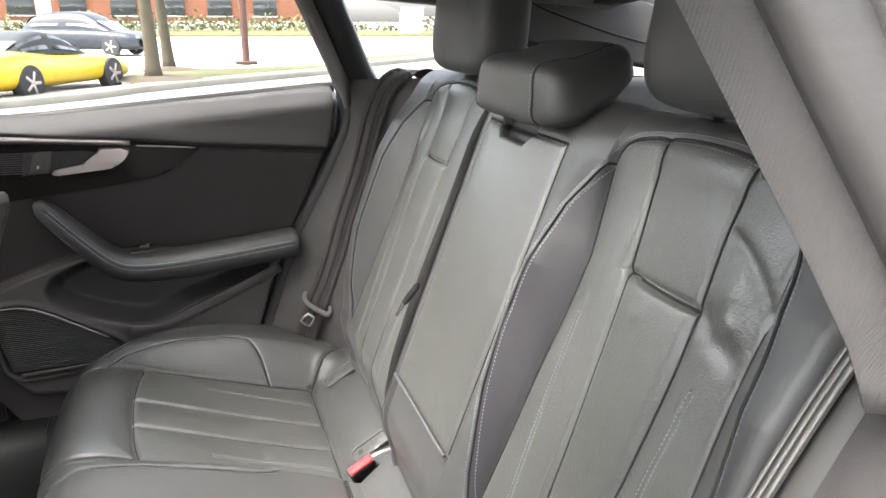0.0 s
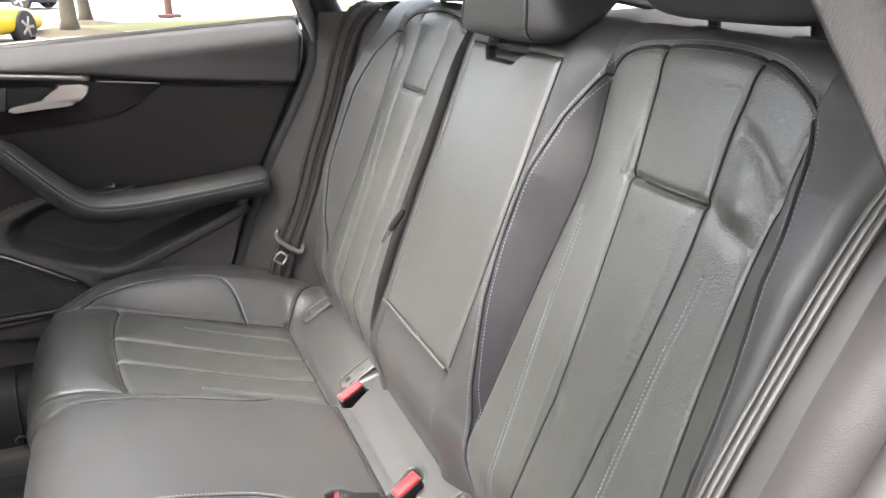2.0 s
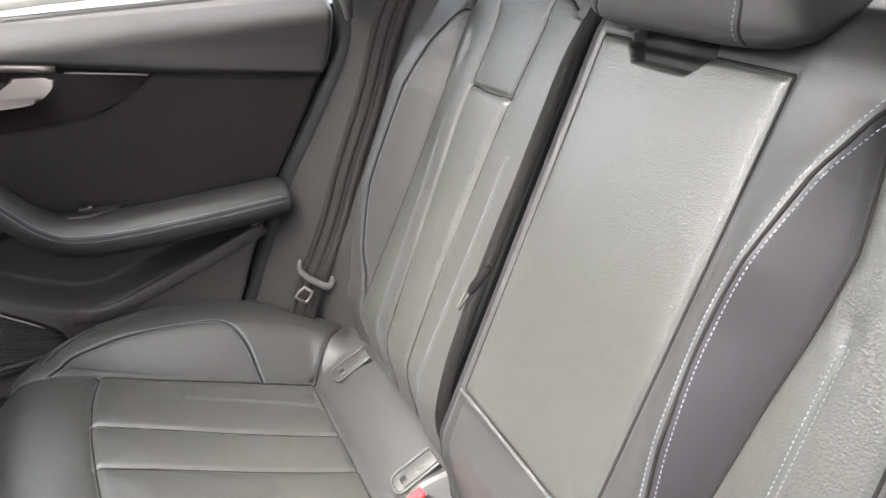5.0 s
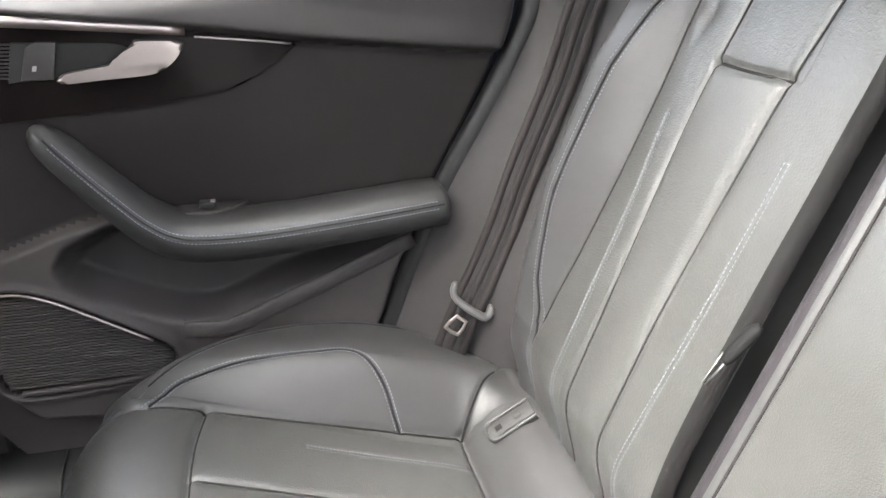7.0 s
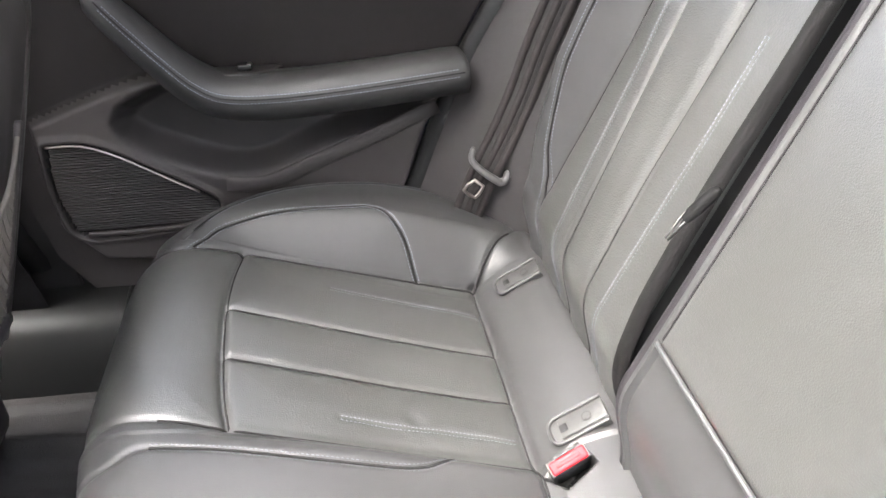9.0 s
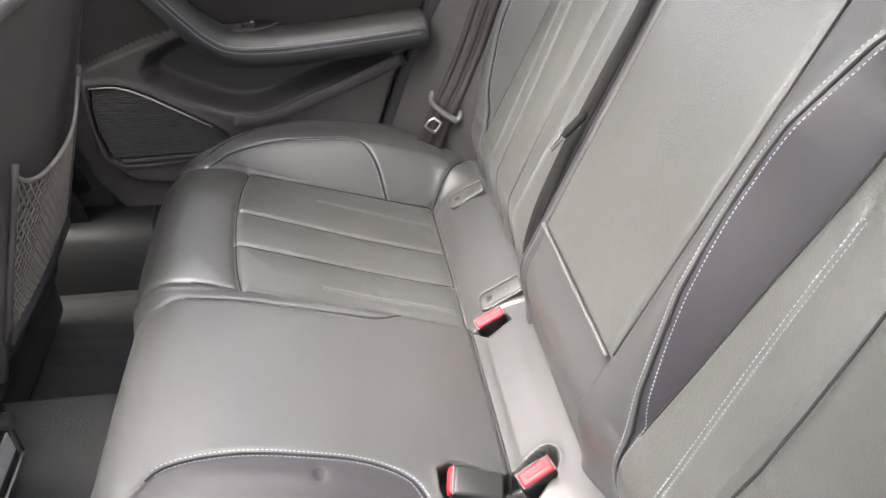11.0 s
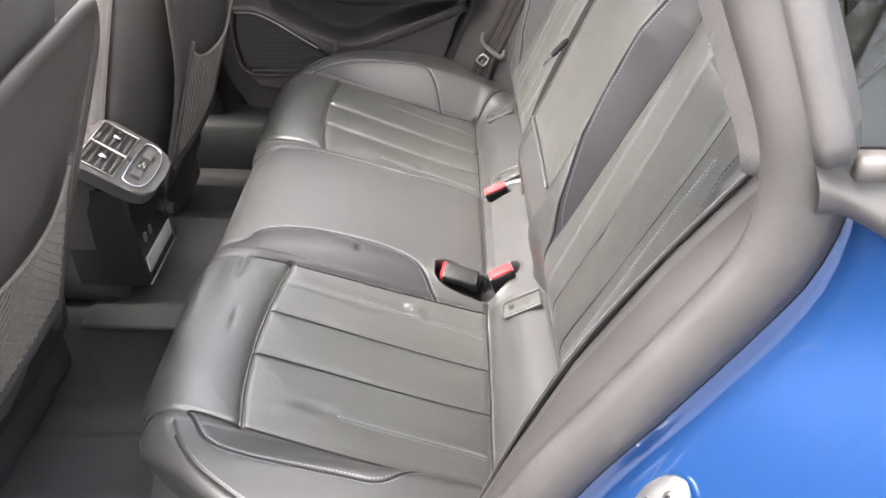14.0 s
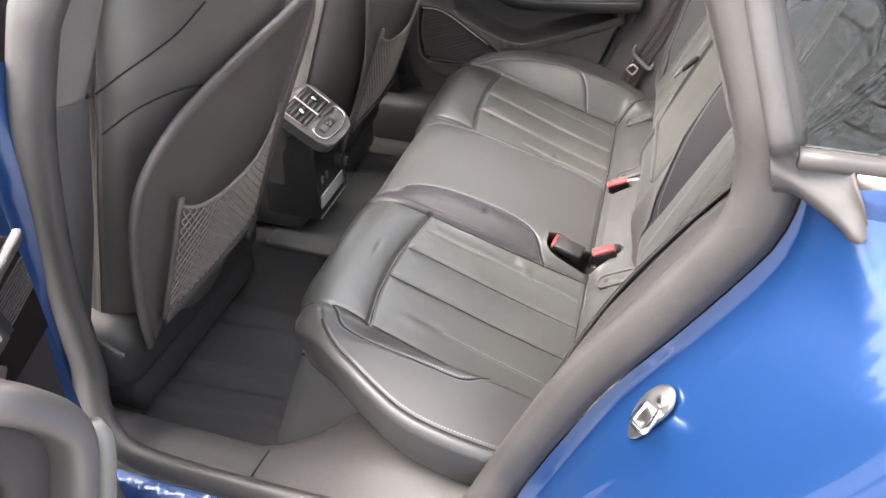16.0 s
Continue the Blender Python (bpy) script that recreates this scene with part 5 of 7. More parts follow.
    # armrest
    line = smooth_line([(-0.532, 0.668, 0.880), (-0.508, 0.652, 0.856), (-0.455, 0.642, 0.800), (-0.415, 0.640, 0.762), (-0.375, 0.640, 0.744), (-0.30, 0.640, 0.742), (-0.20, 0.641, 0.750), (-0.10, 0.645, 0.760), (-0.045, 0.650, 0.765)], 70)
    s = np.linspace(0, 1, 70)
    wide = np.interp(s, [0, 0.03, 0.08, 0.25, 0.42, 0.97, 1], [0.42, 0.66, 0.74, 0.84, 1.06, 1.06, 1.02])
    sec = [(0.058, -0.018), (0.030, -0.0245), (0.0, -0.024), (-0.020, -0.018), (-0.0275, -0.006), (-0.026, 0.008), (-0.012, 0.026), (0.020, 0.036), (0.058, 0.040)]
    v, f = sweep(line, [(a, -b) for a, b in sec][::-1], side=(0, 1, 0), scale=wide)
    mpart("armrest", v, f, DIMMED_LEATHER, door, "padded grey leather armrest with stitched edge")
    rows = []
    for off in ((-0.0268, 0.0030), (-0.0240, 0.0120)):
        t = np.gradient(line, axis=0)
        t /= np.linalg.norm(t, axis=1)[:, None]
        w = np.cross(t, (0, 1, 0))
        w /= np.linalg.norm(w, axis=1)[:, None]
        sd = np.cross(w, t)
        pp = line + wide[:, None] * (sd * off[0] * 1.02 + w * off[1])
        rows.append(stitches(pp[4:-2], np.tile((0, -1.0, 0.2), (64, 1))))
    for v, f in rows:
        mpart("stitching", v, f, STITCH, door, "light stitching")
    pp = line + wide[:, None] * (sd * -0.0262 + w * 0.0072)
    v, f = sweep(pp[3:-1], ring(0.0013, 0.0013, 6), side=(0, 1, 0))
    mpart("seam", v, f, SEAM, door)
    part("window_switch_panel", prism([(a, b) for a, b in [(-0.395, 0.690), (-0.300, 0.690), (-0.315, 0.668), (-0.345, 0.655), (-0.375, 0.655)]], 0.004, lambda a, b, w: (a, b, 0.7665 + w + 0.02 * (a + 0.395)), 0.001), SWITCH, door, "black window switch panel")
    part("window_switch", rbox((0.020, 0.016, 0.008), 0.002, (-0.350, 0.671, 0.776)), BLACK, door)
    part("switch_tip", rbox((0.006, 0.010, 0.003), 0.001, (-0.343, 0.670, 0.7795)), SATIN, door)
    # speaker slats
    zlist = np.arange(0.530, 0.664, 0.0042)
    allm = []
    for zz in zlist:
        xl = np.linspace(-0.66, -0.40, 120)
        ins = xl[inside(xl, np.full(120, zz), SPEAKER)]
        if len(ins) > 2:
            allm.append(sweep([(x, 0.6815 + 0.006 * ease(x, -0.60, -0.50), zz) for x in np.linspace(ins[0] + 0.004, ins[-1] - 0.002, 14)], [(-0.0022, -0.0012), (0.002, -0.0012), (0.002, 0.0012), (-0.0022, 0.0012)], side=(0, 1, 0)))
    for a in allm:
        mpart("speaker_slat", a[0], a[1], WIRE, door)
    v, f = sweep([(x, 0.6755, z) for x, z in smooth_line([(-0.638, 0.668), (-0.592, 0.668), (-0.55, 0.652), (-0.50, 0.622), (-0.44, 0.585)], 24)], ring(0.0022, 0.0018, 8), side=(0, 1, 0))
    mpart("speaker_edge", v, f, SATIN, door, "thin bright speaker edge")
    v, f = sweep([(x, 0.677, z) for x, z in smooth_line([(-0.612, 0.522), (-0.50, 0.5255), (-0.435, 0.532)], 12)], ring(0.004, 0.0045, 8), side=(0, 1, 0))
    mpart("speaker_bar", v, f, TRIM_LOW, door)
    # the diagonal bright moulding edge over the pocket
    v, f = sweep([(x, 0.6835, z) for x, z in smooth_line([(-0.40, 0.592), (-0.34, 0.590), (-0.27, 0.618), (-0.17, 0.661), (-0.08, 0.702)], 24)], ring(0.006, 0.013, 12, 0.9), side=(0, 1, 0))
    mpart("pocket_moulding", v, f, TRIM_LOW, door)
    # glass, window seal and outer skin
    if shut:
        part("door_window", prism([(-0.735, 1.0), (0.055, 1.06), (0.045, 1.10), (-0.03, 1.295), (-0.62, 1.305), (-0.70, 1.16)], 0.004, lambda a, b, w: (a, np.interp(b, [1.0, 1.34], [0.735, 0.62]) + w, b)), GLASS, door, "clear door window glass")
    v, f = sweep([(x, 0.731, z) for x, z in [(-0.74, 1.016), (-0.4, 1.046), (0.06, 1.080)]], ring(0.007, 0.010, 8, 0.7), side=(0, 1, 0))
    mpart("window_seal", v, f, BLACK, door)
    skin = [(-0.74, 0.30), (-0.20, 0.30), (-0.12, 0.50), (0.03, 0.80), (0.085, 1.0), (0.08, 1.062), (-0.75, 1.030)]
    part("door_skin", prism(skin, 0.03, lambda a, b, w: (a, 0.775 + w + 0.045 * math.sin((b - 0.3) * 3.6), b), 0.012), PAINT, door, "bright blue outer door skin")
    frame_line = smooth_line([(0.066, 1.085), (0.058, 1.12), (0.015, 1.22), (-0.035, 1.305), (-0.30, 1.318), (-0.60, 1.312), (-0.70, 1.17), (-0.745, 1.04)], 60)
    v, f = sweep([(x, np.interp(z, [1.0, 1.34], [0.728, 0.613]), z) for x, z in frame_line], ring(0.016, 0.012, 10, 0.7), side=(0, 1, 0))
    if shut:
        mpart("window_frame", v, f, BLACK, door, "black window frame")
    part("door_core", prism([(-0.70, 0.42), (-0.20, 0.42), (-0.06, 0.60), (0.05, 0.85), (0.105, 1.00), (0.10, 1.064), (-0.70, 1.02)], 0.03, lambda a, b, w: (a, 0.738 + w, b)), BLACK if shut else PAINT, door)
    return door


far_door = build_door("dark padded rear door closed, with metal handle and armrest")
near_door = build_door("open blue rear door showing its dark padded inner side", shut=False)
# the padded lining stops short of the hinge, where the painted frame shows
bpy.context.view_layer.update()
for ch in list(near_door.children):
    if ch.name.split(".")[0] in ("armrest", "stitching", "seam"):
        bpy.data.objects.remove(ch)
    elif ch.name.split(".")[0] not in ("door_core", "door_skin"):
        bm = bmesh.new()
        bm.from_mesh(ch.data)
        inv = ch.matrix_world.inverted()
        bmesh.ops.bisect_plane(bm, geom=bm.verts[:] + bm.edges[:] + bm.faces[:], plane_co=inv @ Vector((-0.615, 0.7, 0.8)), plane_no=(-1, 0, 0), clear_outer=True)
        if len(bm.faces):
            bm.to_mesh(ch.data)
        bm.free()
near_door["label"] = "open blue rear door showing its dark padded inner side"
hinge = Vector((-0.720, -0.780, 0.0))
near_door.matrix_world = Matrix.Translation((hinge.x, hinge.y, -0.06)) @ Matrix.Rotation(radians(-69), 4, "Z") @ Matrix.Translation(-hinge) @ Matrix.Diagonal((1, -1, 1, 1)) @ Matrix.Translation((-0.4, 0.72, 0.42))

# each door's core carries its other parts and hangs on the car
bpy.context.view_layer.update()
for door in (far_door, near_door):
    core = next(c for c in door.children if c.name.startswith("door_core"))
    others = [(c, c.matrix_world.copy()) for c in door.children if c is not core]
    own = core.matrix_world.copy()
    core.parent, core.matrix_parent_inverse = car, Matrix.Translation(-car.location)
    core.matrix_basis, core.name, core["label"] = own, "door", door["label"]
    for c, w in others:
        c.parent, c.matrix_parent_inverse, c.matrix_basis = core, own.inverted(), w
    bpy.data.objects.remove(door)

# near door: brightened armrest bent round a pull opening, and the trim's rounded edge
bpy.context.view_layer.update()


def on_door(name, mesh, material, label=""):
    ob = mpart(name, *mesh, material, None, label)
    ob.parent, ob.matrix_parent_inverse = core, core.matrix_world.inverted()


bend = smooth_line([(-0.545, -1.050, 0.905), (-0.518, -1.015, 0.903), (-0.505, -0.990, 0.884), (-0.500, -0.957, 0.826), (-0.500, -0.953, 0.781), (-0.502, -0.972, 0.723), (-0.505, -1.002, 0.649), (-0.510, -1.030, 0.560)], 60)
on_door("armrest", sweep(bend, ring(0.024, 0.019, 20, 0.7), side=(1, 0, 0)), LIT_LEATHER, "grey stitched leather armrest with a pull opening")
way = np.gradient(bend, axis=0)
way /= np.linalg.norm(way, axis=1)[:, None]
outer = np.cross(way, (1, 0, 0)) * (1 if np.cross(way, (1, 0, 0))[30, 1] > 0 else -1)
for d, w in ((0.0165, 0.0125), (0.0135, 0.0165)):
    on_door("stitching", stitches(bend + np.array((1, 0, 0)) * w * 1.12 + outer * d, outer + (0.8, 0, 0)), STITCH)
on_door("armrest_cup", sweep(bend - outer * 0.036 + (-0.022, 0, 0), ring(0.012, 0.032, 16, 0.7), side=(1, 0, 0)), PLASTIC, "dark grey hollow behind the armrest pull")
edge_line = smooth_line([(-0.505, -0.915, 0.775), (-0.500, -0.923, 0.745), (-0.500, -0.945, 0.685), (-0.500, -0.977, 0.606), (-0.505, -1.01, 0.52)], 30)
on_door("trim_edge", sweep(edge_line, ring(0.016, 0.013, 14, 0.8), side=(1, 0, 0), scale=np.interp(np.linspace(0, 1, 30), [0, 0.08, 1], [0.5, 1, 1])), DOOR_EDGE, "smooth grey edge of the door trim")

# ---- headrests ----
def pillow_mesh(w, d, h, at, lean=0.0, power=0.55, n=36, m=18, taper=0.0, front=0.0):
    """A padded cushion: superellipsoid of width w (y), depth d (x), height h (z)."""
    rows = []
    for i in np.linspace(-np.pi / 2, np.pi / 2, m):
        row = []
        for j in np.linspace(0, 2 * np.pi, n):
            ci, si, cj, sj = math.cos(i), math.sin(i), math.cos(j), math.sin(j)
            e = lambda c, p: math.copysign(abs(c) ** p, c)
            z = e(si, power)
            s = e(ci, power)
            x, y = d / 2 * s * e(cj, power) , w / 2 * s * e(sj, power) * (1 - taper * z)
            x += front * (y / (w / 2)) ** 2 * -1
            row.append((at[0] + x + lean * z * h / 2, at[1] + y, at[2] + z * h / 2))
        rows.append(row)
    g = np.array(rows)
    return g


def add_headrest(at, w, d, h, label, lean, posts=True, low=False):
    hr = thing("headrest", label, "headrest", (at[0], at[1], at[2] - h / 2), "rear headrests")
    g = pillow_mesh(w, d, h, at, lean, 0.45 if not low else 0.5, 48, 28, 0.06)
    if low:
        k = ease(g[..., 0], at[0] - 0.02, at[0] + d / 2)
        g[..., 2] += 0.022 * k + 0.030 * k * ease(g[..., 2], at[2] + 0.02, at[2] - h / 2)
        g[..., 0] -= 0.006 * ease(g[..., 2], at[2] + 0.0, at[2] - h / 2)
    v, f = loft_rows(g)
    mpart("pad", v, f[:, ::-1], DIMMED_LEATHER, hr, "smooth dark grey leather pad")
    rows = []
    for sg in (-1, 1):
        line = []
        for q in np.linspace(0.1, 2.9, 40):
            line.append((at[0] + (d / 2 + 0.001) * -math.cos(q) * 0.97, at[1] + sg * w * 0.36, at[2] + (h / 2 + 0.0005) * min(1, math.sin(q) ** 0.4)))
        if not low:
            line = [(x + lean * h / 2, y, z) for x, y, z in line]
            rows.append(stitches(line, np.tile((0, 0, 1.0), (40, 1))))
    for v, f in rows:
        mpart("stitching", v, f, STITCH, hr)
    if low:
        def cap(yy, q, grow=1.0):
            """A point of the pad's outline across its width at yy."""
            e = lambda c: math.copysign(abs(c) ** 0.5, c)
            r = (1 - abs(2 * yy / w) ** 4) ** 0.25 * grow
            x, z = at[0] + d / 2 * r * e(math.cos(q)), at[2] + h / 2 * r * e(math.sin(q))
            y = at[1] + yy * (1 - 0.06 * (z - at[2]) * 2 / h)
            k = float(ease(x, at[0] - 0.02, at[0] + d / 2))
            z += 0.022 * k + 0.030 * k * float(ease(z, at[2] + 0.02, at[2] - h / 2))
            return (x - 0.006 * float(ease(z, at[2], at[2] - h / 2)), y, z)
        for sg in (-1, 1):
            turn = np.linspace(0.15, 1.28 * np.pi, 90)
            mid = np.array([cap(sg * 0.088, q) for q in turn])
            out = np.array([cap(sg * 0.088, q, 1.1) for q in turn]) - mid
            out /= np.linalg.norm(out, axis=1)[:, None]
            mpart("seam", *sweep(mid, ring(0.0013, 0.0013, 6), side=(0, 1, 0)), SEAM, hr)
            mpart("stitching", *stitches([cap(sg * 0.083, q, 1.003) for q in turn], out), STITCH, hr)
    for sg in (-1, 1):
        yy = at[1] + sg * (0.065 if not low else 0.07)
        part("post", cyl(0.0065, 0.08, (at[0] + 0.012, yy, at[2] - h / 2 - 0.010), (0, -12, 0)), BLACK, hr)
        part("collar", rbox((0.030, 0.042, 0.026), 0.008, (at[0] + 0.012 - 0.004, yy, at[2] - h / 2 - 0.022), (0, 10, 0)), PLASTIC, hr)
    return hr


add_headrest((0.245, 0.340, 1.235), 0.265, 0.10, 0.20, "upright dark leather rear headrest on the passenger side", 0.10)
add_headrest((0.258, -0.335, 1.240), 0.265, 0.10, 0.20, "upright dark leather rear headrest beside the open door", 0.10)
add_headrest((0.212, 0.0, 1.141), 0.258, 0.135, 0.084, "low saddle-shaped dark leather middle headrest", 0.0, low=True)

# ---- seat belts ----
WEBSEC = [(-0.0235, -0.0006), (0.0235, -0.0006), (0.0235, 0.0006), (-0.0235, 0.0006)]


def strap(path, side, parent, n=50, width=1.0, striped=False, web=WEB):
    p = smooth_line(path, n)
    s = np.array(side, float)
    sec = [(a * width, b) for a, b in WEBSEC]
    v, f = sweep(p, sec, side=s)
    mpart("webbing", v, f, web, parent)
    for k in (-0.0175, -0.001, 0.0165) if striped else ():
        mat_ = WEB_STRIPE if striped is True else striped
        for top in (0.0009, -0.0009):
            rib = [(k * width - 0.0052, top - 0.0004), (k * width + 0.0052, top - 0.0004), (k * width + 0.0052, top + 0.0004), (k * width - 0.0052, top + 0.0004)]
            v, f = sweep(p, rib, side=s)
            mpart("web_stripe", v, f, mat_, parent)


WEB_RIB = make_mat("belt_webbing_fold", (0.029, 0.0250, 0.0245), 0.65, spec=0.2, var=0.1, var_scale=20, grain=0.0004, grain_scale=1500, grain_kind="noise")
belt = thing("seat_belt", "dark grey-brown seat belt with tongue hanging at the far side", "seat belt", (0.02, 0.61, 0.6), "seat belts")
strap([(-0.050, 0.617, 0.520), (-0.036, 0.610, 0.578), (-0.016, 0.610, 0.632), (0.0045, 0.6135, 0.675), (0.0285, 0.6135, 0.739), (0.0525, 0.6135, 0.817), (0.092, 0.6135, 0.926), (0.121, 0.6135, 1.028),
       (0.152, 0.613, 1.092), (0.205, 0.615, 1.118), (0.27, 0.625, 1.10)], (0.93, -0.36, 0.04), belt, striped=WEB_RIB)
# tongue: grey carrier bar with upturned ends and a bright metal loop
bar = smooth_line([(-0.039, 0.600, 0.669), (-0.0425, 0.598, 0.655), (-0.037, 0.597, 0.643), (-0.022, 0.596, 0.629), (-0.006, 0.596, 0.617), (0.003, 0.597, 0.612), (0.011, 0.599, 0.616), (0.0125, 0.601, 0.628)], 44)
v, f = sweep(bar, ring(0.0055, 0.0048, 12, 0.8), side=(0, 1, 0), scale=np.interp(np.linspace(0, 1, 44), [0, 0.04, 0.5, 0.9, 0.97, 1], [0.5, 0.85, 1.1, 1.15, 0.9, 0.5]))
mpart("tongue_bar", v, f, make_mat("grey_tongue_plastic", (0.085, 0.083, 0.083), 0.38, var=0.1), belt, "grey plastic tongue carrier")
e1, e2, c0 = np.array((0.79, 0.0, -0.62)), np.array((-0.62, 0.0, -0.79)), np.array((-0.037, 0.597, 0.604))
loop = [c0 + e1 * a + e2 * b for a, b in ((-0.0085, -0.011), (-0.0115, 0.0), (-0.0110, 0.0105), (0.0, 0.0120), (0.0110, 0.0105), (0.0115, 0.0), (0.0085, -0.011))]
v, f = sweep(np.array(loop), [(-0.0012, -0.0024), (0.0012, -0.0024), (0.0012, 0.0024), (-0.0012, 0.0024)], side=(0, 1, 0), closed=True)
mpart("tongue_plate", v, f, SATIN, belt, "bright metal tongue loop")

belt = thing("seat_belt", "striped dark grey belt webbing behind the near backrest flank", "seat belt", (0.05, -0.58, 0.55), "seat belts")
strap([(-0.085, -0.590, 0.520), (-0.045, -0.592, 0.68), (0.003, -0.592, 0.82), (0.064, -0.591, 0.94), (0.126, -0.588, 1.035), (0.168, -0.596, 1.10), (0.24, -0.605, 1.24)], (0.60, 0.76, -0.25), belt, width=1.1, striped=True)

belt = thing("seat_belt", "black middle belt with metal clip beside the armrest panel", "seat belt", (0.06, 0.178, 0.5), "seat belts")
WEB_BLACK = make_mat("black_belt_webbing", (0.009, 0.0085, 0.0085), 0.7, spec=0.15, var=0.1, var_scale=20, grain=0.0004, grain_scale=1500, grain_kind="noise")
strap([(0.070, 0.190, 0.500), (0.038, 0.188, 0.590), (0.045, 0.187, 0.667), (0.068, 0.185, 0.748), (0.083, 0.184, 0.791), (0.109, 0.184, 0.859), (0.131, 0.184, 0.914), (0.160, 0.184, 0.99), (0.190, 0.182, 1.065), (0.237, 0.178, 1.130), (0.30, 0.178, 1.137)],
      (0.60, -0.76, -0.25), belt, width=0.36, web=WEB_BLACK)
c0, c1, c2 = np.array((0.077, 0.160, 0.820)), np.array((0.060, 0.163, 0.797)), np.array((0.045, 0.165, 0.775))
v, f = sweep(smooth_line([c0 + (0.004, -0.002, 0.006), c0, (c0 + c1) / 2, c1, c1 + (c1 - c0) * 0.12], 16), ring(0.0045, 0.0062, 12, 0.8), side=(1, 0, 0), scale=np.interp(np.linspace(0, 1, 16), [0, 0.15, 0.8, 1], [0.5, 1, 1, 0.7]))
mpart("clip_body", v, f, make_mat("grey_clip_plastic", (0.007, 0.007, 0.007), 0.75, var=0.08, spec=0.12), belt, "dark grey plastic belt clip")
STEEL_DARK = make_mat("dull_clip_steel", (0.09, 0.09, 0.088), 0.42, metal=1.0, var=0.08)
v, f = sweep(np.array([c1 + (0.002, -0.003, 0.004), c2 + (0.001, -0.002, 0), c2 + (0.0, 0.002, 0.0), c1 + (-0.001, 0.003, 0.004)]), ring(0.0014, 0.0014, 8), side=(1, 0, 0))
mpart("clip_tongue", v, f, STEEL_DARK, belt, "narrow metal clip tongue")

# ---- buckles ----
def buckle(top, up, along, label, size):
    """A belt buckle whose red button faces up at top, its broad side running along."""
    bk = thing("belt_buckle", label, "belt buckle", tuple(top), "belt buckles")
    ax = -Vector(up).normalized()
    az = ax.cross(Vector(along)).normalized()
    ay = az.cross(ax)
    ctr = Vector(top) + ax * size[0] / 2
    m = Matrix.Translation(ctr) @ Matrix((ax, ay, az)).transposed().to_4x4()
    for nm, bm, mat_, lb in (("housing", rbox(size, 0.005), BLACK, "black buckle housing"),
                             ("button", rbox((0.006, size[1] * 0.90, size[2] * 0.76), 0.0025, (-size[0] / 2 - 0.0015, 0, 0.001)), RED, "red release button"),
                             ("button_rim", rbox((0.003, size[1] * 0.99, size[2] * 0.92), 0.001, (-size[0] / 2 + 0.0005, 0, 0)), PLASTIC_LIGHT, ""),
                             ("button_dip", rbox((0.002, size[1] * 0.6, size[2] * 0.22), 0.0009, (-size[0] / 2 - 0.0042, 0, 0.001)), RED, ""),
                             ("slot", rbox((0.002, size[1] * 0.5, 0.003), 0.0008, (-size[0] / 2 - 0.001, 0, -size[2] * 0.42)), BLACK, "")):
        bmesh.ops.transform(bm, matrix=m, verts=bm.verts)
        part(nm, bm, mat_, bk, lb)
    return bk


buckle((-0.120, -0.120, 0.528), (-0.97, 0.15, 0.18), (0.2, 0.95, 0.2), "black belt buckle with red button lying in its well", (0.058, 0.034, 0.017))
buckle((-0.027, -0.124, 0.534), (-0.30, -0.22, 0.92), (0.95, 0.28, 0.30), "black belt buckle with red button facing up", (0.050, 0.044, 0.022))
buckle((-0.024, 0.143, 0.529), (-0.30, -0.42, 0.86), (0.93, 0.20, 0.40), "red-topped belt buckle tucked beside the middle seat", (0.040, 0.046, 0.018))

# ---- child-seat anchor flaps in the rear strip ----
FLAP = make_mat("grey_anchor_plastic", (0.046, 0.045, 0.044), 0.45, var=0.08, grain=0.0002, grain_scale=900)
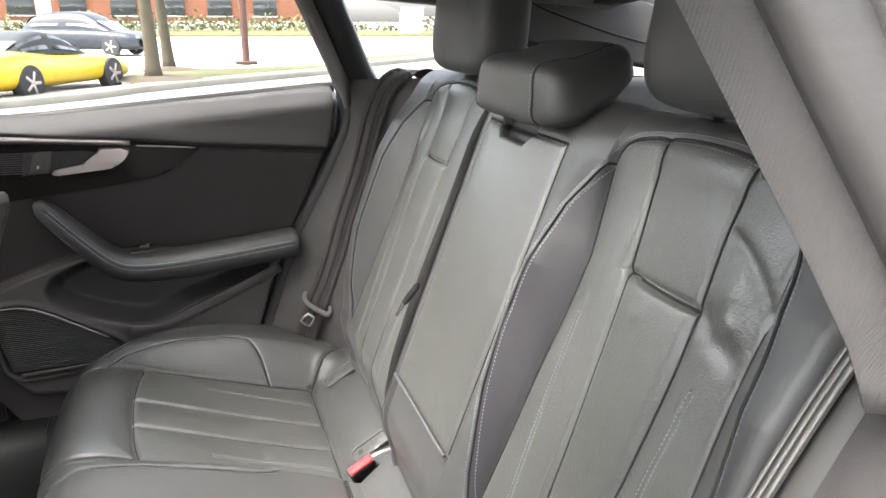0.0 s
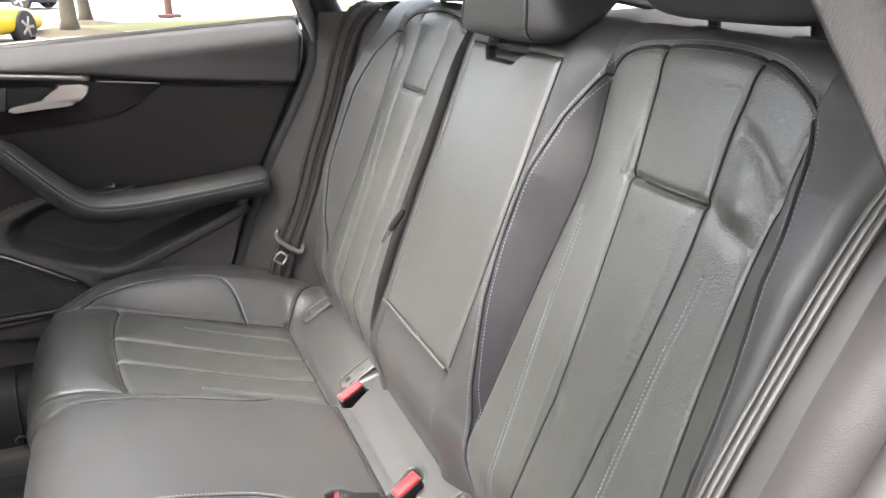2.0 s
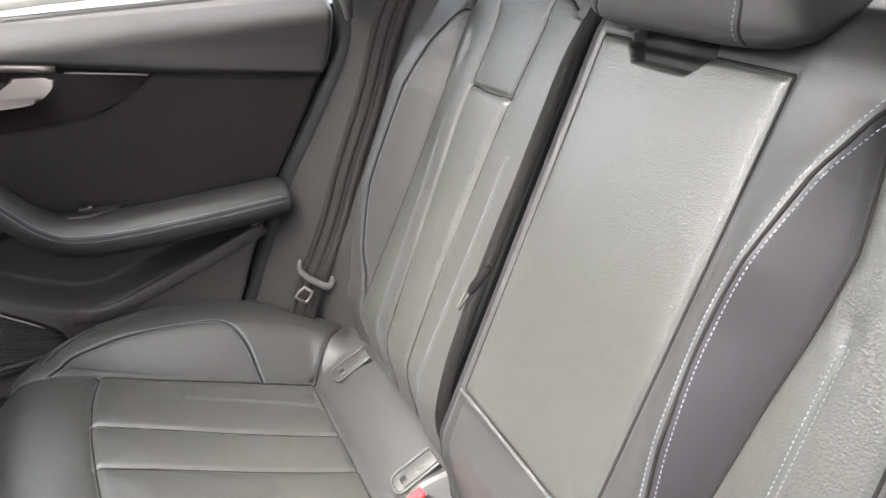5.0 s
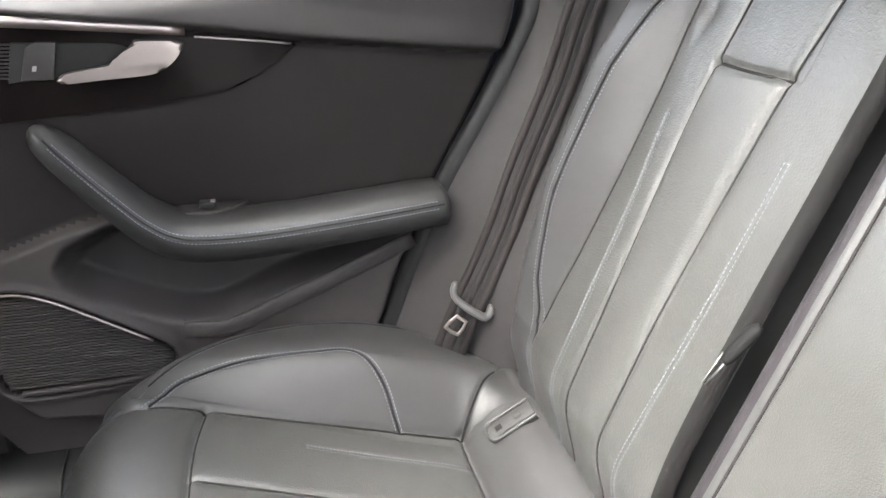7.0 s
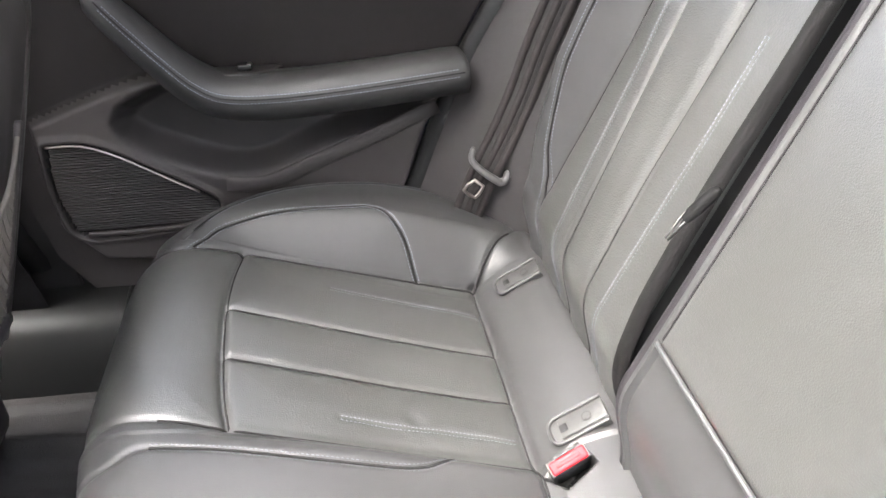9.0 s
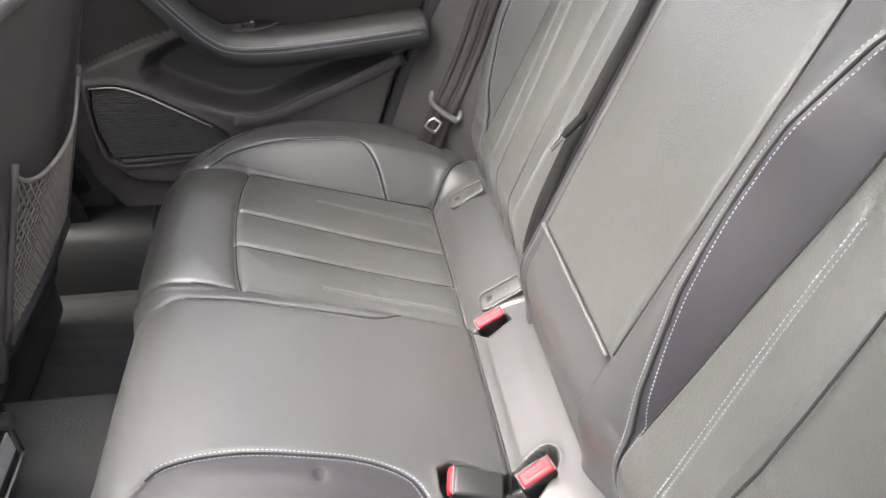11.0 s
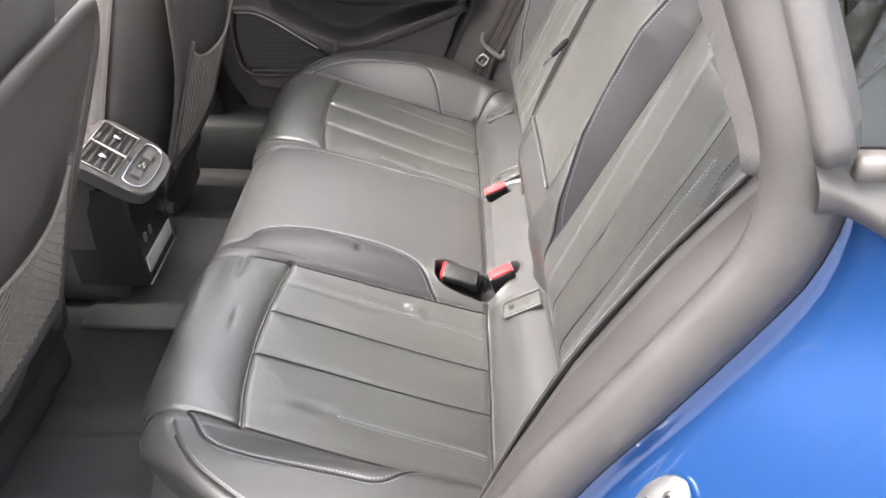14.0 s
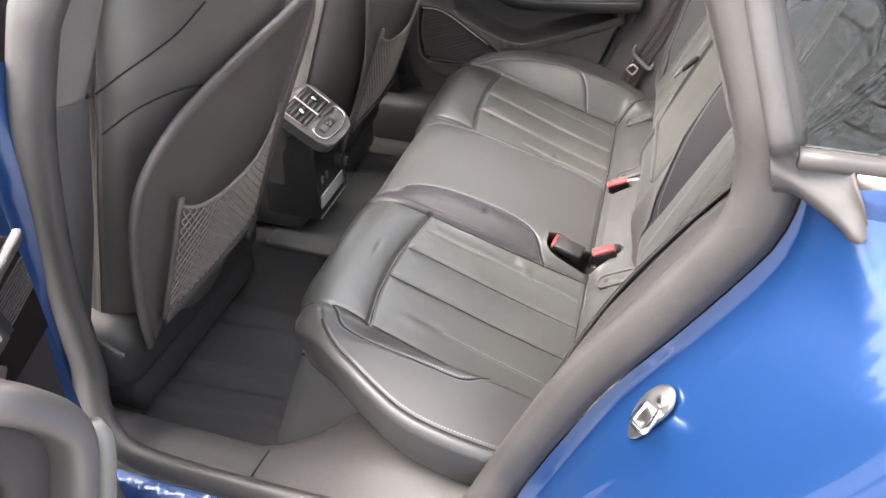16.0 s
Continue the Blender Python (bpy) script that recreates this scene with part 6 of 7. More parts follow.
for yy in (0.474, 0.196, -0.196, -0.474):
    fl = thing("anchor_flap", "grey plastic child-seat anchor flap with round emblem", "anchor flap", (0.005, yy, 0.52), "child-seat anchors")
    zf = lambda x: float(seat_top(np.array(x), np.array(yy)) + seat_height(np.array(x), np.array(yy)))
    za, zb = zf(-0.026), zf(0.030)
    m = pose(0.002, yy, max((za + zb) / 2, zf(0.002)) - 0.0008, 0, -math.degrees(math.atan2(zb - za, 0.056)), 0)
    tray = smooth_line([(0.036, 0.0175), (0.010, 0.0178), (-0.018, 0.0180), (-0.027, 0.0150), (-0.0305, 0.008), (-0.031, 0.0), (-0.0305, -0.008), (-0.027, -0.0150), (-0.018, -0.0180), (0.010, -0.0178), (0.036, -0.0175)], 50)
    rim, rim_faces = sweep([(a, b, 0.0030) for a, b in tray], ring(0.0022, 0.0022, 8), side=(0, 0, 1))
    mpart("rim", [tuple(m @ Vector(q)) for q in rim], rim_faces, FLAP, fl, "rounded grey rim")
    at_m = lambda a, b, w: tuple(m @ Vector((a, b, w)))
    part("tray", prism(tray.tolist(), 0.007, lambda a, b, w: at_m(a, b, w - 0.0055), 0.0006), FLAP, fl)
    part("lid", prism([(-0.019, -0.0125), (-0.019, 0.0135), (0.036, 0.0135), (0.036, -0.0125)], 0.0022, lambda a, b, w: at_m(a, b, w + 0.0012), 0.0006), FLAP, fl)
    for nm, bm, mat_ in (("slot", rbox((0.009, 0.010, 0.0016), 0.0005, (-0.0145, 0.000, 0.0032)), BLACK), ("gap", rbox((0.054, 0.0024, 0.0012), 0.0004, (0.008, -0.0142, 0.0022)), BLACK),
                         ("emblem", cyl(0.0062, 0.0008, (0.014, 0.0, 0.0036), seg=20), PLASTIC), ("emblem_ring", cyl(0.0042, 0.0008, (0.014, 0.0, 0.0040), seg=16), FLAP)):
        bmesh.ops.transform(bm, matrix=m, verts=bm.verts)
        part(nm, bm, mat_, fl)

# ---- front seats ----
SEAT_PLASTIC = make_mat("seat_back_plastic", (0.082, 0.073, 0.070), 0.42, var=0.1, var_scale=6, grain=0.0003, grain_scale=900)
NET = make_mat("elastic_net_cord", (0.20, 0.18, 0.16), 0.7, var=0.2, var_scale=60)


def seat_back_x(z):
    q = np.interp(z, [0.3, 0.90, 1.0, 1.1, 1.3], [-0.24, 0.36, 0.425, 0.42, 0.36])
    return -0.720 + 0.33 * float(q)


def front_seat(cy, dx, net_lo, net_hi, label):
    st = thing("front_seat", label, "car seat", (-0.95, cy, 0.27), "front seats")
    # padded body: rings up the back
    rows = []
    for z in np.r_[np.linspace(0.42, 1.16, 40), np.linspace(1.16, 1.235, 12)[1:]]:
        half = np.interp(z, [0.42, 0.60, 0.80, 0.98, 1.08, 1.16, 1.21, 1.235], [0.195, 0.212, 0.232, 0.244, 0.225, 0.175, 0.13, 0.055])
        thick = np.interp(z, [0.42, 0.9, 1.1, 1.19, 1.235], [0.085, 0.085, 0.065, 0.050, 0.018])
        cx = seat_back_x(z) + dx - thick - 0.004
        row = []
        for q in np.linspace(0, 2 * np.pi, 56):
            c, s = math.cos(q), math.sin(q)
            x = thick * math.copysign(abs(c) ** 0.7, c)
            yv = half * math.copysign(abs(s) ** 0.6, s)
            x -= 0.03 * (abs(yv) / half) ** 2 * (c > 0) 
            row.append((cx + x, cy + yv, z))
        rows.append(row)
    v, f = loft_rows(rows)
    mpart("backrest", v, f[:, ::-1], LIT_LEATHER, st, "grey leather backrest")
    # hard back shell with a raised rim
    hand = -1 if cy > 0 else 1
    shell = smooth_line([(-0.200, 0.470), (-0.226, 0.56), (-0.252, 0.68), (-0.264, 0.78), (-0.258, 0.85), (-0.222, 0.905), (-0.150, 0.940), (-0.030, 0.962),
                         (0.100, 0.970), (0.200, 0.966), (0.240, 0.950), (0.248, 0.920), (0.226, 0.868), (0.170, 0.758), (0.142, 0.660), (0.134, 0.56), (0.132, 0.470)], 80) * (hand, 1)
    lay = lambda a, b, w: (seat_back_x(b) + dx + w - 0.024 * (abs(a) / 0.25) ** 2.5, cy + a, b)
    n_in = 12
    rings = []
    for k in np.linspace(0, 1, n_in):
        q = np.array([(a * (1 - k), 0.70 + (b - 0.70) * (1 - k)) for a, b in shell])
        w = 0.012 - 0.012 * ease(k, 0.03, 0.16) if k < 0.2 else 0.0 + 0.004 * ease(k, 0.5, 1.0)
        rings.append([lay(a, b, w + 0.004) for a, b in q])
    v, f = loft_rows(rings)
    mpart("back_shell", v, f, SEAT_PLASTIC, st, "dark hard plastic back shell with raised rim")
    rim = [lay(a, b, 0.012) for a, b in shell]
    v, f = sweep(rim, ring(0.006, 0.010, 10, 0.8), side=(1, 0, 0))
    mpart("shell_rim", v, f, SEAT_PLASTIC, st)
    # stitched seams round the outer shoulder
    out = 1 if cy > 0 else -1
    for pts in ([(0.111, 1.052, -0.597), (0.163, 1.028, -0.610), (0.206, 1.013, -0.626), (0.241, 0.999, -0.645), (0.266, 0.980, -0.669)],
                [(0.096, 0.930, -0.606), (0.145, 0.947, -0.612), (0.190, 0.953, -0.625), (0.234, 0.946, -0.647), (0.266, 0.924, -0.676)]):
        l = smooth_line(pts, 40)
        p = np.array([(x + dx + 0.010, cy + out * a, b) for a, b, x in l])
        nn = np.tile((0.9, 0.35 * out, 0.2), (40, 1))
        mpart("seam", *seam_tube(p, nn, 0.0013), SEAM, st)
        mpart("stitching", *stitches(p + (0.003, 0, 0.006), nn), DARK_THREAD, st)
    # net pocket: cord mesh, hem and lower bar
    lo, hi = net_lo, net_hi
    sag = lambda s: -0.040 * (1 - (2 * s - 1) ** 4)
    top = lambda s: 0.785 + sag(s)
    cords = []
    nu, nv = 19, 12
    def np_(s, t):
        z = 0.548 + (top(s) - 0.548) * t
        return (seat_back_x(z) + dx + 0.016 + 0.020 * math.sin(np.pi * s) * (0.3 + 0.7 * t), lo + (hi - lo) * s, z)
    sq = ring(0.0013, 0.0013, 5)
    for k in range(-nv, nu + 1, 1):
        for sgn in (1, -1):
            line = []
            for t in np.linspace(0, 1, nv + 1):
                s = (k + t * nv) / nu if sgn > 0 else 1 - (k + t * nv) / nu
                if -0.001 <= s <= 1.001:
                    line.append(np_(min(max(s, 0), 1), t))
            if len(line) > 1:
                cords.append(sweep(line, sq, side=(1, 0, 0.2)))
    v, f = join(cords)
    tagged(mpart("net", v, f, NET, st, "diamond mesh net pocket"), kind="stuff")
    v, f = sweep([np_(s, 1.0) for s in np.linspace(0, 1, 24)], ring(0.0028, 0.0028, 8), side=(1, 0, 0))
    mpart("net_hem", v, f, NET, st)
    v, f = sweep([np_(s, -0.02) for s in np.linspace(0, 1, 24)], ring(0.007, 0.010, 10, 0.8), side=(1, 0, 0))
    mpart("net_bar", v, f, PLASTIC_LIGHT, st, "grey bar at the net's foot")
    for s in (0.0, 1.0):
        v, f = sweep([np_(s, t) for t in np.linspace(0, 1.05, 10)], ring(0.004, 0.006, 8, 0.8), side=(1, 0, 0))
        mpart("net_side", v, f, SEAT_PLASTIC, st)
    # cushion and runner
    part("cushion", rbox((0.52, 0.50, 0.16), 0.05, (-1.02 + dx, cy, 0.47), (0, 6, 0), 5), DIMMED_LEATHER, st, "grey leather cushion")
    part("seat_base", rbox((0.44, 0.44, 0.10), 0.02, (-1.0 + dx, cy, 0.35)), PLASTIC, st)
    for sg in (-1, 1):
        part("seat_rail", rbox((0.40, 0.035, 0.03), 0.006, (-1.0 + dx, cy + sg * 0.20, 0.288)), PLASTIC, st, "dark seat rail")
    side_y = cy + (0.262 if cy > 0 else -0.262)
    v, f = sweep(smooth_line([(-0.82 + dx, side_y, 0.530), (-0.79 + dx, side_y, 0.527), (-0.76 + dx, side_y, 0.508), (-0.745 + dx, side_y, 0.503)], 14), ring(0.004, 0.006, 10, 0.7), side=(0, 1, 0))
    mpart("seat_lever", v, f, TRIM_EDGE, st, "grey plastic seat lever")
    return st


front_seat(0.305, 0.050, 0.160, 0.452, "dark leather front passenger seat with net pocket on its back")
front_seat(-0.352, 0.0, -0.553, -0.236, "dark leather driver seat with net pocket on its back")

# ---- rear of the centre console ----
con = thing("centre_console", "grey rear centre console with air vents and climate keys", "console", (-0.7, 0, 0.39))
CY = -0.015
CON = make_mat("console_grey", (0.060, 0.058, 0.055), 0.35, var=0.06, grain=0.0002, grain_scale=900)
A, B = np.array((-0.712, CY, 0.700)), np.array((-0.603, CY, 0.630))
ex = (B - A) / np.linalg.norm(B - A)
en = np.array((-ex[2], 0, ex[0]))
LEN = float(np.linalg.norm(B - A))
face = lambda s, q, w: tuple(A + ex * s + np.array((0, 1, 0)) * q * 0.93 + en * w)
part("console_body", rbox((0.50, 0.145, 0.30), 0.03, (-0.93, CY, 0.545), (0, 0, 0), 4), PLASTIC, con)
low = [(-0.073, 0.447), (0.073, 0.447), (0.072, 0.60), (0.068, 0.640), (-0.068, 0.640), (-0.072, 0.60)]
part("lower_face", prism([(a, b) for a, b in low], 0.12, lambda a, b, w: (-0.758 + w + 0.02 * (0.64 - b), CY + a, b), 0.008), BLACK, con)
plate = smooth_line([(0.004, -0.078), (0.0, -0.060), (-0.002, 0.0), (0.0, 0.060), (0.004, 0.078), (0.02, 0.082), (LEN * 0.5, 0.0815), (LEN - 0.03, 0.079), (LEN - 0.008, 0.070), (LEN + 0.002, 0.05), (LEN + 0.006, 0.0), (LEN + 0.002, -0.05), (LEN - 0.008, -0.070), (LEN - 0.03, -0.079), (LEN * 0.5, -0.0815), (0.02, -0.082)], 64)
part("vent_panel", prism(plate.tolist(), 0.022, lambda s, q, w: face(s, q, w - 0.022), 0.006, 3), CON, con, "satin grey vent panel")
for sg in (-1, 1):
    vent = part("air_vent", prism([(0.010, sg * 0.034 - 0.031), (0.010, sg * 0.034 + 0.031), (0.066, sg * 0.034 + 0.031), (0.066, sg * 0.034 - 0.031)], 0.0015, lambda s, q, w: face(s, q, w), 0.0005), BLACK, con, "black louvred air vent")
    for k in range(5):
        s0 = 0.016 + k * 0.0115
        p = [face(s0, sg * 0.034 - 0.029, 0.0035), face(s0, sg * 0.034 + 0.029, 0.0035)]
        v, f = sweep(p, [(-0.0030, -0.0008), (0.0030, 0.0014), (0.0030, 0.0026), (-0.0030, 0.0004)], side=ex)
        mpart("vent_slat", v, f, PLASTIC, vent)
    v, f = sweep([face(0.034, sg * 0.034 + 0.002, 0.006), face(0.046, sg * 0.034 + 0.002, 0.006)], ring(0.006, 0.0025, 8, 0.7), side=(0, 1, 0))
    mpart("vent_tab", v, f, CHROME, vent, "small bright vent tab")
    v, f = sweep([face(s, q, 0.002) for s, q in ((0.008, sg * 0.034 - 0.033), (0.008, sg * 0.034 + 0.033), (0.068, sg * 0.034 + 0.033), (0.068, sg * 0.034 - 0.033))], ring(0.0014, 0.0014, 6), side=en, closed=True)
    mpart("vent_rim", v, f, SATIN, vent)
frame_pts = smooth_line([(0.082, -0.060), (0.080, -0.03), (0.079, 0.0), (0.080, 0.03), (0.082, 0.060), (0.090, 0.066), (0.104, 0.064), (0.114, 0.052), (0.119, 0.025), (0.120, 0.0), (0.119, -0.025), (0.114, -0.052), (0.104, -0.064), (0.090, -0.066)], 60)
v, f = sweep([face(s, q, 0.003) for s, q in frame_pts], ring(0.0016, 0.0016, 8), side=en, closed=True)
mpart("key_frame", v, f, CHROME, con, "bright frame round the climate keys")
part("key_field", prism([(0.088, -0.040), (0.088, 0.040), (0.104, 0.040), (0.104, -0.040)], 0.0025, lambda s, q, w: face(s, q, w), 0.0008), BLACK, con)
for q0 in (-0.030, 0.030):
    part("climate_key", prism([(0.089, q0 - 0.011), (0.089, q0 + 0.011), (0.104, q0 + 0.011), (0.104, q0 - 0.011)], 0.006, lambda s, q, w: face(s, q, w), 0.0015), CON, con)
for q0, s0 in ((-0.006, 0.092), (0.004, 0.0955), (-0.002, 0.099)):
    part("key_mark", prism([(s0, q0 - 0.004), (s0, q0 + 0.004), (s0 + 0.0016, q0 + 0.004), (s0 + 0.0016, q0 - 0.004)], 0.0006, lambda s, q, w: face(s, q, w + 0.0026)), ICON, con)
part("air_mark", prism([(0.070, -0.006), (0.070, 0.006), (0.077, 0.006), (0.077, -0.006)], 0.0006, lambda s, q, w: face(s, q, w + 0.0005)), BLACK, con)
fx = lambda b: -0.758 + 0.12 + 0.02 * (0.64 - b)
part("power_socket", cyl(0.017, 0.020, (fx(0.54) + 0.006, CY + 0.040, 0.540), (0, 90, 0), seg=28, bevel=0.003), BLACK, con, "round black power socket with cap")
part("socket_cap", cyl(0.010, 0.014, (fx(0.54) + 0.020, CY + 0.040, 0.540), (0, 90, 0), seg=24, bevel=0.002), PLASTIC, con)
for q0 in (-0.045, -0.022):
    part("charging_port", rbox((0.004, 0.009, 0.016), 0.001, (fx(0.54) + 0.002, CY + q0, 0.535)), SATIN, con, "small charging port")
part("label_strip", prism([(-0.060, 0.470), (0.060, 0.470), (0.060, 0.500), (-0.060, 0.500)], 0.003, lambda a, b, w: (fx(b) + w, CY + a, b), 0.001), make_mat("pale_grey_strip", (0.40, 0.40, 0.38), 0.5, var=0.08), con, "plain pale grey strip")
v, f = sweep([(fx(0.455) + 0.003, CY + q, 0.452) for q in np.linspace(-0.072, 0.072, 8)], ring(0.002, 0.002, 8), side=(1, 0, 0))
mpart("lower_edge", v, f, SATIN, con)
mpart("lower_edge", *sweep([(fx(b) + 0.003, CY + 0.072, b) for b in (0.452, 0.50, 0.56, 0.61)], ring(0.0015, 0.0015, 8), side=(1, 0, 0)), PLASTIC, con)

# ---- door striker ----
stk = thing("door_striker", "shiny steel door striker loop bolted to the blue door jamb", "door striker", (0.05, -0.735, 0.785))
e1 = Vector((0.43, 0.0, 0.90)).normalized()
en_ = Vector((-0.83, -0.39, 0.40)).normalized()
e2 = en_.cross(e1).normalized() * -1
M = Matrix.Translation(Vector((0.049, -0.735, 0.777)) + 0.001 * en_) @ Matrix((e1, -e2, en_)).transposed().to_4x4()
plate = [(-0.040, -0.010), (-0.030, -0.014), (0.0, -0.015), (0.024, -0.014), (0.036, -0.008), (0.040, 0.004), (0.034, 0.014), (0.016, 0.020), (-0.004, 0.020), (-0.022, 0.014), (-0.036, 0.002)]
bm = prism(smooth_line(plate + plate[:1], 44)[:-1].tolist(), 0.004, lambda a, b, w: (a, b, w), 0.0015)
bmesh.ops.transform(bm, matrix=M, verts=bm.verts)
STEEL = make_mat("worn_striker_steel", (0.50, 0.49, 0.47), 0.34, metal=1.0, var=0.12, var_scale=40)
part("plate", bm, STEEL, stk, "rounded steel plate")
loop = smooth_line([(0.012, -0.006, 0.001), (0.010, -0.018, 0.012), (0.008, -0.029, 0.023), (0.003, -0.029, 0.026), (-0.005, -0.015, 0.026), (-0.008, -0.009, 0.023), (-0.004, 0.003, 0.012), (0.0, 0.013, 0.001)], 48)
v, f = sweep(loop, ring(0.0032, 0.0032, 12), side=(0.9, 0.3, 0.3))
v = np.array([M @ Vector(q) for q in v])
mpart("loop", v, f, CHROME, stk, "bent steel striker loop")
for q, b in ((-0.024, -0.002), (0.022, 0.000)):
    bm = cyl(0.0065, 0.004, (q, b, 0.005), seg=20, bevel=0.0015)
    bmesh.ops.transform(bm, matrix=M, verts=bm.verts)
    part("bolt", bm, STEEL, stk)
    bm = cyl(0.003, 0.002, (q, b, 0.0072), seg=12, bevel=0.0005)
    bmesh.ops.transform(bm, matrix=M, verts=bm.verts)
    part("bolt_socket", bm, BLACK, stk)

# ---- outside: lot, verge, road, parked cars, trees ----
ASPHALT = make_mat("asphalt", (0.175, 0.170, 0.158), 0.9, var=0.2, var_scale=0.6, grain=0.003, grain_scale=120, grain_kind="noise")
CONCRETE = make_mat("pale_concrete", (0.42, 0.41, 0.39), 0.85, var=0.15, var_scale=0.8, grain=0.002, grain_scale=90, grain_kind="noise")
KERB = make_mat("kerb_concrete", (0.15, 0.142, 0.118), 0.9, var=0.25, var_scale=2.0, grain=0.003, grain_scale=60, grain_kind="noise")
GRASS = make_mat("dry_grass", (0.068, 0.070, 0.018), 0.95, var=0.35, var_scale=1.5, grain=0.01, grain_scale=40, grain_kind="noise")
MULCH = make_mat("brown_mulch", (0.060, 0.045, 0.028), 0.95, var=0.35, var_scale=4.0, grain=0.01, grain_scale=50, grain_kind="noise")
BARK = make_mat("grey_brown_bark", (0.060, 0.050, 0.031), 0.95, var=0.3, var_scale=5.0, grain=0.01, grain_scale=30, grain_kind="noise")
LEAF = make_mat("olive_brown_leaves", (0.080, 0.070, 0.026), 0.9, var=0.4, var_scale=1.2, spec=0.1)
RUST = make_mat("rust_red_steel", (0.070, 0.030, 0.020), 0.7, var=0.25, var_scale=4.0)
BRICK = make_mat("orange_brick", (0.22, 0.090, 0.050), 0.9, var=0.2, var_scale=1.0)
YELLOW = make_mat("yellow_car_paint", (0.55, 0.36, 0.008), 0.3, var=0.03, coat=0.5)
SLATE = make_mat("slate_blue_car_paint", (0.020, 0.024, 0.032), 0.42, var=0.05, coat=0.15, spec=0.3)
TYRE = make_mat("tyre_rubber", (0.02, 0.02, 0.02), 0.8, var=0.1)
CARGLASS = make_mat("dark_car_glass", (0.03, 0.035, 0.04), 0.06, var=0.05, coat=1.0)
FARGREEN = make_mat("far_hedge", (0.085, 0.088, 0.034), 0.9, var=0.4, var_scale=0.5)


def ground_z(y):
    return -0.30 * ease(y, 1.6, 11.0)


gy = [-3000, -60, -12, 0, 1.6, *np.linspace(2, 11, 20), 14, 20, 40, 80, 3000]
v, f = loft_rows([[(x, y, float(ground_z(y))) for x in (-3000, -60, -20, -6, 0, 6, 20, 60, 3000)] for y in gy])
tagged(mpart("ground", v, f[:, ::-1], ASPHALT), "weathered pale grey asphalt parking ground", "ground", kind="structure")


def strip(name, line_a, line_b, z0, h, material, label, category):
    """A raised strip of ground between two lines."""
    a, b = smooth_line(line_a, 30), smooth_line(line_b, 30)
    rows = [[(*p, z0 - 0.02) for p in a], [(*p, z0 + h * 0.85) for p in a], [(*(p + 0.05 * (q - p) / np.linalg.norm(q - p)), z0 + h) for p, q in zip(a, b)],
            [(*(q + 0.05 * (p - q) / np.linalg.norm(q - p)), z0 + h) for p, q in zip(a, b)], [(*q, z0 + h * 0.85) for q in b], [(*q, z0 - 0.02) for q in b]]
    v, f = loft_rows(rows)
    return tagged(mpart(name, v, f[:, ::-1], material), label, category, kind="structure")


strip("kerb", [(-14, 5.5), (-3.3, 13.4), (-0.7, 16.2), (3.5, 19.8), (14, 29)], [(-14, 6.6), (-3.55, 14.3), (-0.9, 16.9), (3.3, 20.5), (14, 30)], -0.30, 0.14, KERB, "weathered pale concrete kerb", "kerb")
strip("verge", [(-1.45, 16.5), (-0.8, 16.98), (3.35, 20.55), (14, 30.1)], [(-1.75, 18.6), (-0.6, 20.4), (3.4, 21.9), (14, 31)], -0.30, 0.15, GRASS, "patchy dry grass verge", "grass")
strip("footpath", [(-16, 20.5), (-0.6, 20.9), (4.0, 22.1), (16, 31.5)], [(-16, 22.0), (-0.6, 22.2), (4.0, 22.9), (16, 32.4)], -0.30, 0.13, CONCRETE, "pale concrete footpath", "pavement")
strip("road", [(-60, 24.0), (0, 23.8), (60, 24.0)], [(-60, 58.0), (0, 58.0), (60, 58.0)], -0.30, 0.006, CONCRETE, "sunlit pale concrete road", "road")
strip("verge_far", [(-80, 58.5), (0, 58.5), (80, 58.5)], [(-80, 80), (0, 80), (80, 80)], -0.30, 0.12, GRASS, "green and dry grass bank", "grass")
for cx, cy, r in ((-1.05, 17.4, 0.8), (-0.75, 20.3, 0.6)):
    rows = [[(cx + r * k * math.cos(q) * 1.4, cy + r * k * math.sin(q), -0.16 + 0.10 * (1 - k ** 2)) for q in np.linspace(0, 2 * np.pi, 24)] for k in (0.02, 0.4, 0.7, 0.9, 1.0)]
    v, f = loft_rows(rows)
    tagged(mpart("mulch_bed", v, f, MULCH), "brown mulch ring at a tree foot", "mulch", kind="structure")


def wheel(parent, at, axis, r):
    w = part("wheel", cyl(r, 0.22, tuple(at), axis, seg=28, bevel=0.03), TYRE, parent, "black tyre with silver spoked rim")
    m = pose(*at, *axis)
    for sg in (-1, 1):
        bm = cyl(r * 0.68, 0.02, (0, 0, sg * 0.102), seg=28, bevel=0.006)
        bmesh.ops.transform(bm, matrix=m, verts=bm.verts)
        part("rim", bm, TYRE, w)
        for k in range(5):
            bm = rbox((r * 0.62, 0.06, 0.03), 0.01, (r * 0.34, 0, sg * 0.108))
            bmesh.ops.transform(bm, matrix=m @ Matrix.Rotation(k * 2 * math.pi / 5, 4, "Z"), verts=bm.verts)
            part("spoke", bm, SATIN, w)


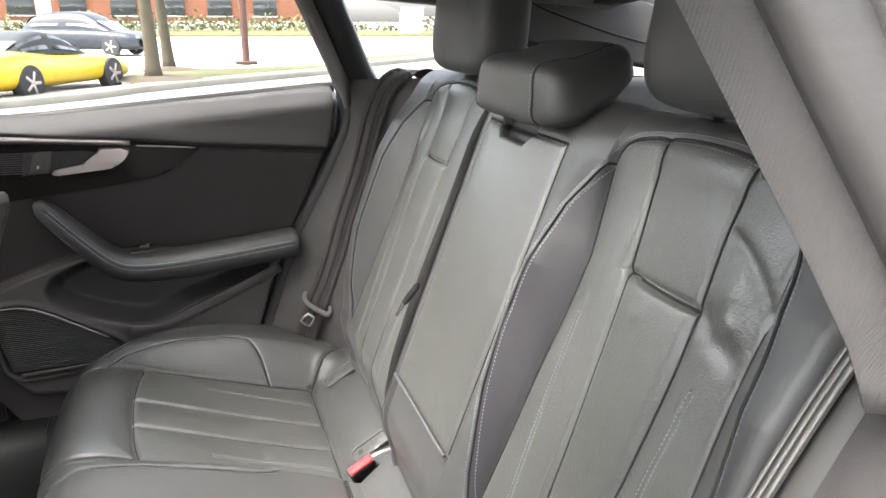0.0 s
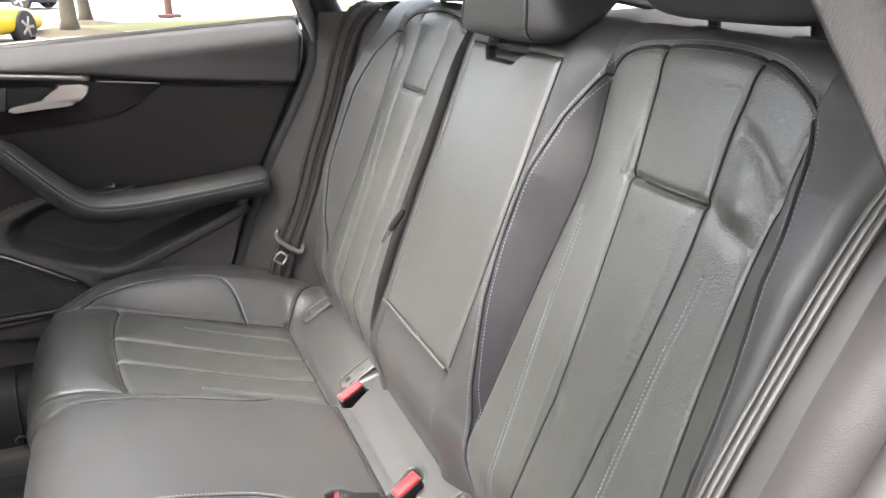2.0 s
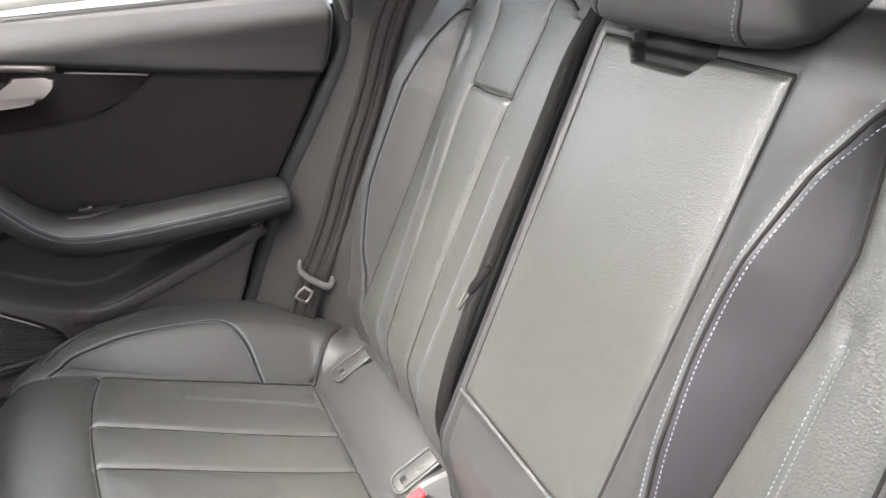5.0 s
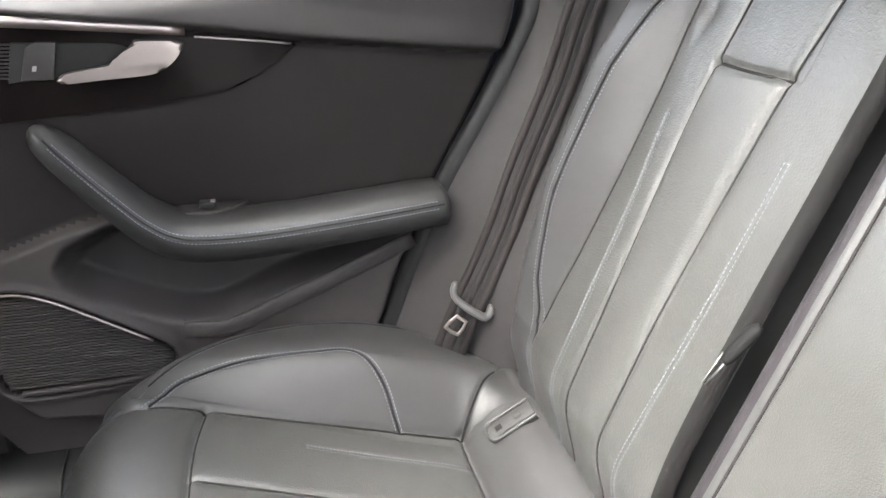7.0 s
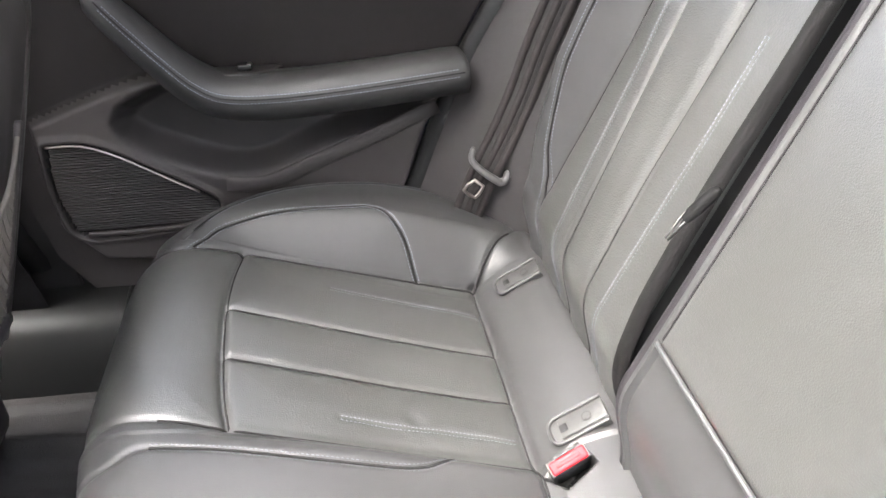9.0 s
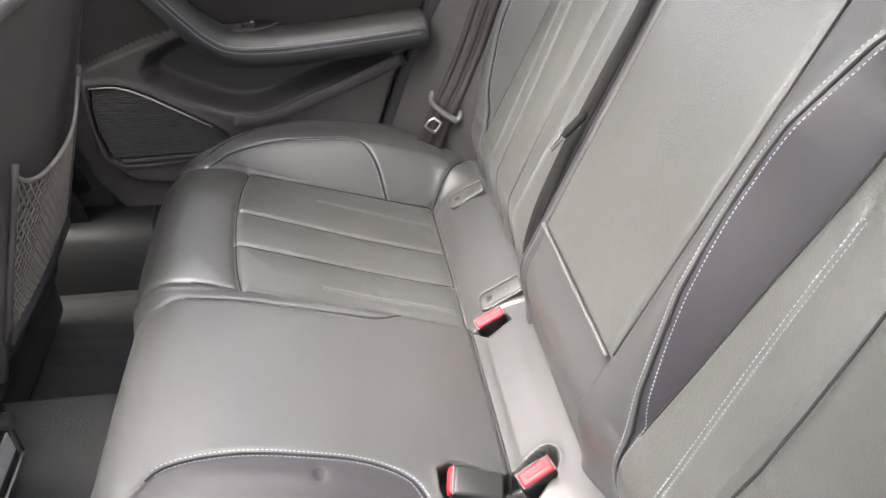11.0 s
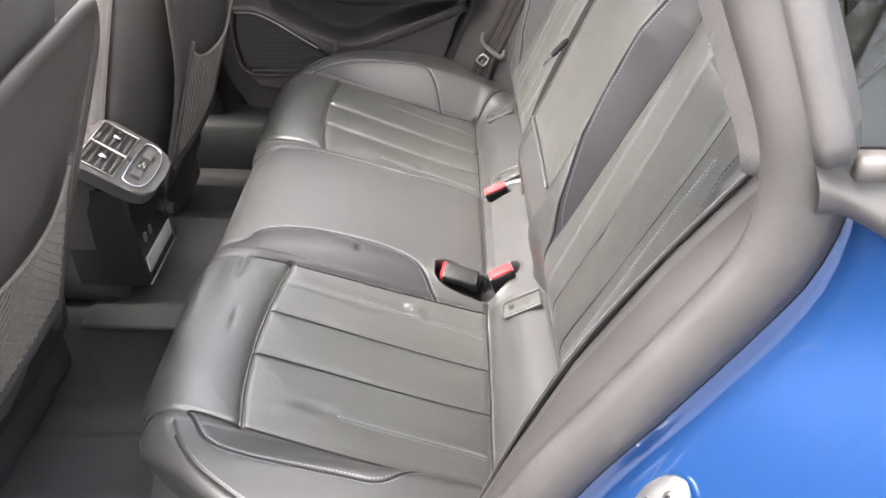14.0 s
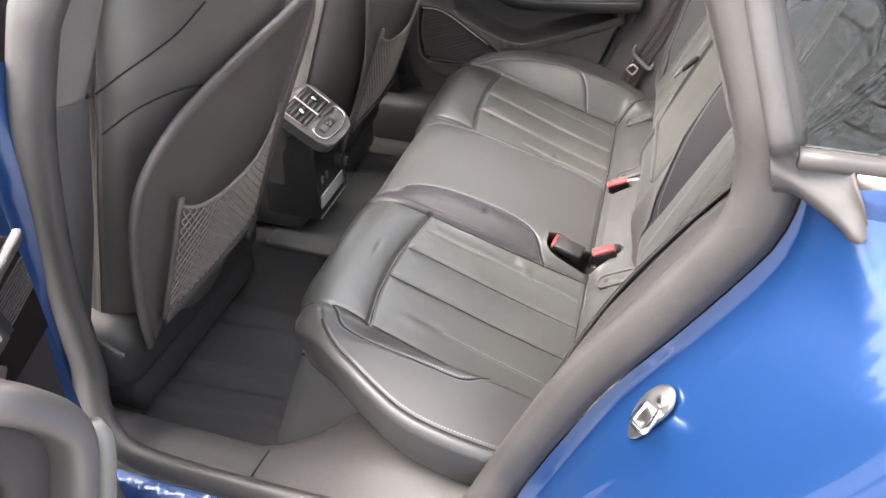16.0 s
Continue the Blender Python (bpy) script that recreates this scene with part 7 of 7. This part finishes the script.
def parked_car(label, name, at, heading, length, width, stations, cabin, paint, top, r, axles, lamps):
    """stations: (s, bottom, belt, half width) along the length; cabin: (s, roof height, half width)."""
    c = thing(name, label, "car", at)
    M = Matrix.Translation(at) @ Matrix.Rotation(heading, 4, "Z")
    mp = lambda g: np.array([[tuple(M @ Vector(p)) for p in row] for row in g])
    st = smooth_line(stations, 36)
    rows = []
    for s, lo, hi, hw in st:
        row = []
        for q in np.linspace(0, 2 * np.pi, 33):
            cq, sq = math.cos(q), math.sin(q)
            row.append((s, hw * math.copysign(abs(cq) ** 0.45, cq), (lo + hi) / 2 + (hi - lo) / 2 * math.copysign(abs(sq) ** 0.6, sq)))
        rows.append(row)
    v, f = loft_rows(mp(rows))
    mpart("body", v, f, paint, c)
    cb = smooth_line(cabin, 24)
    rows = []
    for s, base, roof, hw in cb:
        row = []
        for q in np.linspace(0, np.pi, 17):
            cq, sq = math.cos(q), math.sin(q)
            row.append((s, hw * (1 - 0.18 * sq) * math.copysign(abs(cq) ** 0.4, cq), base + (roof - base) * abs(sq) ** 0.6))
        rows.append(row)
    v, f = loft_rows(mp(rows))
    mpart("cabin", v, f, top, c)
    n = len(cb)
    for a, b, sg in [(3, 11, 1), (12, 20, 1), (3, 11, -1), (12, 20, -1)]:
        rows = []
        for i in range(a, b):
            s, base, roof, hw = cb[i]
            rows.append([(s, sg * (hw * (1 - 0.18 * (t * 0.75)) * (1 - 0.10 * t) + 0.012), base + (roof - base) * (0.22 + 0.60 * t)) for t in (0, 0.5, 1)])
        v, f = loft_rows(mp(rows))
        mpart("side_window", v, f, CARGLASS, c)
    for i0, i1 in ((0, 4), (n - 5, n - 1)):
        rows = [[(s + (0.02 if i0 else -0.02), y * hw, base + (roof - base) * 0.92 + 0.012) for y in (-0.75, 0, 0.75)] for s, base, roof, hw in cb[i0:i1 + 1]]
        v, f = loft_rows(mp(rows))
        mpart("windscreen", v, f, CARGLASS, c)
    for s in axles:
        for sg in (-1, 1):
            wheel(c, M @ Vector((s, sg * (width / 2 - 0.09), r)), (90, 0, math.degrees(heading)), r)
    for (s, y, z), mm in lamps:
        bm = rbox((0.04, 0.20, 0.10), 0.015, (s, y, z))
        bmesh.ops.transform(bm, matrix=M, verts=bm.verts)
        part("lamp", bm, mm, c)
    return c


head = math.atan2(2.3, 1.15)
parked_car("low yellow sports car with black soft top parked at the kerb", "sports_car", (-3.2, 16.05, -0.30), head, 4.5, 1.85,
           [(-2.25, 0.35, 0.70, 0.70), (-2.0, 0.22, 0.86, 0.88), (-1.3, 0.18, 0.90, 0.93), (-0.2, 0.18, 0.80, 0.90), (0.8, 0.18, 0.78, 0.90), (1.5, 0.18, 0.74, 0.90), (2.0, 0.20, 0.62, 0.85), (2.3, 0.26, 0.48, 0.66)],
           [(-1.35, 0.82, 0.86, 0.60), (-0.9, 0.82, 1.10, 0.66), (-0.4, 0.80, 1.22, 0.66), (0.1, 0.78, 1.18, 0.66), (0.6, 0.76, 0.95, 0.68), (0.85, 0.74, 0.78, 0.68)], YELLOW, BLACK, 0.33, (-1.33, 1.30),
           [((-2.22, 0.55, 0.66), RED), ((-2.22, -0.55, 0.66), RED)])
parked_car("dark slate-blue estate car standing on the far road", "estate_car", (-3.9, 32.0, -0.29), math.radians(-26), 4.9, 1.9,
           [(-2.45, 0.40, 0.90, 0.75), (-2.2, 0.25, 1.02, 0.90), (-1.0, 0.22, 1.02, 0.94), (0.5, 0.22, 1.0, 0.94), (1.4, 0.22, 0.95, 0.92), (2.1, 0.24, 0.85, 0.86), (2.45, 0.34, 0.66, 0.66)],
           [(-2.25, 0.95, 1.05, 0.70), (-1.8, 0.95, 1.48, 0.72), (-0.8, 0.95, 1.62, 0.74), (0.2, 0.95, 1.58, 0.74), (0.9, 0.95, 1.22, 0.74), (1.35, 0.92, 0.96, 0.74)], SLATE, SLATE, 0.36, (-1.45, 1.45),
           [((2.40, 0.6, 0.72), SATIN), ((2.40, -0.6, 0.72), SATIN)])


def tree(at, h, r, crown_r, seed, label, leaves, leaf_size=1.0):
    rng = np.random.default_rng(seed)
    tr = thing("tree", label, "tree", at)
    x0, y0, z0 = at
    zz = np.linspace(-0.1, h * 0.8, 16)
    trunk = [(x0 + 0.05 * math.sin(z * 1.1 + seed), y0 + 0.05 * math.cos(z * 0.9 + seed), z0 + z) for z in zz]
    v, f = sweep(trunk, ring(r, r, 12), side=(1, 0, 0), scale=np.interp(zz, [-0.1, 0.15, 0.6, h * 0.8], [1.5, 1.15, 1.0, 0.35]))
    mpart("trunk", v, f, BARK, tr)
    ends = []
    limbs = []
    for k in range(10):
        zb = h * rng.uniform(0.38, 0.75)
        q = rng.uniform(0, 2 * np.pi)
        ln = crown_r * rng.uniform(0.6, 1.0)
        e = np.array((x0 + ln * math.cos(q), y0 + ln * math.sin(q), z0 + zb + ln * rng.uniform(0.4, 0.9)))
        b = np.array((x0, y0, z0 + zb))
        line = smooth_line([b, (b + e) / 2 + (0, 0, 0.12), e], 8)
        limbs.append(sweep(line, ring(r * 0.4, r * 0.4, 6), side=(0, 0.3, 1), scale=np.linspace(1, 0.2, 8)))
        ends += [line[5], e]
    for l in limbs:
        mpart("limb", l[0], l[1], BARK, tr)
    c = np.array(ends)[rng.integers(len(ends), size=leaves)] + rng.normal(0, crown_r * 0.28, (leaves, 3))
    u, w = rng.normal(0, 1, (leaves, 3)), rng.normal(0, 1, (leaves, 3))
    u /= np.linalg.norm(u, axis=1)[:, None]
    w = np.cross(u, w)
    w /= np.linalg.norm(w, axis=1)[:, None]
    size = rng.uniform(0.06, 0.13, (leaves, 1)) * leaf_size
    vs = np.stack([c - u * size, c + w * size * 0.5, c + u * size, c - w * size * 0.5], 1).reshape(-1, 3)
    fs = np.arange(4 * leaves).reshape(-1, 4)
    tagged(mpart("crown", vs, fs, LEAF, tr, smooth=False), kind="stuff")
    return tr


tree((-1.07, 17.3, -0.14), 6.5, 0.155, 2.0, 1, "grey-barked street tree on the verge", 900)
tree((-0.80, 20.5, -0.14), 6.5, 0.14, 2.0, 2, "grey-barked street tree beside the footpath", 900)
for k, (x, y) in enumerate(((4.5, -9.0), (1.0, -12.0), (8.5, -10.5), (-4.5, -11.5), (5.5, -14.0), (12.0, -13.0))):
    tree((x, y, 0.0), 7.0 + 0.8 * (k % 3), 0.17, 2.6, 10 + k, "leafy roadside tree with a full olive crown", 16000, 0.34)
post = thing("steel_post", "rusty red steel post on a square foot", "post", (1.38, 22.6, -0.17))
part("shaft", cyl(0.11, 5.0, (1.38, 22.6, 2.3), seg=16), RUST, post)
part("foot", rbox((0.62, 0.62, 0.10), 0.02, (1.38, 22.6, -0.12)), RUST, post)
pole = thing("utility_pole", "pale grey steel pole behind the parked cars", "pole", (-5.2, 30.0, -0.29))
part("shaft", cyl(0.28, 7.0, (-5.55, 33.5, 3.2), seg=16), CONCRETE, pole)
# brick building with windows across the road
bld = thing("brick_building", "orange brick building with dark windows across the road", "building", (-8, 86, -0.3))
part("wall", rbox((44, 10, 7.5), 0.05, (-10, 88, 3.4)), BRICK, bld, "orange brick wall")
part("roof_edge", rbox((44.6, 10.6, 0.35), 0.05, (-10, 88, 7.3)), CONCRETE, bld)
part("plinth", rbox((44.2, 0.5, 0.9), 0.03, (-10, 82.9, 0.15)), CONCRETE, bld)
for k in range(9):
    wx = -29 + k * 4.6
    w = part("window", rbox((2.4, 0.25, 2.6), 0.03, (wx, 82.95, 2.4)), CARGLASS, bld, "dark window")
    part("window_frame", rbox((2.6, 0.18, 0.12), 0.02, (wx, 82.82, 1.08)), CONCRETE, w)
hedge = thing("hedge", "pale green and straw shrubs along the far bank", "hedge", (0, 70, -0.2), kind="stuff")
rng = np.random.default_rng(5)
vs, fs = [], []
for k in range(5000):
    c = np.array((rng.uniform(-40, 45), rng.uniform(66, 78), 0))
    c[2] = abs(rng.normal(0, 0.55))
    u, w = rng.normal(0, 1, 3), rng.normal(0, 1, 3)
    u /= np.linalg.norm(u)
    w = np.cross(u, w)
    w /= np.linalg.norm(w)
    s = rng.uniform(0.10, 0.28)
    b = len(vs)
    vs += [c - u * s, c + w * s * 0.6, c + u * s, c - w * s * 0.6]
    fs.append((b, b + 1, b + 2, b + 3))
mpart("foliage", np.array(vs), fs, FARGREEN, hedge, smooth=False)["kind"] = "stuff"
box = thing("utility_box", "white utility cabinet on the far bank", "cabinet", (18.5, 64, -0.2))
part("case", rbox((1.7, 1.2, 2.0), 0.05, (18.5, 64, 0.85)), make_mat("white_cabinet_paint", (0.75, 0.75, 0.75), 0.5, var=0.05), box)
part("cap", rbox((1.8, 1.3, 0.1), 0.03, (18.5, 64, 1.9)), CONCRETE, box)

# panes are flat and let daylight through without a shadow
for ob in bpy.data.objects:
    if ob.type == "MESH" and ob.data.materials and ob.data.materials[0] in (GLASS, TINT):
        ob.visible_shadow = False
        if "roof" not in ob.name and "rear" not in ob.name:
            ob.data.polygons.foreach_set("use_smooth", [False] * len(ob.data.polygons))
